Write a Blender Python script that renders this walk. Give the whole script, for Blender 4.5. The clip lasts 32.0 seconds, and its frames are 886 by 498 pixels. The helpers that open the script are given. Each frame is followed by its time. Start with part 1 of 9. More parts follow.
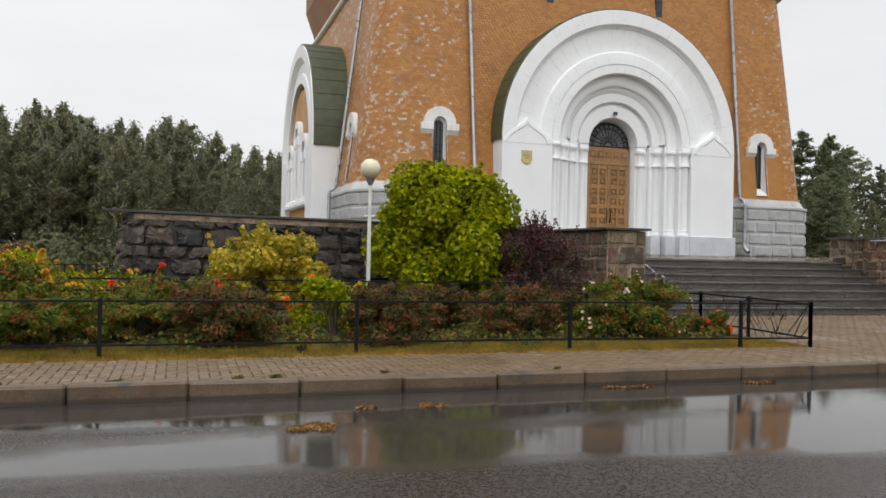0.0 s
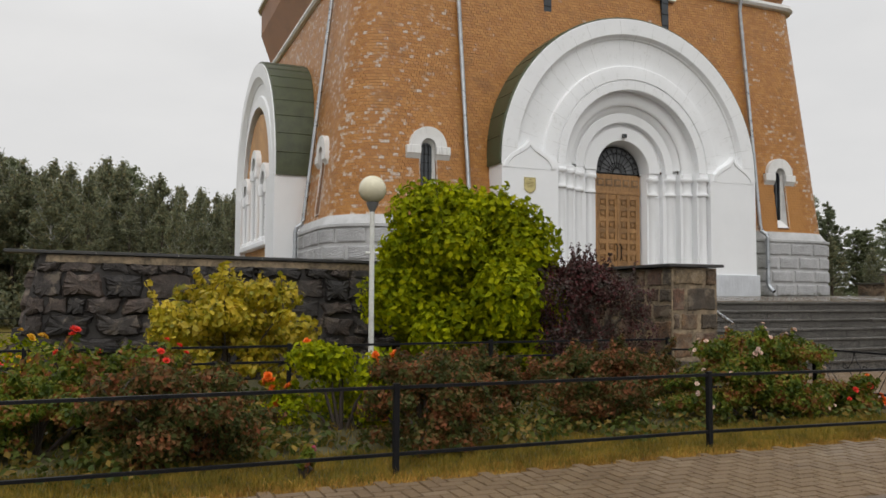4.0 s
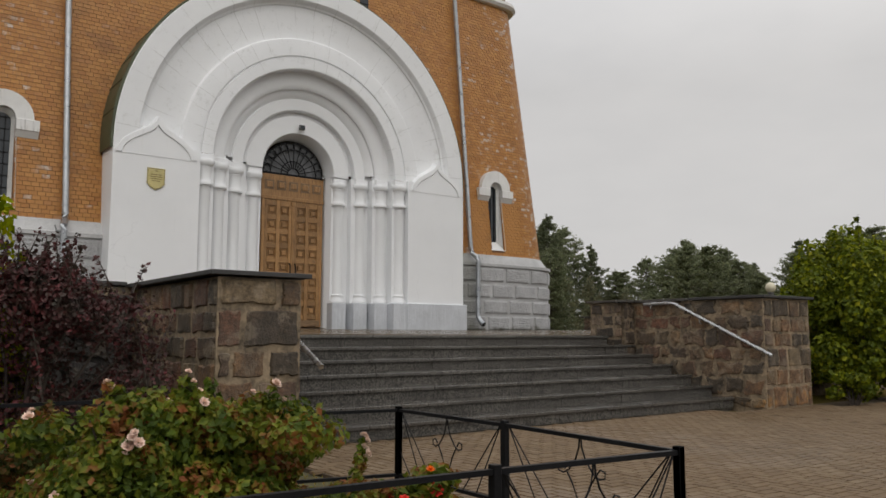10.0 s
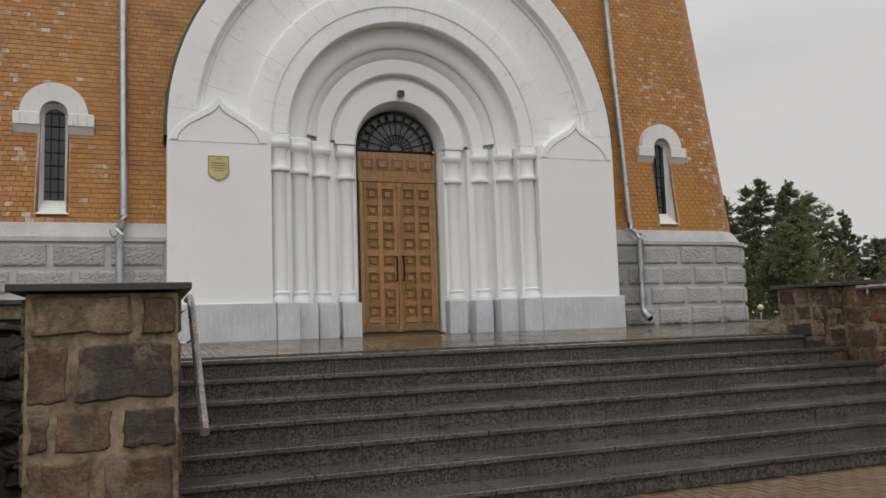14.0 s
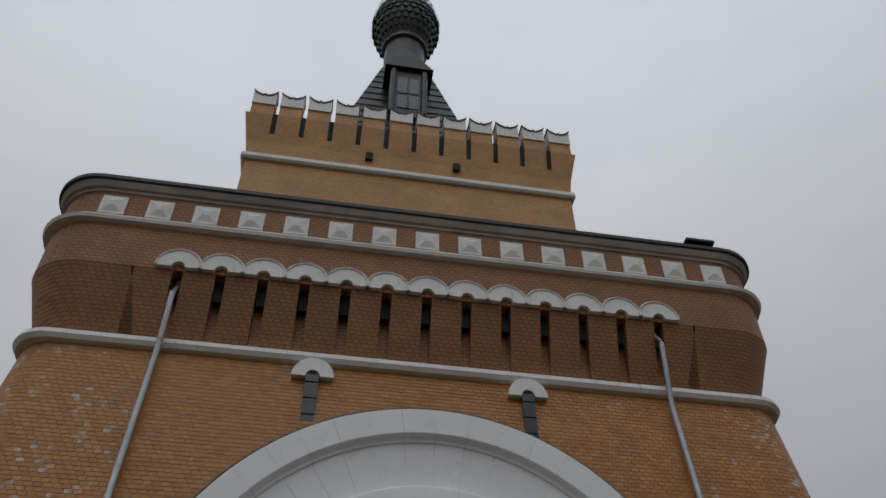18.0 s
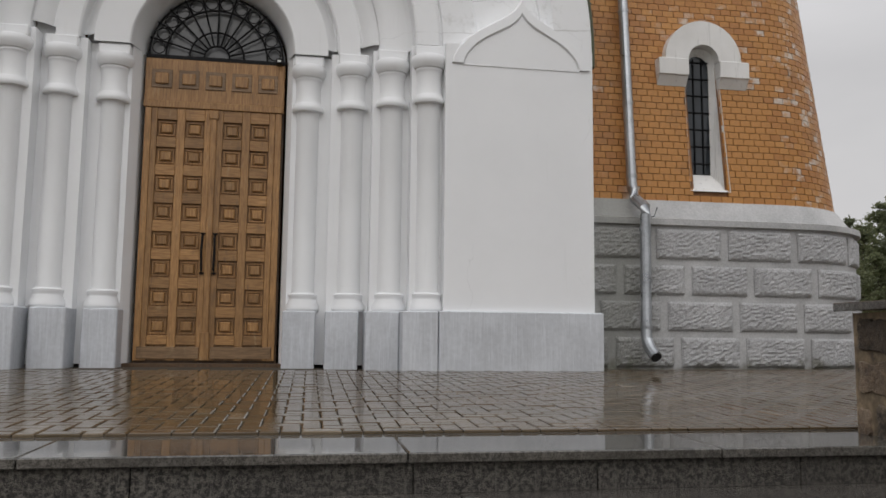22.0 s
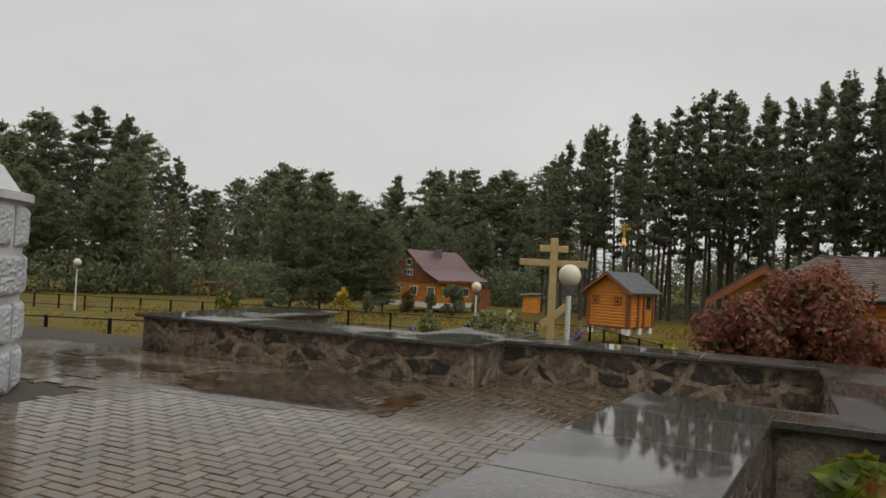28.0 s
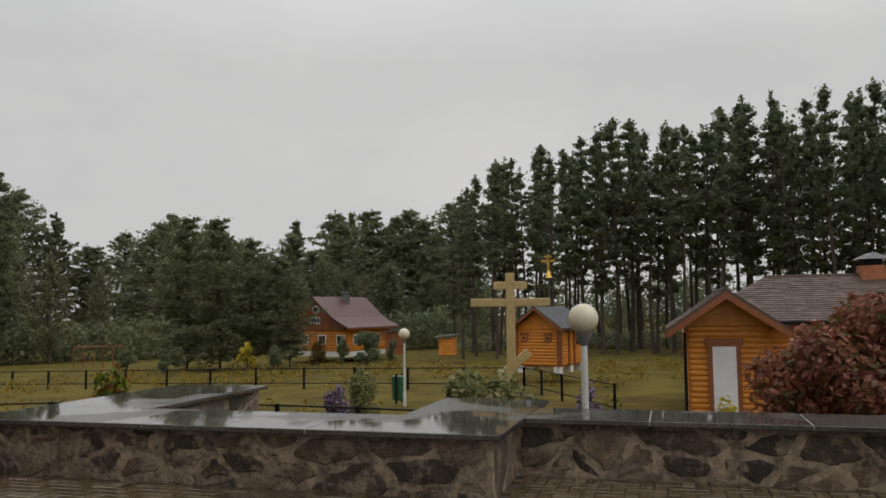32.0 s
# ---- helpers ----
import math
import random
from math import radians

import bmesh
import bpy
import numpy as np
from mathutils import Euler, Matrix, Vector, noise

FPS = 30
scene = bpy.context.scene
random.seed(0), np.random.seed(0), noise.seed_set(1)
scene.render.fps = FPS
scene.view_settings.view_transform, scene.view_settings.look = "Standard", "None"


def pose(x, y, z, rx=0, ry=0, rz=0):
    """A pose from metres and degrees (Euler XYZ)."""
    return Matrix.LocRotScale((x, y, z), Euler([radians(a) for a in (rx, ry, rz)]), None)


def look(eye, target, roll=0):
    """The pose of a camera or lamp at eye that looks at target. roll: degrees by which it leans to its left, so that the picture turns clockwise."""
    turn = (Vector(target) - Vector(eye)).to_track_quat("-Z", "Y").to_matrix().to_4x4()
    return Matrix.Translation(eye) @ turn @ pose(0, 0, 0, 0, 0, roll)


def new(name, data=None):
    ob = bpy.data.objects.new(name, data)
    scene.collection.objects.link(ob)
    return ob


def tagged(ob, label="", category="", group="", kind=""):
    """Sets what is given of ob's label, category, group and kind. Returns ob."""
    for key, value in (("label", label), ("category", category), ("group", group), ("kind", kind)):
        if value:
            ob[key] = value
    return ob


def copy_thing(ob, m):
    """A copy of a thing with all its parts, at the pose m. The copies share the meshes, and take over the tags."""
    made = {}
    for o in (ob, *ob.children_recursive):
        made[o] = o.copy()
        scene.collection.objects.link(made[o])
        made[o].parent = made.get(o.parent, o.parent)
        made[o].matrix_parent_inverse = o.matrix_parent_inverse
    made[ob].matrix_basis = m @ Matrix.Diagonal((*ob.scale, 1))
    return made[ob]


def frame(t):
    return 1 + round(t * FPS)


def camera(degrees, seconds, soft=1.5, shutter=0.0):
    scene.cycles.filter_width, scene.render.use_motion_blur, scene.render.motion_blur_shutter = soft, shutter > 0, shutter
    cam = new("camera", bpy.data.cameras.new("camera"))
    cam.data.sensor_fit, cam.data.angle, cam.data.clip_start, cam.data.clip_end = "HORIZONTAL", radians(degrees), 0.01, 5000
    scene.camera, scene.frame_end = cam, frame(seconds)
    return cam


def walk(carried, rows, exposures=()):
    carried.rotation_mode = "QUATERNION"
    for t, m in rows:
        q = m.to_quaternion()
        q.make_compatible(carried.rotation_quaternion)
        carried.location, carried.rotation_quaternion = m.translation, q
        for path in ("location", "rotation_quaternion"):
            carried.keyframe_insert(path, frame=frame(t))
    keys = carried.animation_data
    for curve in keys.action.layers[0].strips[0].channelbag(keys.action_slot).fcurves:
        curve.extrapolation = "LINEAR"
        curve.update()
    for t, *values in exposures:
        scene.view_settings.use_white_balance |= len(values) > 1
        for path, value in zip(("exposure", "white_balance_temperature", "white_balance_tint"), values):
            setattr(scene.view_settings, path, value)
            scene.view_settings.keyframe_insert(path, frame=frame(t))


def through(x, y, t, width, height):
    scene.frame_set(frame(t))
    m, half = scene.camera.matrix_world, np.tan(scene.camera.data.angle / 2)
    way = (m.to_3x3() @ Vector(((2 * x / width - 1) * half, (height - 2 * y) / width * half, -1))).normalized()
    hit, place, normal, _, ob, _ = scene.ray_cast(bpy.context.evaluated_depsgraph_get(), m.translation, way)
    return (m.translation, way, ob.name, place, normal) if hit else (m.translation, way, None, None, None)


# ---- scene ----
# seconds, eye, a point two metres ahead, roll
PATH = [
    (0, (-13.103, -21.552, -0.115), (-12.469, -19.655, -0.106), 1.3),
    (0.5, (-13.011, -21.165, -0.093), (-12.288, -19.3, -0.068), 1.1),
    (1, (-12.901, -20.736, -0.082), (-12.175, -18.873, -0.041), 1.2),
    (1.5, (-12.864, -20.273, -0.086), (-12.183, -18.393, -0.043), 1.4),
    (2, (-12.868, -19.793, -0.087), (-12.299, -17.877, -0.031), 1.6),
    (2.5, (-12.931, -19.365, -0.085), (-12.398, -17.439, -0.018), 1.9),
    (4.5, (-12.953, -17.269, -0.053), (-12.052, -15.489, 0.092), -0.3),
    (5, (-12.684, -16.923, -0.077), (-11.618, -15.237, 0.077), -0.6),
    (5.5, (-12.309, -16.592, -0.096), (-11.104, -15.002, 0.046), -1.0),
    (6, (-11.885, -16.315, -0.104), (-10.599, -14.79, 0.041), -0.8),
    (6.5, (-11.428, -16.096, -0.112), (-10.048, -14.661, 0.081), -1.5),
    (7, (-10.932, -15.926, -0.093), (-9.515, -14.539, 0.171), -1.6),
    (7.5, (-10.455, -15.758, -0.106), (-9.034, -14.372, 0.141), -1.1),
    (8, (-9.912, -15.603, -0.121), (-8.525, -14.182, 0.117), -0.8),
    (8.5, (-9.408, -15.423, -0.143), (-8.052, -13.971, 0.083), -0.9),
    (9, (-8.875, -15.279, -0.151), (-7.583, -13.769, 0.077), -0.7),
    (9.5, (-8.373, -15.134, -0.159), (-7.137, -13.578, 0.066), 0.2),
    (10, (-7.868, -15.0, -0.158), (-6.667, -13.416, 0.061), 0.1),
    (10.5, (-7.353, -14.856, -0.168), (-6.203, -13.232, 0.022), 0.6),
    (11, (-6.849, -14.651, -0.172), (-5.721, -13.01, 0.021), 0.5),
    (11.5, (-6.368, -14.439, -0.168), (-5.315, -12.749, 0.02), 0.8),
    (12, (-5.921, -14.176, -0.189), (-4.901, -12.465, -0.013), 0.6),
    (12.5, (-5.448, -13.918, -0.166), (-4.477, -12.181, 0.031), 0.4),
    (13, (-5.035, -13.585, -0.125), (-4.13, -11.816, 0.104), -0.1),
    (13.5, (-4.694, -13.319, 0.018), (-3.903, -11.492, 0.209), -1.3),
    (15.5, (-3.191, -12.361, 0.262), (-2.695, -10.451, 0.584), 0.1),
    (16, (-2.813, -12.07, 0.27), (-2.379, -10.184, 0.776), 0.0),
    (16.5, (-2.623, -11.758, 0.303), (-2.217, -9.926, 0.994), -0.5),
    (17, (-2.376, -11.462, 0.35), (-2.02, -9.733, 1.29), -1.4),
    (17.5, (-2.037, -11.135, 0.399), (-1.751, -9.578, 1.622), -1.2),
    (18, (-1.745, -10.777, 0.49), (-1.496, -9.372, 1.892), -0.5),
    (18.5, (-1.455, -10.446, 0.564), (-1.216, -9.187, 2.099), -0.8),
    (19, (-1.098, -10.068, 0.558), (-0.904, -8.768, 2.065), 1.1),
    (19.5, (-0.753, -9.759, 0.532), (-0.548, -8.154, 1.708), 1.2),
    (20, (-0.345, -9.342, 0.424), (-0.144, -7.561, 1.311), 0.8),
    (20.5, (0.101, -9.04, 0.286), (0.322, -7.149, 0.898), 1.5),
    (21, (0.507, -8.795, 0.372), (0.757, -6.864, 0.829), 1.3),
    (21.5, (0.713, -8.366, 0.357), (1.005, -6.425, 0.738), 1.0),
    (22, (1.128, -8.036, 0.337), (1.456, -6.075, 0.554), 0.6),
    (22.5, (1.447, -7.654, 0.324), (1.84, -5.701, 0.499), 0.3),
    (23, (1.735, -7.277, 0.422), (2.171, -5.333, 0.566), 0.0),
    (23.5, (1.972, -6.893, 0.480), (2.418, -4.953, 0.662), -0.1),
    (24, (2.153, -6.584, 0.561), (2.569, -4.64, 0.775), 0.2),
    (24.5, (2.278, -6.35, 0.674), (2.752, -4.423, 0.926), 0.3),
    (25, (2.392, -6.141, 0.75), (3.114, -4.292, 0.994), -0.3),
    (25.5, (2.578, -5.933, 0.822), (3.673, -4.274, 1.038), -0.4),
    (26, (2.687, -5.829, 0.91), (4.14, -4.464, 1.071), -0.6),
    (26.5, (2.718, -5.789, 1.0), (4.385, -4.69, 1.105), 0.8),
    (28.5, (3.134, -5.017, 1.288), (4.992, -4.278, 1.334), 2.2),
    (29, (3.37, -4.693, 1.28), (5.266, -4.059, 1.333), 1.0),
    (29.5, (3.672, -4.342, 1.268), (5.619, -3.89, 1.334), 1.1),
    (30, (3.954, -4.017, 1.289), (5.933, -3.738, 1.369), 0.9),
    (30.5, (4.111, -3.807, 1.293), (6.101, -3.617, 1.361), 0.0),
    (31, (4.357, -3.705, 1.335), (6.343, -3.482, 1.407), -0.1),
    (31.5, (4.842, -3.601, 1.334), (6.807, -3.249, 1.459), -0.8),
    (32, (5.275, -3.568, 1.325), (7.192, -3.019, 1.481), -0.7),
]
cam = camera(58.7, 32.0, soft=1.6)
EXPOSURES = [(0, 0.08, 6700, 8), (1, -0.15, 6750, 8), (2.5, -0.1, 6750, 8), (5, -0.22, 6900, 8), (6, -0.3, 6950, 8), (7, -0.5, 7050, 8), (8.5, -0.45, 7000, 8), (10, -0.42, 6950, 9), (13, -0.42, 6900, 9), (16, -0.45, 7000, 9), (17, -0.72, 6850, 9), (18, -1.4, 6450, 9), (19, -1.8, 6000, 9), (20, -0.75, 6350, 10), (21, -0.65, 6550, 10), (22, -0.45, 6800, 10), (23, -0.25, 6800, 9), (24, -0.4, 6800, 9), (25.5, -0.51, 6850, 8), (26.5, -0.46, 6850, 8), (28.5, -0.35, 6900, 8), (30, -0.2, 6900, 8), (31, -0.1, 6900, 8), (32, -0.5, 6850, 8)]
walk(cam, [(t, look(eye, target, roll)) for t, eye, target, roll in PATH], EXPOSURES)

# ---- light ----
SUN_DIR = Vector((-0.25, -0.75, 0.85)).normalized()
world = bpy.data.worlds.new("overcast_sky")
scene.world = world
world.use_nodes = True
_n, _l = world.node_tree.nodes, world.node_tree.links
_n.clear()
_sky = _n.new("ShaderNodeTexSky")
_sky.sky_type = "NISHITA"
_sky.sun_disc = False
_sky.sun_elevation = math.asin(SUN_DIR.z)
_sky.sun_rotation = math.atan2(SUN_DIR.x, SUN_DIR.y)
_sky.air_density, _sky.dust_density = 1.0, 4.0
_hs = _n.new("ShaderNodeHueSaturation")
_hs.inputs["Saturation"].default_value = 0.10
_hs.inputs["Value"].default_value = 0.10
_l.new(_sky.outputs[0], _hs.inputs["Color"])
_co = _n.new("ShaderNodeTexCoord")
_mp = _n.new("ShaderNodeMapping")
_mp.inputs["Scale"].default_value = (1.0, 1.0, 2.4)
_l.new(_co.outputs["Generated"], _mp.inputs["Vector"])
_cl = _n.new("ShaderNodeTexNoise")
_cl.inputs["Scale"].default_value = 2.2
_cl.inputs["Detail"].default_value = 5.0
_cl.inputs["Roughness"].default_value = 0.55
_l.new(_mp.outputs[0], _cl.inputs["Vector"])
_rp = _n.new("ShaderNodeValToRGB")
_rp.color_ramp.elements[0].position, _rp.color_ramp.elements[0].color = 0.25, (0.70, 0.715, 0.762, 1)
_rp.color_ramp.elements[1].position, _rp.color_ramp.elements[1].color = 0.75, (0.84, 0.849, 0.893, 1)
_l.new(_cl.outputs[0], _rp.inputs[0])
_mx = _n.new("ShaderNodeMix")
_mx.data_type = "RGBA"
_mx.inputs["Factor"].default_value = 0.88
_l.new(_hs.outputs[0], _mx.inputs["A"])
_l.new(_rp.outputs[0], _mx.inputs["B"])
_bg = _n.new("ShaderNodeBackground")
_bg.inputs["Strength"].default_value = 1.12
_sx = _n.new("ShaderNodeSeparateXYZ")
_l.new(_co.outputs["Generated"], _sx.inputs[0])
_zr = _n.new("ShaderNodeValToRGB")
_zr.color_ramp.elements[0].position, _zr.color_ramp.elements[0].color = 0.30, (1, 1, 1, 1)
_zr.color_ramp.elements[1].position, _zr.color_ramp.elements[1].color = 0.85, (2.0, 2.03, 2.08, 1)
_l.new(_sx.outputs["Z"], _zr.inputs[0])
_zm = _n.new("ShaderNodeMix")
_zm.data_type, _zm.blend_type = "RGBA", "MULTIPLY"
_zm.inputs["Factor"].default_value = 1.0
_l.new(_mx.outputs["Result"], _zm.inputs["A"])
_l.new(_zr.outputs[0], _zm.inputs["B"])
_l.new(_zm.outputs["Result"], _bg.inputs["Color"])
_ow = _n.new("ShaderNodeOutputWorld")
_l.new(_bg.outputs[0], _ow.inputs["Surface"])

_sun = bpy.data.lights.new("sun", "SUN")
_sun.energy, _sun.angle, _sun.color = 0.55, radians(60), (1.0, 0.97, 0.93)
new("sun", _sun).matrix_world = look(SUN_DIR * 60, (0, 0, 0))


# ---- materials ----
class Nodes:
    """A small builder for node materials."""

    def __init__(self, name):
        self.mat = bpy.data.materials.new(name)
        self.mat.use_nodes = True
        self.n, self.l = self.mat.node_tree.nodes, self.mat.node_tree.links
        self.bsdf = self.n["Principled BSDF"]
        self.coord = self.n.new("ShaderNodeTexCoord")
        self.geo = self.n.new("ShaderNodeNewGeometry")

    def noise(self, scale, detail=4.0, rough=0.6, stretch=None, world_space=True):
        t = self.n.new("ShaderNodeTexNoise")
        t.inputs["Scale"].default_value, t.inputs["Detail"].default_value, t.inputs["Roughness"].default_value = scale, detail, rough
        v = self.geo.outputs["Position"] if world_space else self.coord.outputs["Object"]
        if stretch:
            m = self.n.new("ShaderNodeMapping")
            m.inputs["Scale"].default_value = stretch
            self.l.new(v, m.inputs["Vector"])
            v = m.outputs[0]
        self.l.new(v, t.inputs["Vector"])
        return t.outputs[0]

    def ramp(self, value, stops):
        r = self.n.new("ShaderNodeValToRGB")
        e = r.color_ramp.elements
        while len(e) < len(stops):
            e.new(0.5)
        for k, (p, c) in enumerate(stops):
            e[k].position = p
            e[k].color = (*c, 1) if not isinstance(c, (int, float)) else (c, c, c, 1)
        self.l.new(value, r.inputs[0])
        return r.outputs[0]

    def mix(self, fac, a, b, blend="MIX"):
        m = self.n.new("ShaderNodeMix")
        m.data_type, m.blend_type = "RGBA", blend
        for key, v in (("Factor", fac), ("A", a), ("B", b)):
            if isinstance(v, (int, float)):
                m.inputs[key].default_value = v if key == "Factor" else (v, v, v, 1)
            elif isinstance(v, tuple):
                m.inputs[key].default_value = (*v, 1)
            else:
                self.l.new(v, m.inputs[key])
        return m.outputs["Result"]

    def math(self, op, a, b=0.0):
        m = self.n.new("ShaderNodeMath")
        m.operation = op
        for k, v in enumerate((a, b)):
            if isinstance(v, (int, float)):
                m.inputs[k].default_value = v
            else:
                self.l.new(v, m.inputs[k])
        return m.outputs[0]

    def island(self):
        return self.geo.outputs["Random Per Island"]

    def object_random(self):
        return self.n.new("ShaderNodeObjectInfo").outputs["Random"]

    def bump(self, height, strength=0.3, distance=0.01):
        b = self.n.new("ShaderNodeBump")
        b.inputs["Strength"].default_value, b.inputs["Distance"].default_value = strength, distance
        self.l.new(height, b.inputs["Height"])
        self.l.new(b.outputs[0], self.bsdf.inputs["Normal"])
        return self

    def set(self, color=None, rough=None, metal=None, **more):
        for key, v in (("Base Color", color), ("Roughness", rough), ("Metallic", metal), *more.items()):
            if v is None:
                continue
            if isinstance(v, (int, float)):
                self.bsdf.inputs[key].default_value = v
            elif isinstance(v, tuple):
                self.bsdf.inputs[key].default_value = (*v, 1)
            else:
                self.l.new(v, self.bsdf.inputs[key])
        return self


def damp_stain(m, col):
    """Green-black damp that a leaking downpipe has left on the plinth beside the portal."""
    sep = m.n.new("ShaderNodeSeparateXYZ")
    m.l.new(m.geo.outputs["Position"], sep.inputs[0])
    near = m.math("SUBTRACT", 1.0, m.math("DIVIDE", m.math("ABSOLUTE", m.math("SUBTRACT", sep.outputs["X"], 4.55)), 0.75))
    score = m.math("ADD", m.math("MULTIPLY", near, 0.7), m.math("MULTIPLY", m.noise(2.2, 5.0, 0.7), 0.8))
    low = m.math("ADD", m.math("MULTIPLY", sep.outputs["Z"], -1.6), m.math("MULTIPLY", m.noise(5.0, 5.0, 0.7), 1.0))
    col = m.mix(m.ramp(score, [(0.55, 0.0), (0.95, 0.55)]), col, (0.15, 0.155, 0.125))
    return m.mix(m.ramp(low, [(0.36, 0.0), (0.56, 0.7)]), col, (0.10, 0.098, 0.062))


def plain(name, c, rough=0.6, metal=0.0, vary=0.25, scale=3.0, fine=40.0, bump=0.15, wet=0.0, damp=False, drips=False):
    """Paint, metal, wood or stone of one colour with stains at two scales."""
    m = Nodes(name)
    big = m.noise(scale, 5.0)
    small = m.noise(fine, 3.0)
    lo, hi = tuple(v * (1 - vary) for v in c), tuple(min(1.0, v * (1 + vary * 0.6)) for v in c)
    col = m.mix(0.35, m.ramp(big, [(0.38, lo), (0.62, hi)]), m.ramp(small, [(0.40, lo), (0.60, hi)]))
    if damp:
        col = damp_stain(m, col)
    if drips:
        # limewash that has run down in thin streaks
        run = m.noise(4.0, 5.0, 0.75, (12.0, 12.0, 0.5))
        col = m.mix(m.ramp(run, [(0.53, 0.0), (0.62, 0.45)]), col, tuple(min(0.85, v * 1.28) for v in c))
        col = m.mix(m.ramp(run, [(0.36, 0.35), (0.45, 0.0)]), col, tuple(v * 0.68 for v in c))
    m.set(col, m.ramp(big, [(0.3, max(0.02, rough - 0.12 - wet)), (0.7, min(1, rough + 0.1))]), metal)
    return m.bump(small, bump, 0.004).mat


def pieces(name, stops, rough=0.7, dirt=0.3, fine=60.0, bump=0.5, per_object=False, bump_distance=0.006, damp=False):
    """Separate pieces, each with a tone of its own."""
    m = Nodes(name)
    rnd = m.object_random() if per_object else m.island()
    col = m.ramp(rnd, stops)
    small = m.noise(fine, 4.0, 0.65)
    big = m.noise(2.0, 4.0)
    col = m.mix(dirt, col, m.mix(1.0, col, m.ramp(small, [(0.40, 0.35), (0.60, 1.0)]), "MULTIPLY"))
    col = m.mix(dirt, col, m.mix(1.0, col, m.ramp(big, [(0.38, 0.55), (0.62, 1.0)]), "MULTIPLY"))
    if damp:
        col = damp_stain(m, col)
    m.set(col, rough)
    return m.bump(small, bump, bump_distance).mat


def brick_material():
    m = Nodes("orange_brick")
    rnd = m.island()
    col = m.ramp(rnd, [(0.0, (0.39, 0.158, 0.036)), (0.45, (0.45, 0.196, 0.045)), (0.8, (0.50, 0.232, 0.058)), (1.0, (0.41, 0.176, 0.050))])
    grain = m.noise(45.0, 4.0, 0.7)
    patch = m.noise(1.3, 5.0, 0.65)
    # pale lime bloom on bricks where damp sits
    sep = m.n.new("ShaderNodeSeparateXYZ")
    m.l.new(m.geo.outputs["Position"], sep.inputs[0])
    # driving rain keeps the outer bricks damper than those by the middle
    corner = m.ramp(m.math("DIVIDE", m.math("ABSOLUTE", sep.outputs["X"]), 9.0), [(0.50, 0.0), (0.84, 0.155)])
    low = m.ramp(m.math("DIVIDE", sep.outputs["Z"], 9.0), [(0.35, 0.035), (0.80, 0.0)])
    splash = m.noise(7.0, 4.0, 0.7)
    score = m.math("ADD", m.math("ADD", m.math("MULTIPLY", rnd, 0.42), m.math("MULTIPLY", patch, 0.72)), m.math("ADD", corner, low))
    bloom = m.ramp(score, [(0.81, 0.0), (0.90, 0.9)])
    bloom = m.math("MULTIPLY", bloom, m.ramp(splash, [(0.44, 0.0), (0.56, 1.0)]))
    col = m.mix(bloom, col, (0.62, 0.55, 0.48))
    col = m.mix(0.35, col, m.mix(1.0, col, m.ramp(grain, [(0.42, 0.55), (0.58, 1.05)]), "MULTIPLY"))
    col = m.mix(m.ramp(m.noise(1.7, 5.0, 0.7), [(0.54, 0.0), (0.66, 0.35)]), col, (0.16, 0.07, 0.025))
    m.set(col, 0.5)
    return m.bump(grain, 0.5, 0.004).mat


def far_brick_material(name, one, two, mortar, stain_to=(0.6, 0.52, 0.44), stain_at=0.68):
    m = Nodes(name)
    b = m.n.new("ShaderNodeTexBrick")
    b.inputs["Color1"].default_value, b.inputs["Color2"].default_value = (*one, 1), (*two, 1)
    b.inputs["Mortar"].default_value = (*mortar, 1)
    for key, v in (("Scale", 1.0), ("Mortar Size", 0.009), ("Brick Width", 0.14), ("Row Height", 0.0825), ("Bias", 0.0)):
        b.inputs[key].default_value = v
    sep = m.n.new("ShaderNodeSeparateXYZ")
    m.l.new(m.geo.outputs["Position"], sep.inputs[0])
    comb = m.n.new("ShaderNodeCombineXYZ")
    m.l.new(m.math("ADD", sep.outputs["X"], sep.outputs["Y"]), comb.inputs["X"])
    m.l.new(sep.outputs["Z"], comb.inputs["Y"])
    m.l.new(comb.outputs[0], b.inputs["Vector"])
    stain = m.noise(0.9, 5.0, 0.65)
    col = m.mix(1.0, b.outputs["Color"], m.ramp(stain, [(0.3, 0.7), (0.7, 1.0)]), "MULTIPLY")
    col = m.mix(m.ramp(m.noise(1.6, 5.0, 0.7), [(stain_at, 0.0), (stain_at + 0.10, 0.5)]), col, stain_to)
    m.set(col, 0.6)
    return m.bump(b.outputs["Fac"], -0.4, 0.004).mat


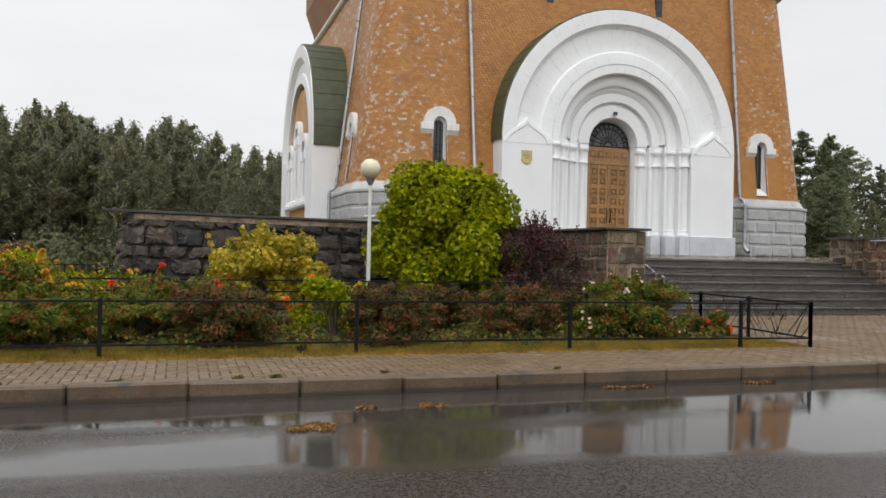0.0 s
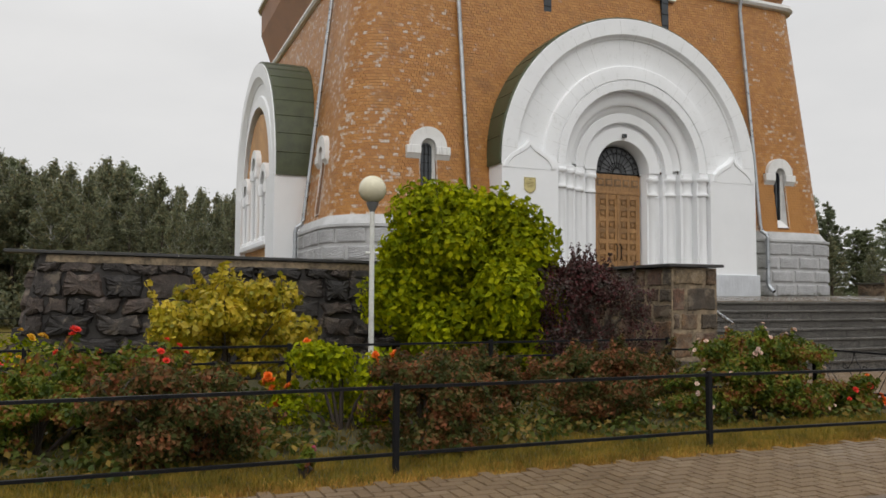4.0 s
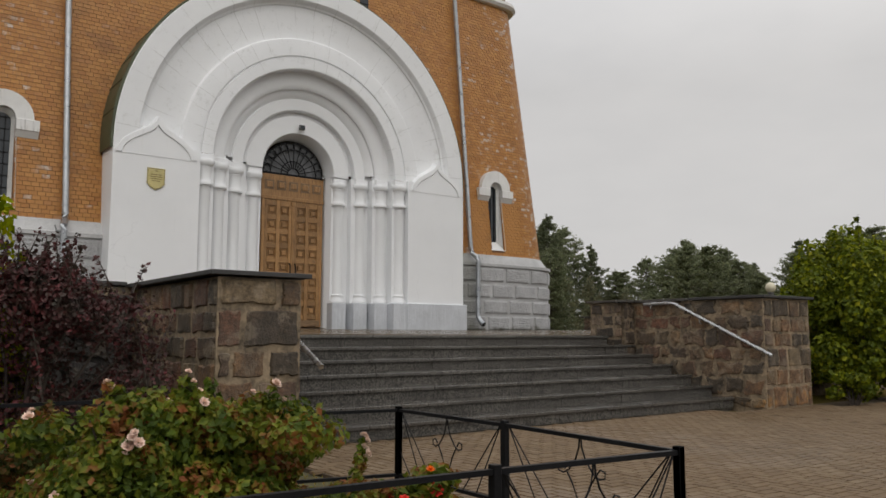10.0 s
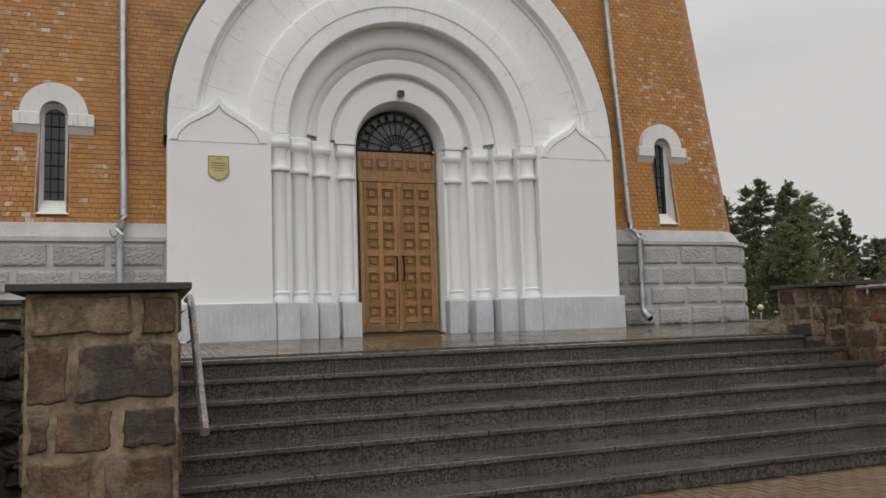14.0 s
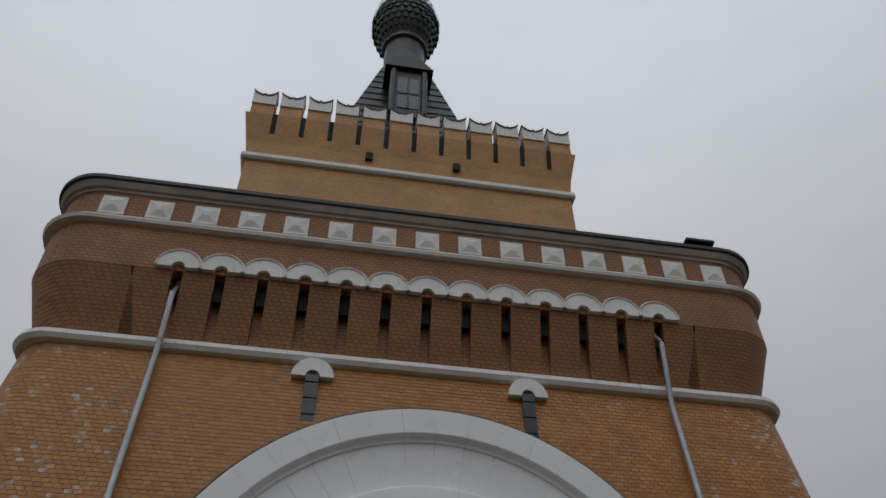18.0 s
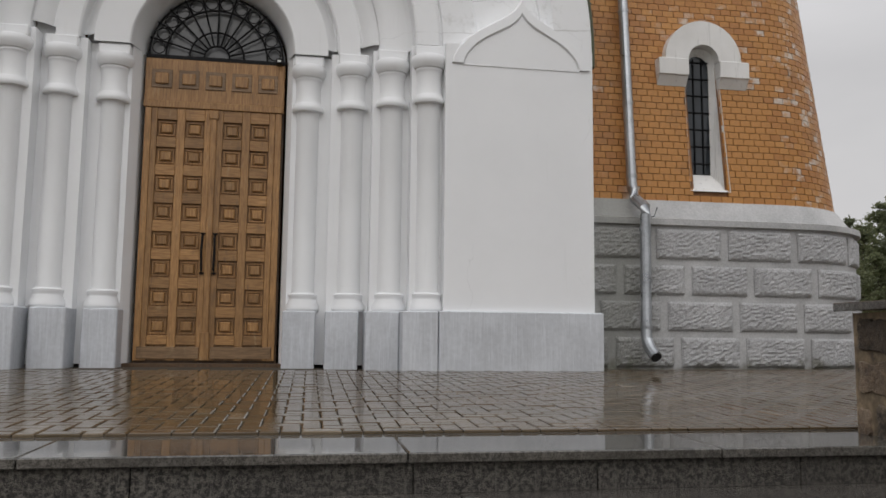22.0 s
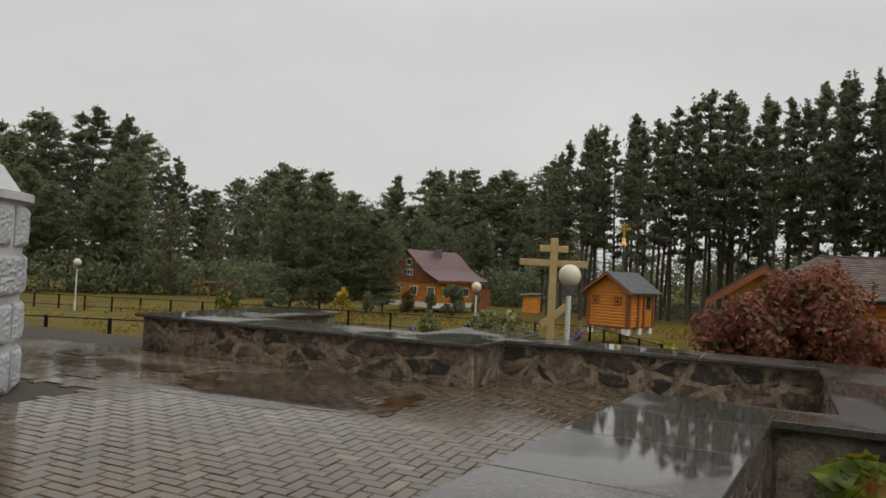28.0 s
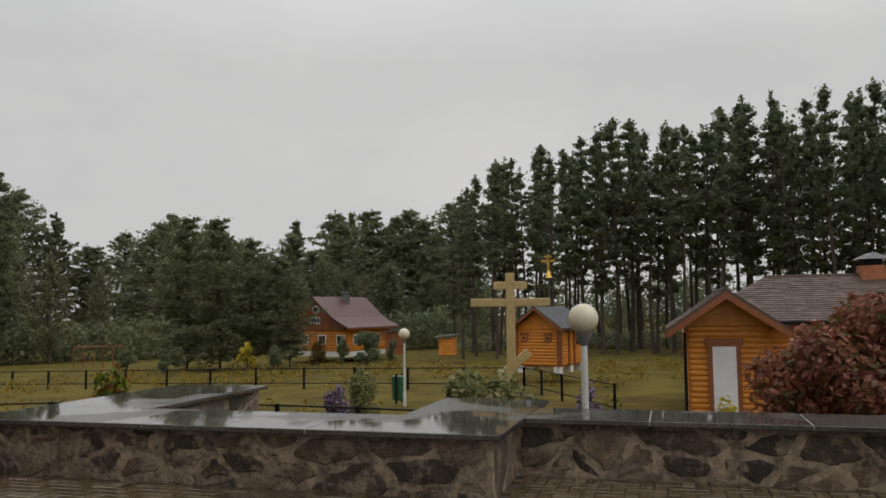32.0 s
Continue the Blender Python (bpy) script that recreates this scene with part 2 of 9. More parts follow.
def leaf_material(name, stops, rough=0.55, through=0.25, sprays=0.0, gloss=0.22):
    m = Nodes(name)
    tone = m.island()
    if sprays:
        # whole sprays share a tone
        tone = m.math("ADD", m.math("MULTIPLY", tone, 1 - sprays), m.math("MULTIPLY", m.ramp(m.noise(5.5, 3.0, 0.6), [(0.36, 0.0), (0.64, 1.0)]), sprays))
    col = m.ramp(tone, stops)
    patch = m.noise(2.5, 3.0)
    col = m.mix(0.6, col, m.mix(1.0, col, m.ramp(patch, [(0.38, 0.5), (0.62, 1.15)]), "MULTIPLY"))
    m.set(col, rough)
    m.set(**{"Specular IOR Level": gloss})
    tr = m.n.new("ShaderNodeBsdfTranslucent")
    m.l.new(col, tr.inputs["Color"])
    mx = m.n.new("ShaderNodeMixShader")
    mx.inputs[0].default_value = through
    m.l.new(m.bsdf.outputs[0], mx.inputs[1])
    m.l.new(tr.outputs[0], mx.inputs[2])
    m.l.new(mx.outputs[0], m.n["Material Output"].inputs["Surface"])
    return m.mat


def glass_material(name, c=(0.02, 0.024, 0.028), rough=0.08):
    m = Nodes(name)
    wav = m.noise(3.0, 2.0)
    m.set(m.ramp(wav, [(0.3, c), (0.7, tuple(v * 1.8 for v in c))]), rough)
    m.set(**{"Specular IOR Level": 0.6})
    return m.bump(wav, 0.05, 0.01).mat


def plaster_material(name="white_plaster", joints=0, centre=0.0):
    m = Nodes(name)
    big, mid, small = m.noise(0.7, 5.0), m.noise(6.0, 4.0), m.noise(70.0, 3.0)
    streak = m.noise(2.0, 5.0, 0.65, (6.0, 6.0, 0.35))
    col = m.mix(m.ramp(big, [(0.35, 0.0), (0.75, 1.0)]), (0.79, 0.80, 0.81), (0.85, 0.86, 0.87))
    col = m.mix(m.ramp(streak, [(0.62, 0.0), (0.8, 0.22)]), col, (0.56, 0.56, 0.55))
    col = m.mix(m.ramp(mid, [(0.68, 0.0), (0.8, 0.12)]), col, (0.5, 0.5, 0.5))
    # hairline cracks
    cr = m.n.new("ShaderNodeTexVoronoi")
    cr.feature = "DISTANCE_TO_EDGE"
    cr.inputs["Scale"].default_value = 0.55
    warp = m.n.new("ShaderNodeMix")
    warp.data_type, warp.blend_type = "RGBA", "ADD"
    warp.inputs["Factor"].default_value = 0.55
    m.l.new(m.geo.outputs["Position"], warp.inputs["A"])
    wn = m.n.new("ShaderNodeTexNoise")
    wn.inputs["Scale"].default_value, wn.inputs["Detail"].default_value = 2.5, 6.0
    m.l.new(m.geo.outputs["Position"], wn.inputs["Vector"])
    m.l.new(wn.outputs["Color"], warp.inputs["B"])
    m.l.new(warp.outputs["Result"], cr.inputs["Vector"])
    crack = m.math("MULTIPLY", m.ramp(cr.outputs["Distance"], [(0.0, 0.22), (0.004, 0.0)]), m.ramp(big, [(0.50, 0.0), (0.60, 1.0)]))
    col = m.mix(crack, col, (0.35, 0.35, 0.35))
    if joints:
        # hairlines over the joints of the arch stones, and grime that has settled on the bands
        sep = m.n.new("ShaderNodeSeparateXYZ")
        m.l.new(m.geo.outputs["Position"], sep.inputs[0])
        turn = m.math("ARCTAN2", m.math("SUBTRACT", sep.outputs["Z"], centre), sep.outputs["X"])
        turn = m.math("ADD", m.math("MULTIPLY", turn, joints / math.pi), m.math("MULTIPLY", mid, 0.10))
        gap = m.math("ABSOLUTE", m.math("SUBTRACT", m.math("FRACT", turn), 0.5))
        line = m.math("MULTIPLY", m.ramp(gap, [(0.0, 0.55), (0.022, 0.0)]), m.ramp(m.noise(1.5, 4.0, 0.7), [(0.44, 0.0), (0.56, 1.0)]))
        col = m.mix(line, col, (0.36, 0.36, 0.34))
        col = m.mix(m.ramp(m.noise(5.0, 6.0, 0.75), [(0.56, 0.0), (0.72, 0.34)]), col, (0.40, 0.40, 0.37))
    m.set(col, 0.55)
    return m.bump(m.math("ADD", m.math("MULTIPLY", small, 0.6), m.math("MULTIPLY", mid, 0.8)), 0.16, 0.006).mat


def road_material():
    m = Nodes("wet_asphalt")
    grain, film, tone = m.noise(160.0, 3.0, 0.8), m.noise(0.28, 4.0, 0.55, (0.35, 1.5, 1.0)), m.noise(1.2, 5.0, 0.6, (0.35, 1.0, 1.0))
    ripple = m.noise(5.0, 5.0, 0.7, (0.6, 1.6, 1.0))
    speck = m.noise(45.0, 4.0, 0.75)
    col = m.mix(0.6, m.ramp(grain, [(0.3, (0.010, 0.008, 0.007)), (0.7, (0.042, 0.034, 0.028))]), m.ramp(speck, [(0.44, (0.006, 0.006, 0.006)), (0.58, (0.10, 0.09, 0.082))]))
    col = m.mix(m.ramp(tone, [(0.4, 0.0), (0.7, 0.4)]), col, (0.055, 0.047, 0.040))
    sep = m.n.new("ShaderNodeSeparateXYZ")
    m.l.new(m.geo.outputs["Position"], sep.inputs[0])
    # rain water stands in the gutter
    gutter = m.ramp(m.math("DIVIDE", m.math("ADD", sep.outputs["Y"], 18.2), 4.05), [(0.0, 0.0), (0.70, 0.03), (0.84, 0.34)])
    pud = m.ramp(m.math("ADD", film, gutter), [(0.50, 0.0), (0.60, 1.0)])
    m.set(col, m.math("ADD", m.ramp(pud, [(0.0, 0.17), (1.0, 0.03)]), m.math("MULTIPLY", m.ramp(speck, [(0.45, 0.0), (0.58, 0.22)]), m.ramp(pud, [(0.0, 1.0), (1.0, 0.05)]))))
    m.l.new(m.ramp(pud, [(0.0, 0.10), (1.0, 0.30)]), m.bsdf.inputs["Specular IOR Level"])
    dry = m.math("SUBTRACT", 1.0, m.math("MULTIPLY", pud, 0.96))
    h = m.math("ADD", m.math("MULTIPLY", m.math("MULTIPLY", grain, dry), 0.5), m.math("MULTIPLY", ripple, 0.10))
    return m.bump(h, 0.45, 0.006).mat


def wood_material(name, a, b, grain=(14.0, 14.0, 1.2), rough=0.42, boards=0.0):
    m = Nodes(name)
    g = m.noise(5.0, 6.0, 0.65, grain)
    f = m.noise(60.0, 3.0)
    w = m.noise(1.6, 4.0)
    col = m.ramp(g, [(0.38, a), (0.62, b)])
    col = m.mix(m.ramp(w, [(0.4, 0.0), (0.75, 0.45)]), col, tuple(v * 0.55 for v in a))
    if boards:
        # each board has a tone of its own, and rain has greyed some of it
        col = m.mix(1.0, col, m.ramp(m.object_random(), [(0.0, 1 - boards), (1.0, 1 + boards * 0.6)]), "MULTIPLY")
        wear = m.noise(3.2, 6.0, 0.75, (3.0, 3.0, 0.7))
        col = m.mix(m.ramp(wear, [(0.56, 0.0), (0.72, 0.7)]), col, (0.075, 0.048, 0.028))
        col = m.mix(m.ramp(wear, [(0.28, 0.5), (0.42, 0.0)]), col, (0.44, 0.33, 0.20))
    m.set(col, m.ramp(g, [(0.3, rough + 0.1), (0.7, rough - 0.08)]))
    return m.bump(m.math("ADD", g, m.math("MULTIPLY", f, 0.3)), 0.25, 0.004).mat


M_BRICK = brick_material()
M_BRICK_FAR = far_brick_material("red_brown_brick", (0.34, 0.145, 0.047), (0.39, 0.172, 0.058), (0.14, 0.070, 0.038))
M_BRICK_TOP = far_brick_material("yellow_brick", (0.60, 0.31, 0.105), (0.68, 0.37, 0.135), (0.40, 0.22, 0.10), (0.30, 0.12, 0.05), 0.60)
M_MORTAR = plain("dark_mortar", (0.19, 0.092, 0.042), 0.85, vary=0.35)
M_PLASTER = plaster_material()
M_GREY_PAINT = plain("pale_grey_paint", (0.56, 0.58, 0.61), 0.5, vary=0.14, scale=1.6, fine=24, drips=True)
def stained_trim():
    m = Nodes("white_painted_render")
    big, small = m.noise(2.2, 5.0), m.noise(30.0, 3.0)
    drip = m.noise(3.0, 5.0, 0.7, (5.0, 5.0, 0.5))
    col = m.mix(m.ramp(big, [(0.3, 0.0), (0.7, 1.0)]), (0.68, 0.67, 0.65), (0.80, 0.795, 0.78))
    col = m.mix(m.ramp(drip, [(0.57, 0.0), (0.74, 0.6)]), col, (0.25, 0.235, 0.21))
    m.set(col, 0.55)
    return m.bump(small, 0.15, 0.004).mat


M_WHITE_TRIM = stained_trim()
M_ASHLAR = pieces("grey_painted_ashlar", [(0.0, (0.43, 0.43, 0.435)), (0.5, (0.485, 0.485, 0.49)), (1.0, (0.54, 0.54, 0.54))], 0.6, 0.40, 55.0, 0.8, bump_distance=0.010, damp=True)
M_ASHLAR_JOINT = plain("grey_joint_render", (0.47, 0.47, 0.47), 0.6, vary=0.28, scale=1.4, damp=True)
M_ROOF_GREEN = plain("moss_green_sheet_roof", (0.06, 0.072, 0.035), 0.5, 0.0, vary=0.35)
M_ROOF_DARK = plain("dark_sheet_roof", (0.014, 0.018, 0.017), 0.42, 0.1, vary=0.5)
M_CORNICE = plain("weathered_cornice_render", (0.30, 0.25, 0.215), 0.7, vary=0.35, scale=1.2)
M_ZINC = plain("galvanised_pipe", (0.42, 0.44, 0.46), 0.34, 0.85, vary=0.25, scale=4)
M_STEEL = plain("brushed_steel_rail", (0.5, 0.5, 0.5), 0.28, 0.9, vary=0.12, scale=6)
M_BLACK_IRON = plain("black_painted_iron", (0.010, 0.010, 0.011), 0.5, 0.0, vary=0.3)
M_BLACK_IRON.node_tree.nodes["Principled BSDF"].inputs["Specular IOR Level"].default_value = 0.12
M_LAMP_POST = plain("white_painted_post", (0.62, 0.62, 0.58), 0.45, vary=0.2)
M_DOOR = wood_material("varnished_oak", (0.245, 0.122, 0.042), (0.44, 0.240, 0.092), boards=0.28)
M_DOOR_RAIL = wood_material("varnished_oak_rail", (0.245, 0.122, 0.042), (0.44, 0.240, 0.092), (1.2, 14.0, 14.0), boards=0.32)
M_DOOR_WORN = wood_material("weathered_oak", (0.15, 0.088, 0.042), (0.27, 0.165, 0.085), (1.2, 14.0, 14.0), boards=0.2)
M_DOOR_DARK = wood_material("worn_dark_oak", (0.060, 0.034, 0.017), (0.13, 0.073, 0.034))
M_LOG = wood_material("orange_stained_logs", (0.52, 0.175, 0.016), (0.68, 0.265, 0.032), (1.0, 1.0, 8.0), 0.4)
M_LOG_TRIM = wood_material("brown_stained_trim", (0.20, 0.06, 0.02), (0.30, 0.10, 0.035))
M_CROSS = wood_material("weathered_cross_wood", (0.38, 0.27, 0.11), (0.52, 0.39, 0.18))
M_SHINGLE = pieces("brown_shingle_roof", [(0.0, (0.085, 0.056, 0.045)), (0.5, (0.125, 0.083, 0.066)), (1.0, (0.175, 0.122, 0.098))], 0.7, 0.35, 40.0, 0.5)
M_SHEET_RED = plain("maroon_sheet_roof", (0.115, 0.055, 0.050), 0.5, vary=0.2)
M_SLATE = plain("slate_roof", (0.055, 0.062, 0.065), 0.45, vary=0.3)
M_GLASS = glass_material("dark_window_glass")
# lighter base colour imitates the sky's reflection, which the recess keeps out
M_FAN_GLASS = glass_material("sky_grey_fanlight_glass", (0.085, 0.088, 0.092), 0.15)
# near-black colour that stands in for the shade inside holes
M_HOLE_SHADE = plain("painted_hole_shade", (0.01, 0.01, 0.011), 0.8, vary=0.2)
M_GOLD = plain("gilded_metal", (0.72, 0.46, 0.12), 0.3, 0.9, vary=0.15)
M_SHIELD = plain("yellow_enamel_plaque", (0.58, 0.50, 0.22), 0.35, vary=0.15)
M_GLOBE = plain("cream_glass_globe", (0.64, 0.59, 0.43), 0.25, vary=0.06, bump=0.0)
M_ROAD = road_material()
def wet_paver_material():
    m = Nodes("wet_paving_brick")
    rnd = m.island()
    col = m.ramp(rnd, [(0.0, (0.062, 0.043, 0.021)), (0.35, (0.092, 0.066, 0.034)), (0.7, (0.080, 0.057, 0.030)), (0.93, (0.112, 0.082, 0.045)), (1.0, (0.18, 0.140, 0.092))])
    grain, stain, film = m.noise(70.0, 4.0, 0.65), m.noise(0.9, 5.0, 0.65), m.noise(0.38, 4.0, 0.55)
    col = m.mix(0.4, col, m.mix(1.0, col, m.ramp(grain, [(0.41, 0.4), (0.59, 1.05)]), "MULTIPLY"))
    col = m.mix(m.ramp(stain, [(0.45, 0.0), (0.7, 0.55)]), col, (0.13, 0.082, 0.05))
    pud = m.ramp(film, [(0.36, 0.0), (0.54, 1.0)])
    m.set(col, m.ramp(pud, [(0.0, 0.24), (1.0, 0.08)]))
    return m.bump(m.math("MULTIPLY", grain, m.math("SUBTRACT", 1.0, m.math("MULTIPLY", pud, 0.92))), 0.15, 0.003).mat


M_PAVER = wet_paver_material()


def walk_paver_material():
    """The same bricks where the rain has run off: damp, sanded and dull."""
    m = Nodes("damp_walk_brick")
    col = m.ramp(m.island(), [(0.0, (0.138, 0.090, 0.048)), (0.4, (0.158, 0.105, 0.057)), (0.8, (0.175, 0.118, 0.065)), (1.0, (0.20, 0.142, 0.085))])
    grain, stain, film = m.noise(60.0, 4.0, 0.7), m.noise(0.8, 5.0, 0.65), m.noise(0.5, 4.0, 0.55)
    col = m.mix(0.5, col, m.mix(1.0, col, m.ramp(grain, [(0.41, 0.4), (0.59, 1.15)]), "MULTIPLY"))
    col = m.mix(m.ramp(stain, [(0.45, 0.0), (0.7, 0.5)]), col, (0.15, 0.095, 0.05))
    m.set(col, m.ramp(film, [(0.48, 0.75), (0.66, 0.35)]))
    m.set(**{"Specular IOR Level": 0.35})
    return m.bump(grain, 0.3, 0.004).mat


M_PAVER_WALK = walk_paver_material()
M_PAVER_BED = plain("sandy_paving_joint", (0.052, 0.040, 0.026), 0.9, vary=0.3)
M_WALK_BED = plain("sandy_walk_joint", (0.088, 0.062, 0.037), 0.9, vary=0.3)
def kerb_material():
    m = Nodes("wet_concrete_kerb")
    big, small = m.noise(2.2, 5.0), m.noise(45.0, 4.0, 0.7)
    col = m.mix(m.ramp(big, [(0.35, 0.0), (0.65, 1.0)]), (0.080, 0.048, 0.025), (0.145, 0.098, 0.058))
    col = m.mix(m.ramp(m.noise(1.1, 4.0), [(0.56, 0.0), (0.63, 0.85)]), col, (0.035, 0.030, 0.026))
    col = m.mix(0.4, col, m.mix(1.0, col, m.ramp(small, [(0.40, 0.4), (0.60, 1.1)]), "MULTIPLY"))
    # slime where the gutter water stands
    sep = m.n.new("ShaderNodeSeparateXYZ")
    m.l.new(m.geo.outputs["Position"], sep.inputs[0])
    line = m.math("ADD", m.math("MULTIPLY", m.math("ADD", sep.outputs["Z"], 1.50), 6.0), m.math("MULTIPLY", big, 0.25))
    col = m.mix(m.ramp(line, [(0.36, 0.8), (0.44, 0.0)]), col, (0.030, 0.022, 0.014))
    m.set(col, 0.6)
    return m.bump(small, 0.5, 0.004).mat


M_KERB = kerb_material()


def granite_material(name, dark, light, rough, puddle, wet=(0.42, 0.55), uneven=0.0):
    m = Nodes(name)
    speck = m.mix(0.5, m.noise(120.0, 3.0, 0.8), m.noise(38.0, 3.0, 0.8))
    stain = m.noise(1.1, 5.0, 0.62)
    col = m.ramp(speck, [(0.44, dark), (0.57, light)])
    col = m.mix(m.ramp(stain, [(0.35, 0.55), (0.6, 0.0)]), col, tuple(v * 0.55 for v in dark))
    film = m.noise(0.8, 4.0, 0.5)
    m.set(col, m.ramp(film, [(wet[0], rough), (wet[1], puddle)]))
    m.set(**{"Specular IOR Level": 0.5})
    if uneven:
        speck = m.math("ADD", speck, m.math("MULTIPLY", m.noise(9.0, 3.0, 0.6), uneven * 20))
    return m.bump(speck, 0.02, 0.002).mat


M_GRANITE = granite_material("wet_speckled_granite", (0.040, 0.037, 0.033), (0.165, 0.152, 0.135), 0.30, 0.10)
M_EDGE = granite_material("wet_terrace_edge", (0.055, 0.052, 0.047), (0.16, 0.152, 0.138), 0.07, 0.02)
def riser_material():
    m = Nodes("hammered_granite_riser")
    chip, fine, stain = m.noise(42.0, 4.0, 0.75), m.noise(140.0, 3.0, 0.7), m.noise(1.3, 5.0, 0.6)
    streak = m.noise(4.0, 5.0, 0.7, (9.0, 9.0, 0.8))
    col = m.ramp(chip, [(0.44, (0.024, 0.022, 0.019)), (0.57, (0.185, 0.168, 0.145))])
    col = m.mix(m.ramp(streak, [(0.56, 0.0), (0.66, 0.55)]), col, (0.24, 0.225, 0.20))
    col = m.mix(m.ramp(stain, [(0.35, 0.45), (0.6, 0.0)]), col, (0.052, 0.047, 0.041))
    m.set(col, 0.55)
    return m.bump(m.math("ADD", chip, fine), 1.0, 0.016).mat


M_RISER = riser_material()
M_CAP = granite_material("polished_granite_cap", (0.050, 0.045, 0.039), (0.130, 0.121, 0.108), 0.24, 0.02, (0.49, 0.55), 0.05)
M_CAP_EDGE = plain("dark_cap_stone", (0.045, 0.043, 0.042), 0.5, vary=0.4)
def rubble_material(name, stops, per_object, stain=(0.05, 0.043, 0.036), smear=(0.36, 0.30, 0.22), amount=0.75, lime_at=0.52, lichen=False):
    """Rough stones of many tones, smeared with lime and darkened by damp."""
    m = Nodes(name)
    rnd = m.object_random() if per_object else m.island()
    grain, mid, big, lime = m.noise(38.0, 5.0, 0.7), m.noise(7.0, 5.0, 0.65), m.noise(1.3, 4.0, 0.6), m.noise(4.2, 5.0, 0.7)
    col = m.ramp(rnd, stops)
    col = m.mix(0.55, col, m.mix(1.0, col, m.ramp(mid, [(0.40, 0.35), (0.60, 1.5)]), "MULTIPLY"))
    col = m.mix(0.5, col, m.mix(1.0, col, m.ramp(grain, [(0.42, 0.4), (0.58, 1.35)]), "MULTIPLY"))
    col = m.mix(m.ramp(lime, [(lime_at, 0.0), (lime_at + 0.10, amount)]), col, smear)
    col = m.mix(m.ramp(big, [(0.45, 0.0), (0.66, 0.75)]), col, stain)
    if lichen:
        # orange lichen near the ground
        sep = m.n.new("ShaderNodeSeparateXYZ")
        m.l.new(m.geo.outputs["Position"], sep.inputs[0])
        low = m.math("ADD", m.math("MULTIPLY", m.math("ADD", sep.outputs["Z"], 1.0), -1.6), m.math("MULTIPLY", mid, 1.2))
        col = m.mix(m.math("MULTIPLY", m.ramp(low, [(0.78, 0.0), (0.95, 0.6)]), m.ramp(lime, [(0.46, 0.0), (0.58, 1.0)])), col, (0.36, 0.17, 0.035))
    m.set(col, m.ramp(big, [(0.45, 0.75), (0.66, 0.45)]))
    return m.bump(m.math("ADD", grain, mid), 0.9, 0.02).mat


STONE_TONES = [(0.0, (0.028, 0.025, 0.024)), (0.18, (0.05, 0.043, 0.038)), (0.30, (0.13, 0.095, 0.07)), (0.5, (0.20, 0.135, 0.10)), (0.62, (0.07, 0.055, 0.046)), (0.74, (0.22, 0.125, 0.09)), (0.85, (0.19, 0.15, 0.115)), (1.0, (0.30, 0.235, 0.18))]
M_FIELDSTONE = rubble_material("field_stone", STONE_TONES, False)
M_FIELDSTONE_OB = rubble_material("field_stone_block", [(0.0, (0.030, 0.024, 0.018)), (0.3, (0.065, 0.047, 0.032)), (0.5, (0.14, 0.092, 0.058)), (0.7, (0.05, 0.038, 0.027)), (0.85, (0.19, 0.125, 0.080)), (1.0, (0.27, 0.20, 0.135))], True, (0.032, 0.025, 0.018), (0.33, 0.255, 0.18), 0.75, 0.51)
M_DARKSTONE = rubble_material("dark_field_stone", [(0.0, (0.026, 0.023, 0.022)), (0.4, (0.058, 0.049, 0.045)), (0.75, (0.095, 0.068, 0.055)), (1.0, (0.042, 0.038, 0.037))], False, (0.014, 0.012, 0.011), (0.23, 0.185, 0.14), 0.6, 0.53)
M_BLOCKSTONE = rubble_material("squared_block_stone", [(0.0, (0.042, 0.033, 0.024)), (0.2, (0.105, 0.074, 0.044)), (0.4, (0.185, 0.080, 0.046)), (0.55, (0.070, 0.056, 0.038)), (0.75, (0.22, 0.118, 0.058)), (1.0, (0.21, 0.155, 0.090))], True, (0.05, 0.040, 0.030), (0.33, 0.265, 0.19), 0.5, 0.52, True)
M_STONE_MORTAR = plain("stone_wall_mortar", (0.245, 0.185, 0.120), 0.8, vary=0.7, scale=3.5, fine=20, bump=0.6)
M_PARAPET_MORTAR = plain("smeared_wall_mortar", (0.25, 0.190, 0.132), 0.8, vary=0.85, scale=5.0, fine=22, bump=0.9)
M_DARK_MORTAR = plain("sooty_wall_mortar", (0.05, 0.045, 0.042), 0.8, vary=0.4, scale=2.5, fine=20, bump=0.6)
M_BARK = plain("pine_bark", (0.075, 0.055, 0.042), 0.9, vary=0.4, scale=4, fine=30, bump=0.8)
M_BIRCH_BARK = plain("birch_bark", (0.42, 0.41, 0.38), 0.8, vary=0.55, scale=9, fine=26, bump=0.4)
M_TWIG = plain("dark_twig", (0.06, 0.045, 0.035), 0.8, vary=0.3)
# wood foliage coloured paler than real leaves to imitate misty air, palest on M_BIRCH
M_PINE = leaf_material("pine_needles", [(0.0, (0.125, 0.150, 0.080)), (0.5, (0.160, 0.185, 0.100)), (1.0, (0.200, 0.215, 0.115))], 0.5, 0.55, 0.0, 0.5)
# lighter copy of the pine needles, with haze put into the colour
M_PINE_DOME = leaf_material("mist_pale_pine_needles", [(0.0, (0.150, 0.178, 0.090)), (0.5, (0.195, 0.222, 0.115)), (1.0, (0.245, 0.260, 0.135))], 0.5, 0.55, 0.0, 0.5)
M_BIRCH = leaf_material("mixed_wood_leaves", [(0.0, (0.17, 0.19, 0.115)), (0.5, (0.225, 0.245, 0.140)), (0.82, (0.285, 0.275, 0.150)), (1.0, (0.36, 0.29, 0.14))], 0.45, 0.55, 0.0, 0.5)
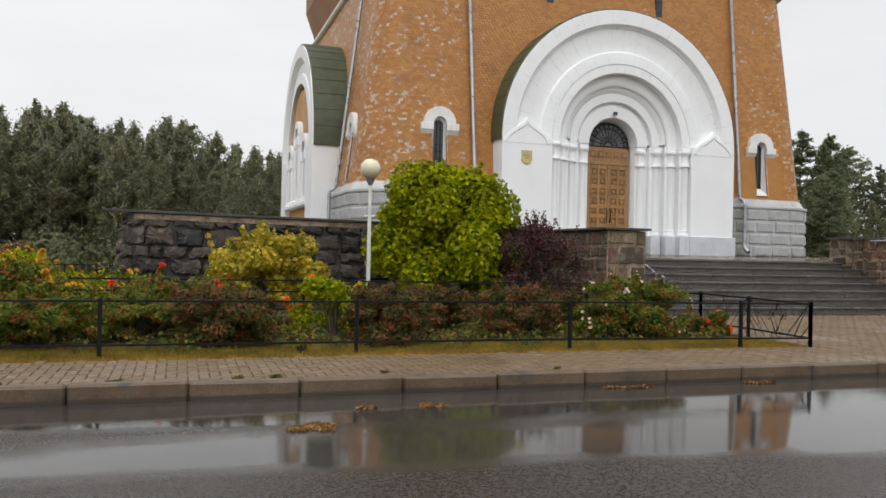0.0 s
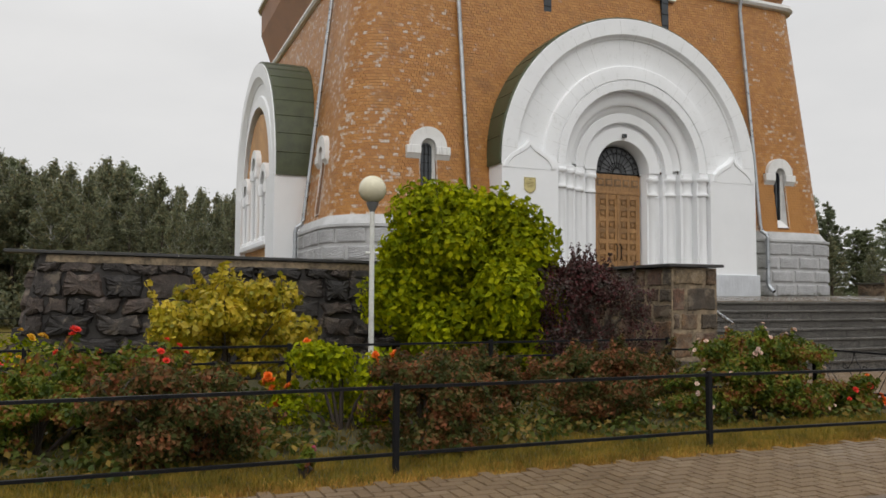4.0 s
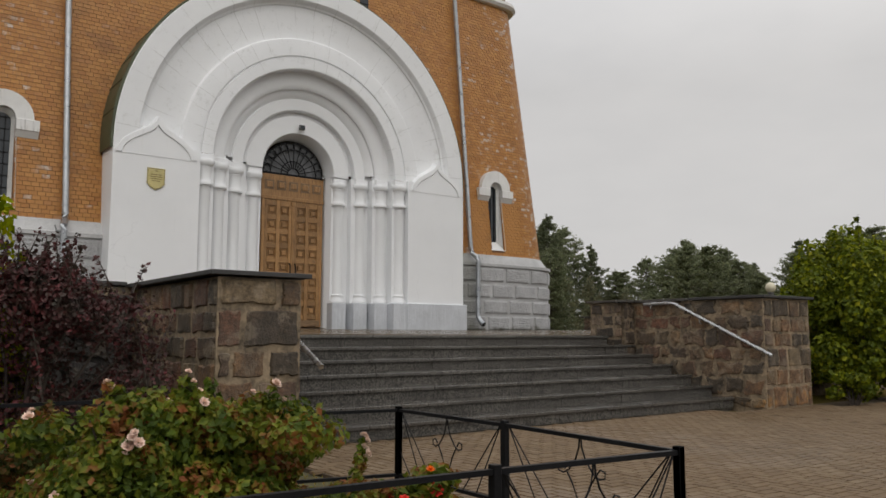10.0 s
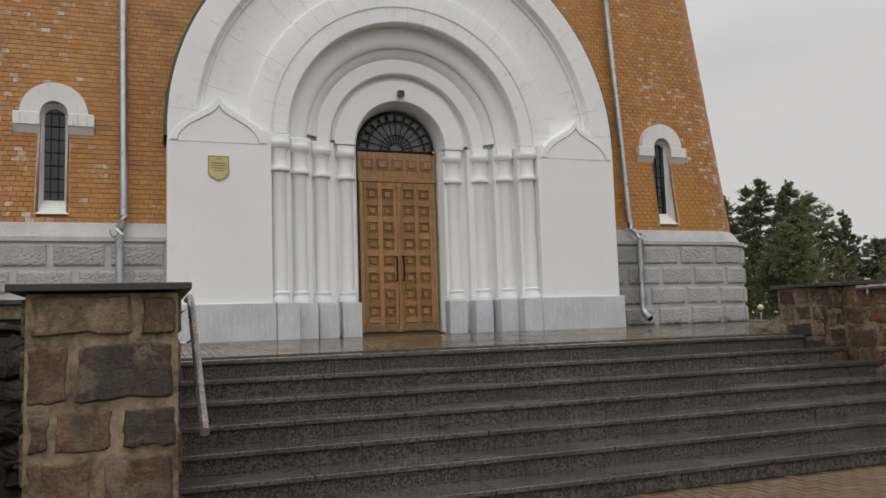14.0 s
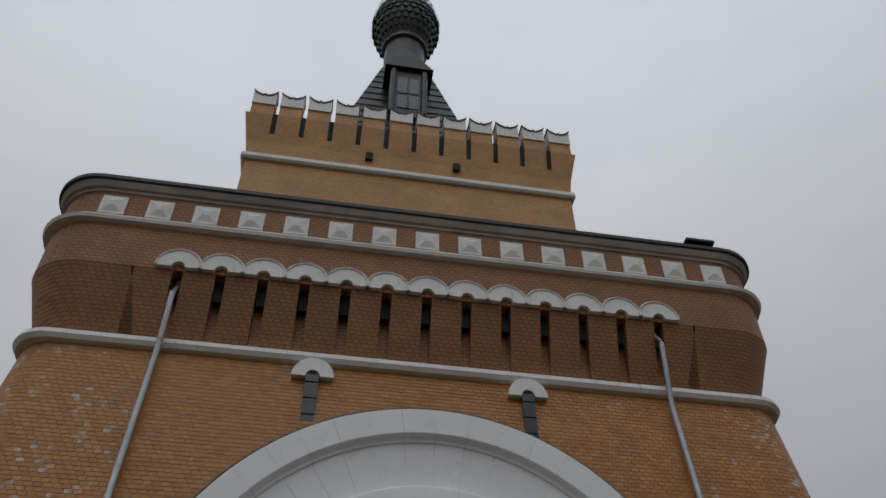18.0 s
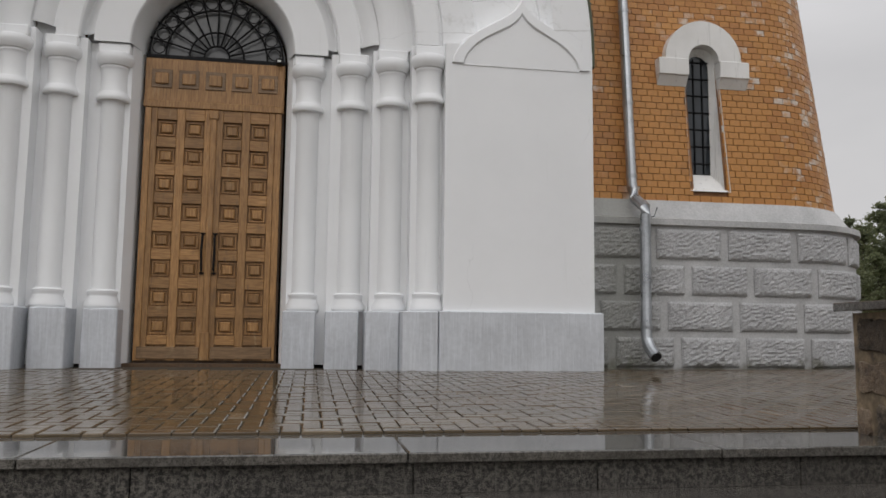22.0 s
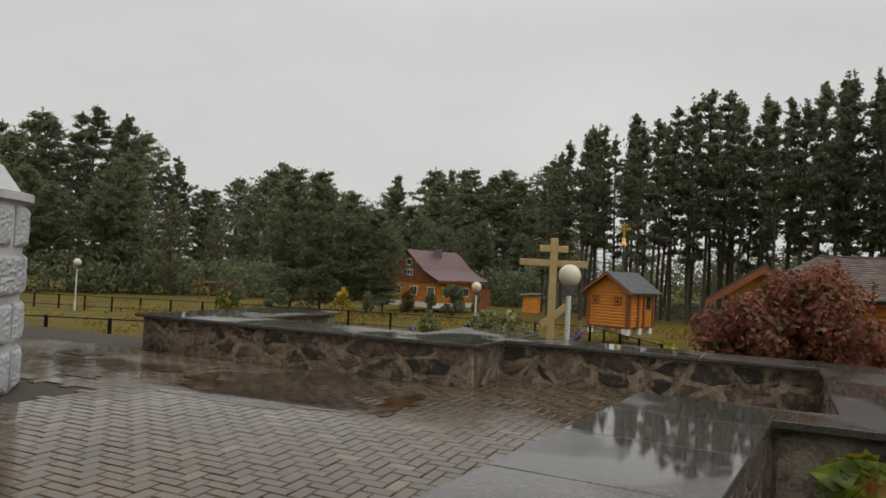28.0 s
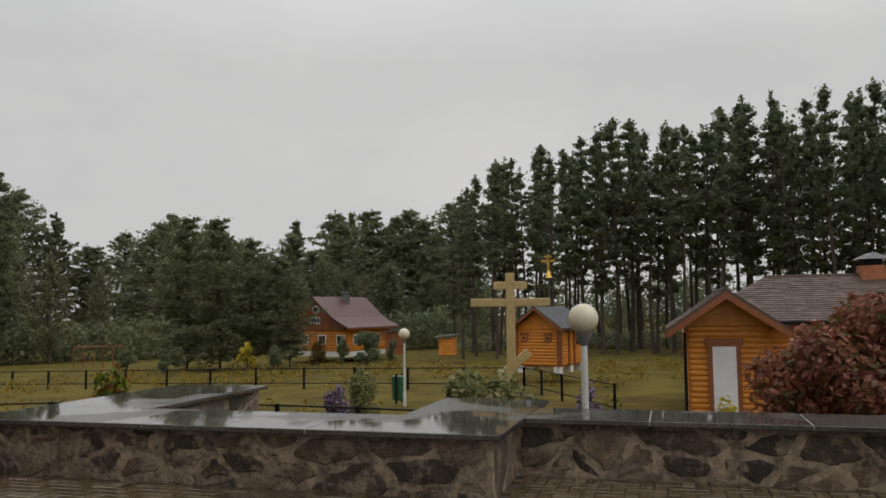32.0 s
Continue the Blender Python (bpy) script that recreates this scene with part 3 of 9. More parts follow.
M_LIME = leaf_material("lime_green_leaves", [(0.0, (0.075, 0.115, 0.003)), (0.4, (0.22, 0.26, 0.005)), (0.7, (0.40, 0.42, 0.007)), (1.0, (0.56, 0.52, 0.012))], 0.6, 0.40, 0.40, 0.08)
M_YELLOW = leaf_material("yellow_shrub_leaves", [(0.0, (0.13, 0.15, 0.012)), (0.3, (0.31, 0.27, 0.014)), (0.65, (0.52, 0.39, 0.024)), (1.0, (0.66, 0.48, 0.06))], 0.5, 0.35, 0.40, 0.35)
M_PURPLE = leaf_material("barberry_leaves", [(0.0, (0.040, 0.042, 0.030)), (0.35, (0.058, 0.036, 0.028)), (0.7, (0.10, 0.030, 0.030)), (1.0, (0.19, 0.036, 0.040))], 0.5, 0.3, 0.60, 0.3)
M_RUSSET = leaf_material("russet_rose_leaves", [(0.0, (0.035, 0.055, 0.011)), (0.4, (0.075, 0.082, 0.019)), (0.65, (0.17, 0.085, 0.030)), (0.88, (0.29, 0.095, 0.042)), (1.0, (0.30, 0.16, 0.055))], 0.6, 0.38, 0.55, 0.2)
M_ROSE = leaf_material("rose_leaves", [(0.0, (0.035, 0.062, 0.008)), (0.35, (0.085, 0.125, 0.013)), (0.58, (0.20, 0.22, 0.024)), (0.70, (0.22, 0.13, 0.026)), (0.85, (0.25, 0.082, 0.028)), (1.0, (0.34, 0.12, 0.04))], 0.5, 0.38, 0.70, 0.2)
M_RED_BUSH = leaf_material("autumn_viburnum_leaves", [(0.0, (0.09, 0.11, 0.030)), (0.22, (0.14, 0.12, 0.04)), (0.35, (0.22, 0.085, 0.045)), (0.7, (0.32, 0.11, 0.070)), (0.92, (0.36, 0.17, 0.11)), (1.0, (0.46, 0.36, 0.28))], 0.55, 0.35, 0.55, 0.35)
M_GREEN_SHRUB = leaf_material("deep_green_leaves", [(0.0, (0.050, 0.075, 0.006)), (0.45, (0.115, 0.150, 0.010)), (0.75, (0.24, 0.27, 0.013)), (1.0, (0.40, 0.38, 0.02))], 0.5, 0.38, 0.35, 0.18)
M_OLIVE = leaf_material("dull_olive_leaves", [(0.0, (0.10, 0.12, 0.03)), (0.5, (0.19, 0.20, 0.07)), (0.8, (0.30, 0.27, 0.12)), (1.0, (0.46, 0.42, 0.30))], 0.55, 0.3, 0.4, 0.35)
M_PALE_JOINT = plain("pale_slab_joint", (0.36, 0.35, 0.33), 0.6, vary=0.3)
M_GROUNDCOVER = leaf_material("low_bed_plants", [(0.0, (0.05, 0.075, 0.012)), (0.5, (0.10, 0.12, 0.02)), (0.8, (0.20, 0.13, 0.03)), (1.0, (0.30, 0.20, 0.04))], 0.6, 0.35)
M_GRASSBLADE = leaf_material("lawn_blades", [(0.0, (0.10, 0.105, 0.016)), (0.5, (0.25, 0.185, 0.027)), (1.0, (0.42, 0.25, 0.045))], 0.6, 0.3, 0.4)
M_STRAW = leaf_material("straw_and_litter", [(0.0, (0.30, 0.14, 0.025)), (0.5, (0.42, 0.23, 0.045)), (1.0, (0.52, 0.33, 0.08))], 0.7, 0.25)
M_LAWN = plain("meadow_grass", (0.120, 0.092, 0.021), 0.9, vary=0.5, scale=0.5, fine=12, bump=0.8)
M_LAWN.node_tree.nodes["Principled BSDF"].inputs["Specular IOR Level"].default_value = 0.08
M_SOIL = plain("bed_soil", (0.075, 0.065, 0.022), 0.9, vary=0.5, scale=3, fine=30, bump=0.8)
M_ORANGE_FLOWER = plain("orange_petals", (0.80, 0.17, 0.012), 0.5, vary=0.2)
M_RED_FLOWER = plain("red_petals", (0.75, 0.045, 0.03), 0.5, vary=0.2)
M_PINK_FLOWER = plain("pale_pink_petals", (0.80, 0.60, 0.50), 0.5, vary=0.15)
M_YELLOW_FLOWER = plain("yellow_petals", (0.70, 0.40, 0.02), 0.5, vary=0.2)
M_LILAC = leaf_material("lilac_asters", [(0.0, (0.10, 0.07, 0.12)), (0.6, (0.26, 0.18, 0.32)), (1.0, (0.08, 0.10, 0.04))])
M_WHITE_DOOR = plain("white_painted_door", (0.70, 0.71, 0.72), 0.45, vary=0.1)
M_FLOOD = plain("grey_lamp_housing", (0.14, 0.14, 0.14), 0.5, vary=0.2)

M_DEAD_LEAF = leaf_material("sodden_brown_leaves", [(0.0, (0.10, 0.05, 0.018)), (0.5, (0.24, 0.12, 0.04)), (1.0, (0.36, 0.20, 0.07))], 0.5, 0.2)


# ---- building helpers ----
def mesh_object(name, verts, faces, material, parent=None, smooth=False):
    me = bpy.data.meshes.new(name)
    me.from_pydata([tuple(v) for v in verts], [], faces)
    me.update()
    if smooth:
        me.polygons.foreach_set("use_smooth", [True] * len(me.polygons))
        me.set_sharp_from_angle(angle=radians(28))
    me.materials.append(material)
    ob = new(name, me)
    if parent is not None:
        ob.parent = parent
    return ob


def part(name, bm, material, parent=None, label="", smooth=False):
    """One bmesh as one mesh object, under a thing or a part."""
    me = bpy.data.meshes.new(name)
    bmesh.ops.recalc_face_normals(bm, faces=bm.faces)
    bm.to_mesh(me)
    bm.free()
    if smooth:
        me.polygons.foreach_set("use_smooth", [True] * len(me.polygons))
        me.set_sharp_from_angle(angle=radians(28))
    me.materials.append(material)
    ob = new(name, me)
    if parent is not None:
        ob.parent = parent
    if label:
        ob["label"] = label
    return ob


def thing(name, at=(0, 0, 0), turn=0.0, label="", category="", group="", kind=""):
    ob = new(name)
    ob.matrix_basis = pose(*at, 0, 0, turn)
    return tagged(ob, label, category, group, kind)


def box(bm, x0, x1, y0, y1, z0, z1, bevel=0.0):
    vs = [bm.verts.new(p) for p in ((x0, y0, z0), (x1, y0, z0), (x1, y1, z0), (x0, y1, z0), (x0, y0, z1), (x1, y0, z1), (x1, y1, z1), (x0, y1, z1))]
    fs = [bm.faces.new([vs[i] for i in f]) for f in ((0, 3, 2, 1), (4, 5, 6, 7), (0, 1, 5, 4), (1, 2, 6, 5), (2, 3, 7, 6), (3, 0, 4, 7))]
    if bevel:
        es = list({e for f in fs for e in f.edges})
        bmesh.ops.bevel(bm, geom=es, offset=bevel, segments=1, affect="EDGES", clamp_overlap=True)
    return bm


def boxes(*rows, bevel=0.0):
    bm = bmesh.new()
    for r in rows:
        box(bm, *r, bevel=bevel)
    return bm


def prism(bm, pts, axis, d0, d1):
    """An outline, given in the two axes that are left in the order x, y, z, pushed along axis from d0 to d1."""
    def at(p, d):
        if axis == "y":
            return (p[0], d, p[1])
        if axis == "x":
            return (d, p[0], p[1])
        return (p[0], p[1], d)
    a = [bm.verts.new(at(p, d0)) for p in pts]
    b = [bm.verts.new(at(p, d1)) for p in pts]
    n = len(pts)
    bm.faces.new(a)
    bm.faces.new(b[::-1])
    for k in range(n):
        bm.faces.new((a[k], b[k], b[(k + 1) % n], a[(k + 1) % n]))
    return bm


def lathe(bm, profile, segs=16, at=(0, 0, 0)):
    """Radius and height pairs turned round the upright axis."""
    rings = []
    for r, z in profile:
        if r < 1e-5:
            rings.append([bm.verts.new((at[0], at[1], at[2] + z))])
        else:
            rings.append([bm.verts.new((at[0] + r * math.cos(2 * math.pi * k / segs), at[1] + r * math.sin(2 * math.pi * k / segs), at[2] + z)) for k in range(segs)])
    for a, b in zip(rings, rings[1:]):
        for k in range(segs):
            q = (k + 1) % segs
            if len(a) == 1 and len(b) == 1:
                continue
            if len(a) == 1:
                bm.faces.new((a[0], b[k], b[q]))
            elif len(b) == 1:
                bm.faces.new((a[k], b[0], a[q]))
            else:
                bm.faces.new((a[k], b[k], b[q], a[q]))
    for ring in (rings[0], rings[-1]):
        if len(ring) > 2:
            bm.faces.new(ring)
    return bm


def tube(bm, pts, r, n=8):
    """A round bar along a line of points; r is one radius or one for each point."""
    pts = [Vector(p) for p in pts]
    rs = [r] * len(pts) if isinstance(r, (int, float)) else r
    rings = []
    for k, p in enumerate(pts):
        d = (pts[min(k + 1, len(pts) - 1)] - pts[max(k - 1, 0)]).normalized()
        u = d.cross(Vector((0, 0, 1)) if abs(d.z) < 0.9 else Vector((1, 0, 0))).normalized()
        v = d.cross(u)
        rings.append([bm.verts.new(p + rs[k] * (math.cos(2 * math.pi * j / n) * u + math.sin(2 * math.pi * j / n) * v)) for j in range(n)])
    for a, b in zip(rings, rings[1:]):
        for j in range(n):
            bm.faces.new((a[j], a[(j + 1) % n], b[(j + 1) % n], b[j]))
    bm.faces.new(rings[0])
    bm.faces.new(rings[-1])
    return bm


def ball(bm, r, at, segs=16):
    prof = [(r * math.sin(math.pi * k / (segs // 2)), -r * math.cos(math.pi * k / (segs // 2))) for k in range(segs // 2 + 1)]
    return lathe(bm, prof, segs, at)


rng = np.random.default_rng(7)


def leaf_cloud(name, centres, radii, count, size, material, parent=None, flat=0.0, long=1.6, shell=0.35, loose=False):
    """Many small folded leaves round clump centres, as one mesh."""
    centres, radii = np.asarray(centres, float), np.asarray(radii, float)
    if radii.ndim == 1:
        radii = np.repeat(radii[:, None], 3, 1)
    w = radii.prod(1) ** 0.67
    pick = rng.choice(len(centres), count, p=w / w.sum())
    d = rng.normal(size=(count, 3))
    d /= np.linalg.norm(d, axis=1)[:, None]
    r = np.abs(rng.normal(size=count)) * 0.75 if loose else (shell + (1 - shell) * rng.random(count)) ** 0.7
    pos = centres[pick] + d * r[:, None] * radii[pick]
    n = d + rng.normal(size=(count, 3)) * 0.7
    n[:, 2] += flat
    n /= np.linalg.norm(n, axis=1)[:, None]
    u = np.cross(n, rng.normal(size=(count, 3)))
    u /= np.linalg.norm(u, axis=1)[:, None]
    v = np.cross(n, u)
    s = size * (0.6 + 0.8 * rng.random(count))[:, None]
    verts = np.stack([pos - u * s * long / 2, pos - v * s * 0.5 + n * s * 0.12, pos + u * s * long / 2, pos + v * s * 0.5 + n * s * 0.12], 1).reshape(-1, 3)
    faces = (np.arange(count)[:, None] * 4 + np.array([0, 1, 2, 3])).tolist()
    return mesh_object(name, verts.tolist(), faces, material, parent)


# ---- ground ----
G = -1.35          # yard and pavement
ROAD = -1.495
STAIR_X0, STAIR_X1, STAIR_TOP_Y, STAIR_TOP_Z, TREAD, RISE, STEPS = -4.16, 4.25, -4.70, -0.15, 0.415, 0.1715, 7


def ground_height(x, y):
    """The meadow falls gently away behind and to the east of the church."""
    d = max(0.0, math.hypot(max(0.0, x - 14), max(0.0, y - 6)))
    e = max(0.0, math.hypot(max(0.0, -x - 16), max(0.0, y - 2)))
    return -1.42 - 1.1 * min(1.0, d / 60) - 0.9 * min(1.0, e / 60)


def build_ground():
    xs = [-600, -300, -150, -90, -60, -40, -28, -20, -14, -8, 0, 8, 14, 20, 28, 40, 60, 90, 150, 300, 600]
    ys = [-13.9, -9, -4, 2, 8, 14, 22, 32, 45, 60, 90, 150, 300, 600]
    verts = [(x, y, ground_height(x, y)) for y in ys for x in xs]
    w = len(xs)
    faces = [(j * w + i, j * w + i + 1, (j + 1) * w + i + 1, (j + 1) * w + i) for j in range(len(ys) - 1) for i in range(w - 1)]
    tagged(mesh_object("ground", verts, faces, M_LAWN), "damp autumn meadow with yellowing grass", "ground", kind="structure")
    r = boxes((-600, 24, -60, -14.15, ROAD - 0.3, ROAD))
    tagged(part("road", r, M_ROAD), "wet dark asphalt road reflecting the grey sky", "road", kind="structure")
    far = boxes((-600, 600, -600, -60.0, ROAD - 0.3, ROAD + 0.02), (24, 600, -60, -13.9, ROAD - 0.3, -1.43))
    tagged(part("ground_behind", far, M_LAWN), "plain grassland behind the road", "ground", kind="structure")


build_ground()


def build_pavement():
    bed = boxes((-60, 20, -14.0, -12.45, G - 0.3, G - 0.012), (-4.42, 3.6, -12.45, -4.6, G - 0.3, G - 0.012), (3.6, 17, -10.4, -7.6, G - 0.3, G - 0.012), (3.6, 20, -12.45, -12.3, G - 0.3, G - 0.012))
    return tagged(part("pavement", bed, M_WALK_BED), "wet brown paving brick walk and forecourt", "pavement", kind="structure")


pavement = build_pavement()


def paver_field(name, cells, z, parent, size=(0.2, 0.1), jitter=0.0022):
    """Many bevelled pavers in one mesh; cells hold x, y and a quarter turn."""
    verts, faces = [], []
    g = 0.003
    for x, y, q in cells:
        hx, hy = (size[0] / 2 - g, size[1] / 2 - g) if not q else (size[1] / 2 - g, size[0] / 2 - g)
        dz = z + rng.uniform(-jitter, jitter)
        tx, ty = rng.uniform(-0.008, 0.008, 2)
        k = len(verts)
        b = 0.006
        for sx, sy in ((-1, -1), (1, -1), (1, 1), (-1, 1)):
            verts.append((x + sx * hx, y + sy * hy, dz - 0.02))
        for sx, sy in ((-1, -1), (1, -1), (1, 1), (-1, 1)):
            verts.append((x + sx * (hx - b), y + sy * (hy - b), dz + tx * sx * hx + ty * sy * hy))
        faces.append((k + 4, k + 5, k + 6, k + 7))
        for j in range(4):
            faces.append((k + j, k + (j + 1) % 4, k + 4 + (j + 1) % 4, k + 4 + j))
    ob = mesh_object(name, verts, faces, M_PAVER_WALK, parent)
    return tagged(ob, kind="stuff")


def herringbone(x0, x1, y0, y1, u=0.1, inside=None):
    """Cells of a right-angled herringbone of two by one pavers."""
    out = []
    nx, ny = int((x1 - x0) / u) + 6, int((y1 - y0) / u) + 6
    for j in range(-2, ny):
        for i in range(-4, nx):
            k = (i - j) % 4
            if k == 0:
                cx, cy, q = x0 + (i + 1) * u, y0 + (j + 0.5) * u, 0
            elif k == 3:
                cx, cy, q = x0 + (i + 0.5) * u, y0 + (j + 1) * u, 1
            else:
                continue
            if x0 < cx < x1 and y0 < cy < y1 and (inside is None or inside(cx, cy)):
                out.append((cx, cy, q))
    return out


def build_kerb():
    x = -40.0
    r = random.Random(3)
    root = thing("kerb", (0, 0, 0), 0, "wet grey concrete kerb stones along the road", "kerb", kind="structure")
    n = 0
    while x < 20:
        bm = boxes((-0.494, 0.494, -0.075, 0.075, -0.35, 0.0), bevel=0.022)
        k = part("kerb_stone", bm, M_KERB, root)
        k.matrix_basis = pose(x + 0.5, -14.065, G + 0.02 + r.uniform(-0.008, 0.008), r.uniform(-0.6, 0.6), r.uniform(-0.5, 0.5), r.uniform(-0.4, 0.4))
        x += 1.0
        n += 1


build_kerb()


# ---- steps and terrace ----
def terrace_z(x, y):
    """The terrace is level by the church and the east parapet, and falls a little towards the steps."""
    b = min(1.0, max(0.0, (x - 5.0) / 4.0))
    b = b * b * (3 - 2 * b)
    return -0.02 + 0.13 * min(0.0, y) / 4.7 * (1 - b) + 0.02 * b


def build_terrace():
    """The paved terrace on which the church stands."""
    bm = bmesh.new()
    for xs, ys in (([-14.3, 5.0] + [5.0 + 0.25 * k for k in range(1, 17)] + [11.9], (-4.62, 0.0, 24.0)), ([7.9, 8.2, 8.5, 8.75, 9.0, 11.9], (-5.8, -4.621))):
        top = [[bm.verts.new((x, y, terrace_z(x, y) - 0.016)) for y in ys] for x in xs]
        low = [[bm.verts.new((x, y, G - 0.4)) for y in ys] for x in xs]
        for i in range(len(xs) - 1):
            for j in range(len(ys) - 1):
                bm.faces.new((top[i][j], top[i + 1][j], top[i + 1][j + 1], top[i][j + 1]))
            for j in (0, len(ys) - 1):
                bm.faces.new((low[i][j], low[i + 1][j], top[i + 1][j], top[i][j]))
        for i in (0, len(xs) - 1):
            for j in range(len(ys) - 1):
                bm.faces.new((low[i][j], low[i][j + 1], top[i][j + 1], top[i][j]))
    bmesh.ops.recalc_face_normals(bm, faces=bm.faces)
    return tagged(part("terrace_floor", bm, M_PAVER_BED), "wet paved terrace round the church", "terrace", kind="structure")


terrace = build_terrace()


def build_stairs():
    root = thing("stairs", (0, 0, 0), 0, "wide flight of seven dark wet granite steps", "stairs", kind="structure")
    r = random.Random(5)
    core = bmesh.new()
    for k in range(STEPS):
        y = STAIR_TOP_Y - k * TREAD
        box(core, STAIR_X0 + 0.002, STAIR_X1 - 0.002, y + 0.035, STAIR_TOP_Y + 0.3, STAIR_TOP_Z - (k + 1) * RISE - 0.05, STAIR_TOP_Z - k * RISE - 0.045)
    part("stair_core", core, M_RISER, root)
    for k in range(STEPS):
        y, z = STAIR_TOP_Y - k * TREAD, STAIR_TOP_Z - k * RISE
        x = STAIR_X0
        depth = TREAD + 0.03 if k else 0.595
        while x < STAIR_X1 - 0.05:
            w = min(r.uniform(1.0, 1.55), STAIR_X1 - x)
            if STAIR_X1 - x - w < 0.5:
                w = STAIR_X1 - x
            bm = boxes((x + 0.003, x + w - 0.003, y - 0.018, y + depth, z - 0.045, z), bevel=0.006)
            part("tread_slab", bm, M_GRANITE if k else M_EDGE, root)
            x += w
        x = STAIR_X0
        while x < STAIR_X1 - 0.05:
            w = min(r.uniform(0.8, 1.4), STAIR_X1 - x)
            if STAIR_X1 - x - w < 0.45:
                w = STAIR_X1 - x
            bm = boxes((x + 0.003, x + w - 0.003, y + 0.008 + r.uniform(0, 0.004), y + 0.034, z - RISE - 0.002, z - 0.047), bevel=0.003)
            part("riser_slab", bm, M_RISER, root)
            x += w
    return root


build_stairs()


# ---- rubble stone walls ----
def rubble_cells(length, z0, z1, size, seed):
    """Uneven polygons that fill a wall face: each one is all that lies nearest to its own seed."""
    r = random.Random(seed)
    height = z1 - z0
    nx, nz = max(1, round(length / size[0])), max(1, round(height / size[1]))
    aspect = size[0] / size[1]
    seeds = []
    for j in range(nz):
        for i in range(nx):
            if r.random() < 0.22:
                continue
            seeds.append(((i + 0.5 + 0.25 * (j % 2) + r.uniform(-0.48, 0.48)) * length / nx, (j + 0.5 + r.uniform(-0.42, 0.42)) * height / nz))
            if r.random() < 0.30:
                seeds.append((seeds[-1][0] + r.uniform(0.2, 0.4) * size[0], seeds[-1][1] + r.uniform(-0.4, 0.4) * size[1]))
    cells = []
    for k, (su, sv) in enumerate(seeds):
        poly = [(0.0, 0.0), (length, 0.0), (length, height), (0.0, height)]
        for q, (tu, tv) in enumerate(seeds):
            if q == k or abs(tu - su) > 3.2 * size[0]:
                continue
            # cut along the line midway between two seeds, heights stretched so that stones lie flat
            a, b = (tu - su), (tv - sv) * aspect * aspect
            c = a * (tu + su) / 2 + b * (tv + sv) / 2
            out = []
            for m, p in enumerate(poly):
                n = poly[(m + 1) % len(poly)]
                dp, dn = a * p[0] + b * p[1] - c, a * n[0] + b * n[1] - c
                if dp <= 0:
                    out.append(p)
                if dp * dn < 0:
                    w = dp / (dp - dn)
                    out.append((p[0] + (n[0] - p[0]) * w, p[1] + (n[1] - p[1]) * w))
            poly = out
            if len(poly) < 3:
                break
        if len(poly) >= 3:
            cells.append([(u, v + z0) for u, v in poly])
    return cells


def course_cells(length, z0, z1, size, seed, j=0.014):
    """Squared stones in uneven courses."""
    r = random.Random(seed)
    cells = []
    z = z0
    while z < z1 - 0.03:
        h = size[1] * r.uniform(0.72, 1.3)
        if z1 - z - h < size[1] * 0.45:
            h = z1 - z
        s = -r.uniform(0, size[0] * 0.5)
        while s < length - 0.02:
            w = size[0] * r.uniform(0.55, 1.5)
            a, b = max(0.0, s), min(length, s + w)
            if length - b < size[0] * 0.3:
                b = length
                w = b - s
            if b - a > 0.06:
                cells.append([(u + r.uniform(-j, j), v + r.uniform(-j, j)) for u, v in ((a, z), ((a + b) / 2, z), (b, z), (b, z + h / 2), (b, z + h), ((a + b) / 2, z + h), (a, z + h), (a, z + h / 2))])
            s += w
        z += h
    return cells


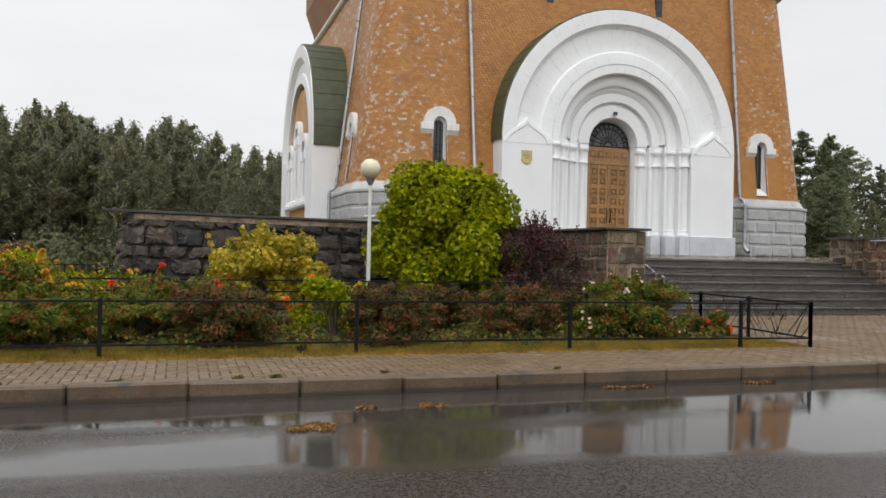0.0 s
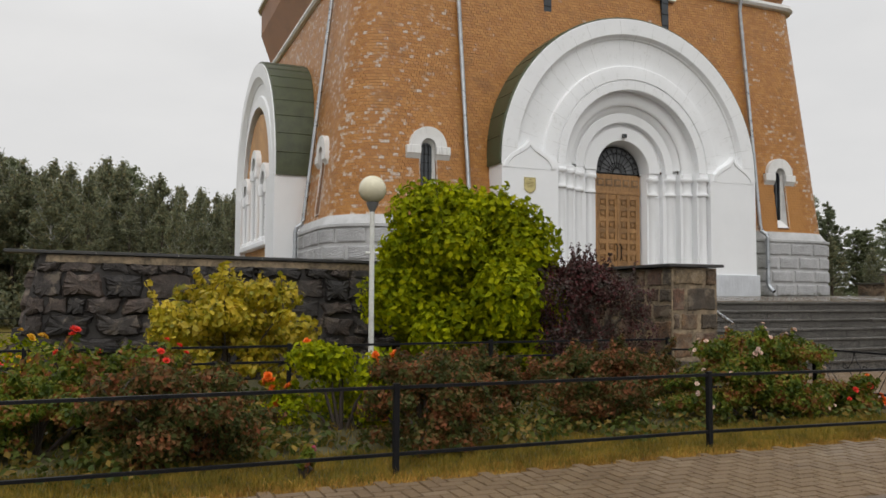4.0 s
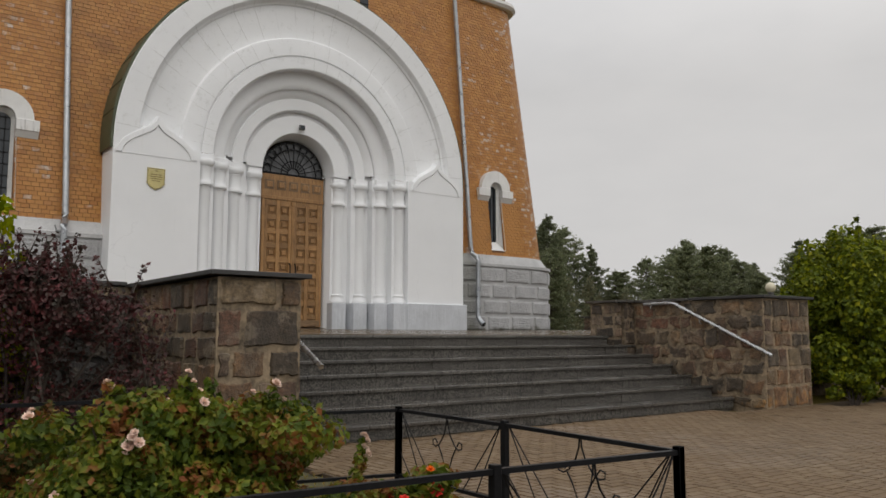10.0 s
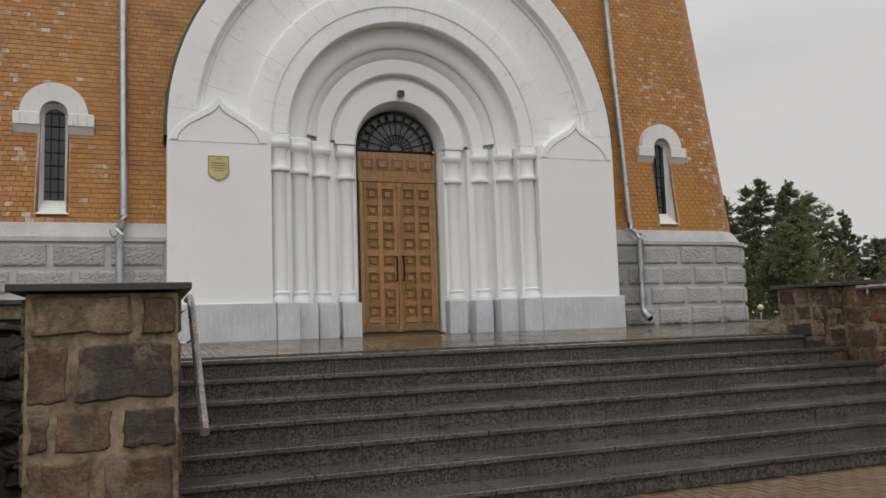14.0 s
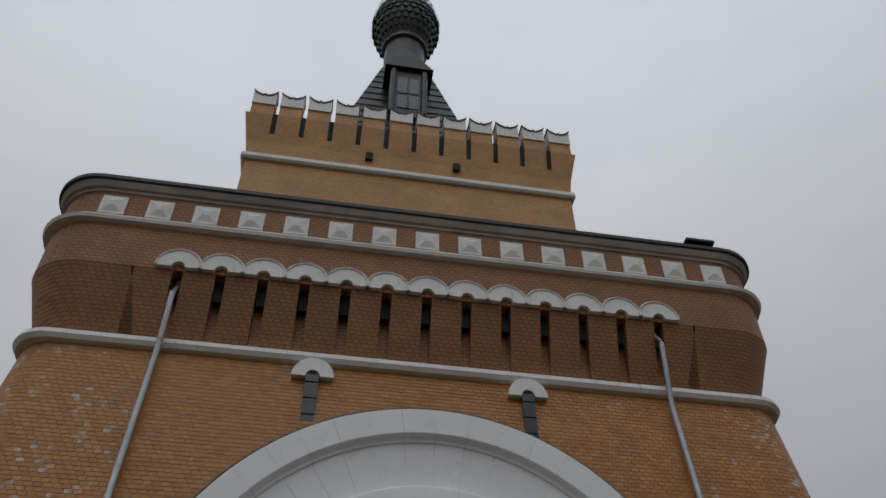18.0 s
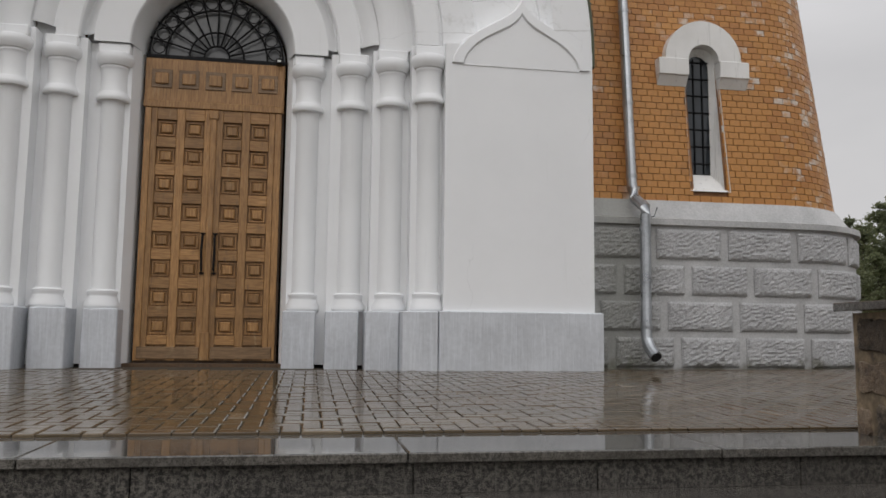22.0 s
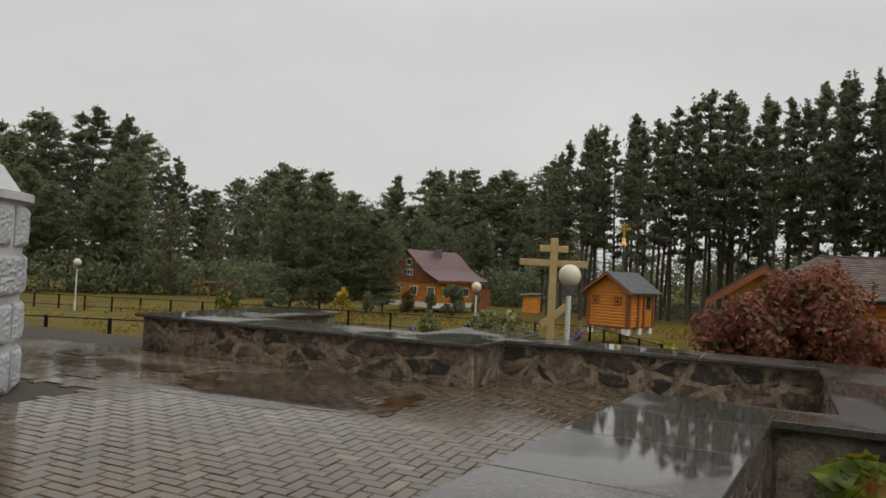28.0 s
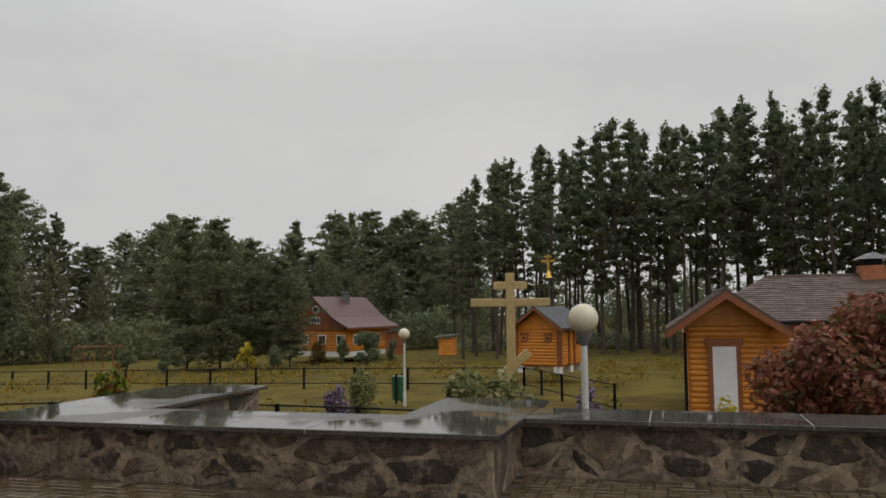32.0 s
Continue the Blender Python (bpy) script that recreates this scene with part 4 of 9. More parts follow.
def stone_face(root, p0, p1, z0, z1, out, material, mortar, size=(0.42, 0.24), seed=1, proud=0.035, regular=0.0, as_parts=False, joint=0.0):
    """Rough stones on a wall face from p0 to p1 (in plan), standing proud of the mortar towards out."""
    r = random.Random(seed + 500)
    p0, p1, out = Vector(p0), Vector(p1), Vector(out)
    along = (p1 - p0)
    length = along.length
    along.normalize()
    at = lambda u, v, d: Vector((p0.x + along.x * u + out.x * d, p0.y + along.y * u + out.y * d, v))
    verts, faces = [], []
    cells = course_cells(length, z0, z1, size, seed, 0.014 if regular > 0.5 else 0.045) if regular >= 0.5 else rubble_cells(length, z0, z1, size, seed)
    for poly in cells:
        # round the outline off, then draw it in by the joint
        ring = []
        for m, p in enumerate(poly):
            n = poly[(m + 1) % len(poly)]
            if math.dist(p, n) < 0.03:
                continue
            f = 0.09 if math.dist(p, n) > 0.12 else 0.25
            rough = 0.02 if regular <= 0.5 and math.dist(p, n) > 0.10 else 0.009
            for w in (f, 0.36, 0.66, 1 - f) if math.dist(p, n) > 0.12 else (f, 1 - f):
                ring.append((p[0] + (n[0] - p[0]) * w + r.uniform(-rough, rough), p[1] + (n[1] - p[1]) * w + r.uniform(-rough, rough)))
        if len(ring) < 3:
            continue
        cu, cv = sum(p[0] for p in ring) / len(ring), sum(p[1] for p in ring) / len(ring)
        g = r.uniform(0.006, 0.013) if regular >= 0.5 else r.uniform(0.004, 0.018)
        g += joint
        base = []
        for u, v in ring:
            d = math.hypot(u - cu, v - cv)
            q = max(0.5, 1 - (g + r.uniform(0, 0.008)) / max(d, 0.03))
            base.append((min(max(cu + (u - cu) * q, 0.004), length - 0.004), min(max(cv + (v - cv) * q, z0 + 0.004), z1 - 0.004)))
        d = proud * (1.0 if regular >= 0.5 else 0.6) * r.uniform(0.45, 1.25)
        tu, tv = (r.uniform(-0.25, 0.25), r.uniform(-0.25, 0.25)) if regular < 0.5 else (r.uniform(-0.08, 0.08), r.uniform(-0.08, 0.08)) if regular > 0.5 else (r.uniform(-0.2, 0.2), r.uniform(-0.2, 0.2))
        mid = [(cu + (u - cu) * 0.86, cv + (v - cv) * 0.86) for u, v in base]
        inn = [(cu + (u - cu) * 0.45, cv + (v - cv) * 0.45) for u, v in base]
        n = len(base)
        vs = [at(u, v, -0.012) for u, v in base]
        flatness = 0.06 if regular > 0.5 else 0.35
        vs += [at(u, v, d * r.uniform(1.0 - flatness, 1.0) * (1 + tu * (u - cu) / 0.2 + tv * (v - cv) / 0.2)) for u, v in mid]
        vs += [at(u, v, d * (r.uniform(0.98, 1.08) if regular >= 0.5 else r.uniform(0.95, 1.35))) for u, v in inn]
        vs.append(at(cu, cv, d * (1.04 if regular >= 0.5 else 1.2)))
        k = 0 if as_parts else len(verts)
        fs = []
        for j in range(n):
            q = (j + 1) % n
            fs.append((k + j, k + q, k + n + q, k + n + j))
            fs.append((k + n + j, k + n + q, k + 2 * n + q, k + 2 * n + j))
            fs.append((k + 2 * n + j, k + 2 * n + q, k + 3 * n))
        if as_parts:
            mesh_object("stone", vs, fs, material, root)
        else:
            verts += vs
            faces += fs
    if not as_parts:
        tagged(mesh_object("stones", verts, faces, material, root), kind="stuff")


def cap_slabs(root, x0, x1, y0, y1, z, material, along="x", step=1.1, thick=0.05, seed=2, label=""):
    r = random.Random(seed)
    a, end = (x0, x1) if along == "x" else (y0, y1)
    while a < end - 0.02:
        w = step * r.uniform(0.85, 1.15)
        b = a + w
        if end - b < step * 0.4:
            b = end
        row = (a + 0.0035, b - 0.0035, y0, y1, z - thick, z) if along == "x" else (x0, x1, a + 0.0035, b - 0.0035, z - thick, z)
        part("cap_slab", boxes(row, bevel=0.004), material, root, label)
        a = b
    part("cap_joint", boxes((x0 + 0.006, x1 - 0.006, y0 + 0.006, y1 - 0.006, z - thick + 0.002, z - 0.004)), M_PALE_JOINT, root)


PIER_Y = -7.80
CAP_Z = 0.46


def left_wall():
    root = thing("stone_wall", (0, 0, 0), 0, "dark rubble stone retaining wall beside the steps with thin cap", "stone wall")
    core = boxes((-5.06, STAIR_X0 - 0.03, PIER_Y + 0.03, -4.8, G - 0.3, CAP_Z - 0.06), (-14.0, -13.7, -4.75, 20.0, G - 0.3, CAP_Z - 0.02))
    part("wall_core", core, M_STONE_MORTAR, root)
    stone_face(root, (-5.06, PIER_Y + 0.03), (STAIR_X0 - 0.03, PIER_Y + 0.03), G, CAP_Z - 0.06, (0, -1), M_BLOCKSTONE, None, (0.47, 0.34), 11, 0.026, 1.0, True, 0.010)
    stone_face(root, (-5.06, -5.07), (-5.06, PIER_Y + 0.03), G, CAP_Z - 0.06, (-1, 0), M_BLOCKSTONE, None, (0.36, 0.31), 12, 0.028, 0.8, True, 0.012)
    stone_face(root, (STAIR_X0 - 0.03, PIER_Y + 0.03), (STAIR_X0 - 0.03, -4.8), G, CAP_Z - 0.06, (1, 0), M_BLOCKSTONE, None, (0.42, 0.30), 13, 0.026, 0.6, True, 0.018)
    cap_slabs(root, -5.16, STAIR_X0 + 0.05, PIER_Y - 0.06, -4.72, CAP_Z, M_CAP_EDGE, "y", 1.5, 0.045, 3)
    # the long garden wall rises a little towards its far end, which leans back
    before = set(root.children)
    part("wall_core", boxes((-14.4, -5.06, -5.07, -4.75, G - 0.5, CAP_Z - 0.06)), M_DARK_MORTAR, root)
    stone_face(root, (-14.4, -5.07), (-5.06, -5.07), G - 0.12, CAP_Z - 0.15, (0, -1), M_DARKSTONE, None, (0.52, 0.29), 14, 0.105, 0.5, False, 0.004)
    part("mortar_band", boxes((-14.30, -5.07, -5.11, -5.065, CAP_Z - 0.17, CAP_Z - 0.062)), M_STONE_MORTAR, root)
    stone_face(root, (-14.4, -4.75), (-14.4, -5.07), G - 0.12, CAP_Z - 0.06, (-1, 0), M_DARKSTONE, None, (0.35, 0.28), 16, 0.09, 0.5)
    for piece in set(root.children) - before:
        for v in piece.data.vertices:
            if v.co.x < -13.5:
                v.co.x += (v.co.z - G) * 0.20 * min(1.0, (-13.5 - v.co.x) / 0.8)
    cap_slabs(root, -14.5, -5.17, -5.16, -4.66, CAP_Z, M_CAP_EDGE, "x", 1.3, 0.045, 4)
    rise = Matrix.Identity(4)
    rise[2][0], rise[2][3] = -0.0112, -0.0112 * 5.17 + 0.02
    for piece in set(root.children) - before:
        piece.data.transform(rise)
    stone_face(root, (-14.0, 20.0), (-14.0, -4.75), G, CAP_Z, (-1, 0), M_DARKSTONE, None, (0.45, 0.28), 15, 0.04, 0.1)
    cap_slabs(root, -14.1, -13.6, -4.65, 20.0, CAP_Z + 0.06, M_CAP_EDGE, "y", 1.4, 0.045, 5)
    return root


left_wall()


def right_wall():
    """The planter wall east of the steps: a broad slab-covered top round a sunken bed."""
    root = thing("planter_wall", (0, 0, 0), 0, "rubble stone planter wall with broad wet granite slabs beside steps", "stone wall")
    z = 0.53
    t = z - 0.055
    core = boxes((4.28, 4.56, -6.3, -4.90, G - 0.3, t - 0.004), (4.02, 4.275, -5.08, -4.90, G - 0.3, t - 0.004), (7.75, 8.0, -6.3, -5.2, G - 0.3, t - 0.004), (4.56, 7.75, -6.3, -6.0, G - 0.3, t), (4.28, 5.72, PIER_Y + 0.03, -6.3, G - 0.3, t))
    part("wall_core", core, M_STONE_MORTAR, root)
    before = set(root.children)
    part("wall_core", boxes((4.00, 8.02, -4.95, -4.22, G - 0.3, t)), M_STONE_MORTAR, root)
    stone_face(root, (4.00, -4.22), (4.00, -5.08), -0.4, t, (-1, 0), M_FIELDSTONE_OB, None, (0.36, 0.26), 28, 0.016, 0.6, True, 0.018)
    stone_face(root, (8.02, -4.22), (4.00, -4.22), -0.16, t, (0, 1), M_FIELDSTONE, None, (0.40, 0.23), 23, 0.03, 0.3)
    stone_face(root, (7.75, -4.95), (4.56, -4.95), -0.7, t, (0, -1), M_FIELDSTONE, None, (0.45, 0.26), 24, 0.03, 0.2)
    stone_face(root, (8.02, -4.95), (8.02, -4.22), -0.2, t, (1, 0), M_FIELDSTONE, None, (0.45, 0.26), 26, 0.03, 0.2)
    cap_slabs(root, 3.92, 8.11, -4.99, -4.16, z, M_CAP, "x", 0.85, 0.045, 6)
    # the arm along the terrace stands a little askew
    pivot = Vector((3.92, -4.16, 0))
    skew = Matrix.Translation(pivot) @ Matrix.Rotation(radians(-4.65), 4, "Z") @ Matrix.Translation(-pivot)
    for piece in set(root.children) - before:
        piece.data.transform(skew)
    stone_face(root, (4.00, -5.08), (4.28, -5.08), -0.6, t, (0, -1), M_FIELDSTONE_OB, None, (0.30, 0.27), 29, 0.03, 0.6, True)
    stone_face(root, (4.28, -5.08), (4.28, PIER_Y + 0.03), G, t, (-1, 0), M_BLOCKSTONE, None, (0.36, 0.25), 21, 0.030, 0.5, True, 0.016)
    stone_face(root, (4.28, PIER_Y + 0.03), (5.72, PIER_Y + 0.03), G, t, (0, -1), M_BLOCKSTONE, None, (0.38, 0.29), 22, 0.028, 0.6, True, 0.012)
    stone_face(root, (5.72, -6.3), (8.0, -6.3), G, t, (0, -1), M_DARKSTONE, None, (0.42, 0.29), 27, 0.032, 0.3)
    stone_face(root, (7.75, -6.0), (7.75, -5.26), -0.7, t, (-1, 0), M_FIELDSTONE, None, (0.45, 0.26), 25, 0.03, 0.2)
    stone_face(root, (8.0, -6.3), (8.0, -5.30), -0.2, t, (1, 0), M_FIELDSTONE, None, (0.45, 0.26), 26, 0.03, 0.2)
    cap_slabs(root, 4.20, 4.60, -6.32, -4.96, z - 0.004, M_CAP, "y", 1.3, 0.045, 7)
    cap_slabs(root, 3.92, 4.198, -5.16, -4.96, z - 0.004, M_CAP, "x", 1.3, 0.045, 17)
    cap_slabs(root, 7.62, 8.06, -6.36, -5.26, z - 0.004, M_CAP, "y", 1.2, 0.045, 8)
    cap_slabs(root, 4.602, 7.618, -6.36, -5.94, z, M_CAP, "x", 1.2, 0.045, 9)
    cap_slabs(root, 4.20, 5.80, PIER_Y - 0.05, -6.362, z, M_CAP_EDGE, "y", 1.5, 0.045, 10)
    part("bed_soil", boxes((4.56, 7.75, -6.0, -4.92, G - 0.2, -0.35)), M_SOIL, root)
    return root


right_wall()

E_Z = 0.455        # top of the east walls


def east_wall():
    root = thing("parapet_wall", (0, 0, 0), 0, "low rubble stone parapet with wet dark granite coping round the terrace", "stone wall")
    t = E_Z - 0.05
    rows = ((10.80, 11.58, -2.33, 2.22, G - 0.3, t), (11.58, 13.8, 1.18, 2.22, G - 0.3, t), (11.58, 12.9, -2.33, -1.45, G - 0.3, t), (11.70, 12.25, -5.75, -2.33, G - 0.3, t), (8.2, 12.25, -6.6, -5.75, G - 0.3, t))
    part("wall_core", boxes(*rows), M_PARAPET_MORTAR, root)
    stone_face(root, (10.80, 2.22), (10.80, -2.33), -0.1, t, (-1, 0), M_FIELDSTONE_OB, None, (0.37, 0.20), 31, 0.022, 0.0, True, 0.018)
    stone_face(root, (10.80, -2.33), (11.70, -2.33), -0.1, t, (0, -1), M_FIELDSTONE_OB, None, (0.34, 0.22), 32, 0.016, 0.1, True, 0.018)
    stone_face(root, (11.70, -2.33), (11.70, -5.75), -0.15, t, (-1, 0), M_FIELDSTONE_OB, None, (0.40, 0.20), 33, 0.022, 0.0, True, 0.018)
    stone_face(root, (11.70, -5.75), (8.2, -5.75), -0.15, t, (0, 1), M_FIELDSTONE, None, (0.38, 0.21), 34, 0.03, 0.0)
    stone_face(root, (13.8, 2.22), (10.8, 2.22), -0.8, t, (0, 1), M_FIELDSTONE, None, (0.38, 0.22), 35, 0.03, 0.0)
    stone_face(root, (11.58, 1.18), (13.8, 1.18), -0.8, t, (0, -1), M_FIELDSTONE, None, (0.38, 0.22), 36, 0.03, 0.0)
    stone_face(root, (11.58, 1.18), (11.58, -1.45), -0.8, t, (1, 0), M_FIELDSTONE, None, (0.38, 0.22), 37, 0.03, 0.0)
    cap_slabs(root, 10.72, 11.64, -2.41, 2.30, E_Z, M_CAP, "y", 1.55, 0.04, 41)
    cap_slabs(root, 11.642, 13.88, 1.10, 2.30, E_Z, M_CAP, "x", 1.2, 0.04, 42)
    cap_slabs(root, 11.642, 12.98, -2.41, -1.38, E_Z, M_CAP, "x", 1.35, 0.04, 43)
    cap_slabs(root, 11.62, 12.33, -5.67, -2.412, E_Z, M_CAP, "y", 1.15, 0.04, 44)
    cap_slabs(root, 8.352, 12.33, -6.7, -5.672, E_Z, M_CAP, "x", 1.15, 0.04, 45)
    return root


east_wall()


# ---- church ----
CY = 8.80          # centre of the tower in depth


def front_y(z):
    """How far back the battered front face stands at a height."""
    return 0.62 + 0.112 * (z - 1.92)


def tower_loop(a, r, arc=10, side=14):
    """Points round a square with rounded corners, half width a, from the middle of the front, east about."""
    pts = []
    s = a - r
    for (cx, cy), a0 in (((s, -s), -90), ((s, s), 0), ((-s, s), 90), ((-s, -s), 180)):
        for k in range(arc + 1):
            w = radians(a0 + 90 * k / arc)
            pts.append((cx + r * math.cos(w), cy + r * math.sin(w)))
    out = []
    for k, p in enumerate(pts):
        q = pts[(k + 1) % len(pts)]
        out.append(p)
        d = math.dist(p, q)
        if d > 1.5:
            out += [(p[0] + (q[0] - p[0]) * j / side, p[1] + (q[1] - p[1]) * j / side) for j in range(1, side)]
    return out


RAD = 1.45         # radius of the tower's rounded corners at the foot


def rad(z):
    """The corners grow sharper towards the top."""
    return min(RAD, max(0.72, RAD - 0.098 * (z - 1.95))) if z < 9.45 else 1.05


def tower_shell(name, levels, material, parent, cap=True, door=False, gap=0.0):
    """levels: half width and height pairs, bottom to top."""
    loops = [[(x, CY + y, z) for x, y in tower_loop(a, min(rad(z), a * 0.9))] for a, z in levels]
    n = len(loops[0])
    verts = [v for lp in loops for v in lp]
    faces = [(k * n + j, k * n + (j + 1) % n, (k + 1) * n + (j + 1) % n, (k + 1) * n + j) for k in range(len(loops) - 1) for j in range(n)]
    if door:
        # leave the doorway of the front portal open
        faces = [f for f in faces if not (sum(verts[i][1] for i in f) / 4 < 1.5 and abs(sum(verts[i][0] for i in f)) / 4 < 2.9)]
    elif gap:
        # leave the middle of the front open for the slots
        faces = [f for f in faces if not (sum(verts[i][1] for i in f) / 4 < 2.0 and abs(sum(verts[i][0] for i in f)) / 4 < gap)]
    elif cap:
        faces.append(tuple((len(loops) - 1) * n + j for j in range(n)))
        faces.append(tuple(range(n))[::-1])
    ob = mesh_object(name, verts, faces, material, parent, smooth=True)
    return ob


church = thing("church_tower", (0, CY, 0), 0, "tall battered orange brick church tower with black onion dome", "church")


PLINTH = CY - 0.47 # half width of the plinth


def under_church(ob):
    ob.matrix_parent_inverse = Matrix.Translation((0, -CY, 0))
    return ob


def cpart(name, bm, material, label="", smooth=False):
    return under_church(part(name, bm, material, church, label, smooth))


def half(z):
    return CY - front_y(z)


def build_body():
    # plinth core, mouldings, brick core and upper stages
    under_church(tower_shell("plinth_core", [(PLINTH, -0.3), (PLINTH, 1.62)], M_ASHLAR_JOINT, church, door=True))
    under_church(tower_shell("plinth_moulding", [(PLINTH - 0.02, 1.61), (PLINTH + 0.05, 1.63), (PLINTH + 0.05, 1.70), (PLINTH - 0.02, 1.72), (PLINTH - 0.11, 1.90), (PLINTH - 0.13, 1.945), (PLINTH - 0.30, 1.945)], M_ASHLAR_JOINT, church, door=True))
    under_church(tower_shell("string_course", [(half(9.25) - 0.05, 9.22), (half(9.25) + 0.10, 9.26), (half(9.3) + 0.16, 9.34), (half(9.3) + 0.14, 9.44), (half(9.4) - 0.05, 9.50)], M_WHITE_TRIM, church))
    a = half(9.5)
    under_church(tower_shell("parapet_stage", [(a - 0.02, 9.46), (a + 0.40, 10.92)], M_BRICK_FAR, church, gap=5.2))
    under_church(tower_shell("parapet_wall", [(a + 0.36, 10.90), (a + 0.40, 10.905), (a + 0.41, 11.96)], M_BRICK_FAR, church))
    under_church(tower_shell("upper_string", [(a + 0.38, 11.94), (a + 0.52, 11.98), (a + 0.55, 12.05), (a + 0.50, 12.12), (a + 0.38, 12.14)], M_WHITE_TRIM, church))
    under_church(tower_shell("frieze", [(a + 0.36, 12.12), (a + 0.38, 12.90)], M_BRICK_FAR, church))
    under_church(tower_shell("cornice", [(a + 0.37, 12.84), (a + 0.42, 12.87), (a + 0.42, 12.93), (a + 0.47, 12.96), (a + 0.52, 13.08), (a + 0.52, 13.12)], M_CORNICE, church))
    under_church(tower_shell("roof_edge", [(a + 0.50, 13.10), (a + 0.57, 13.13), (a + 0.57, 13.22), (a + 0.44, 13.30), (a - 2.2, 14.2)], M_ROOF_DARK, church))


build_body()


WINDOWS = (-5.83, 5.83)


def brick_core():
    """The mortar body behind the brick skin, with window and door openings through the front."""
    zs = [1.9, 2.08, 2.9, 3.74, 3.92, 4.6, 5.4, 6.2, 7.9, 9.0, 9.3]
    loops = []
    for z in zs:
        a = half(z) - 0.022
        loops.append([(x, CY + y, z) for x, y in tower_loop(a, rad(z), 10, 1)])
    n = len(loops[0])
    verts = [v for lp in loops for v in lp]
    faces = [(k * n + j, k * n + (j + 1) % n, (k + 1) * n + (j + 1) % n, (k + 1) * n + j) for k in range(len(loops) - 1) for j in range(n - 1)]
    faces.append(tuple((len(loops) - 1) * n + j for j in range(n)))
    under_church(mesh_object("brick_core", verts, faces, M_MORTAR, church))
    verts, faces = [], []
    xs = [None, -6.03, -5.63, -4.5, -3.4, -2.6, -1.3, 0, 1.3, 2.6, 3.4, 4.5, 5.63, 6.03, None]
    for z in zs:
        a = half(z) - 0.022
        s = a - rad(z)
        row = [-max(s, 6.04)] + xs[1:-1] + [max(s, 6.04)]
        verts += [(min(max(x, -s), s) if z > 4 else x, CY - a, z) for x in row]
    w = len(xs)
    for k in range(len(zs) - 1):
        for i in range(w - 1):
            xm, zm = (verts[k * w + i][0] + verts[k * w + i + 1][0]) / 2, (zs[k] + zs[k + 1]) / 2
            if any(abs(xm - q) < 0.15 for q in WINDOWS) and 2.08 < zm < 3.92:
                continue
            if abs(xm) < 2.6 and zm < 4.8 or abs(xm) < 1.4 and zm < 6.0:
                continue
            faces.append((k * w + i, k * w + i + 1, (k + 1) * w + i + 1, (k + 1) * w + i))
    under_church(mesh_object("front_core", verts, faces, M_MORTAR, church))


brick_core()

WIN_X, WIN_W = 5.83, 0.36          # the two tall front windows
PORTAL_R, PORTAL_ZC = 4.12, 3.45


def covered(z):
    """Stretches of a front, as centre and half width, that a portal, window or hood covers at a height."""
    out = []
    if z < PORTAL_ZC:
        out.append((0.0, PORTAL_R - 0.03))
    elif z < PORTAL_ZC + PORTAL_R - 0.03:
        out.append((0.0, math.sqrt((PORTAL_R - 0.03) ** 2 - (z - PORTAL_ZC) ** 2)))
    for wx in (-WIN_X, WIN_X):
        if 3.41 < z < 3.74:
            out.append((wx, 0.57))
        elif 2.06 < z <= 3.41:
            out.append((wx, 0.225))
        elif 3.74 <= z < 4.2:
            out.append((wx, math.sqrt(max(0.0, 0.47 ** 2 - (z - 3.74) ** 2))))
    return out


def clip_brick(x0, x1, z):
    """What is left of a brick beside the openings, or None."""
    for c, w in covered(z):
        if w < 0.01 or x1 <= c - w or x0 >= c + w:
            continue
        if x0 < c - w:
            x1 = c - w
        elif x1 > c + w:
            x0 = c + w
        else:
            return None
    return (x0, x1) if x1 - x0 > 0.02 else None


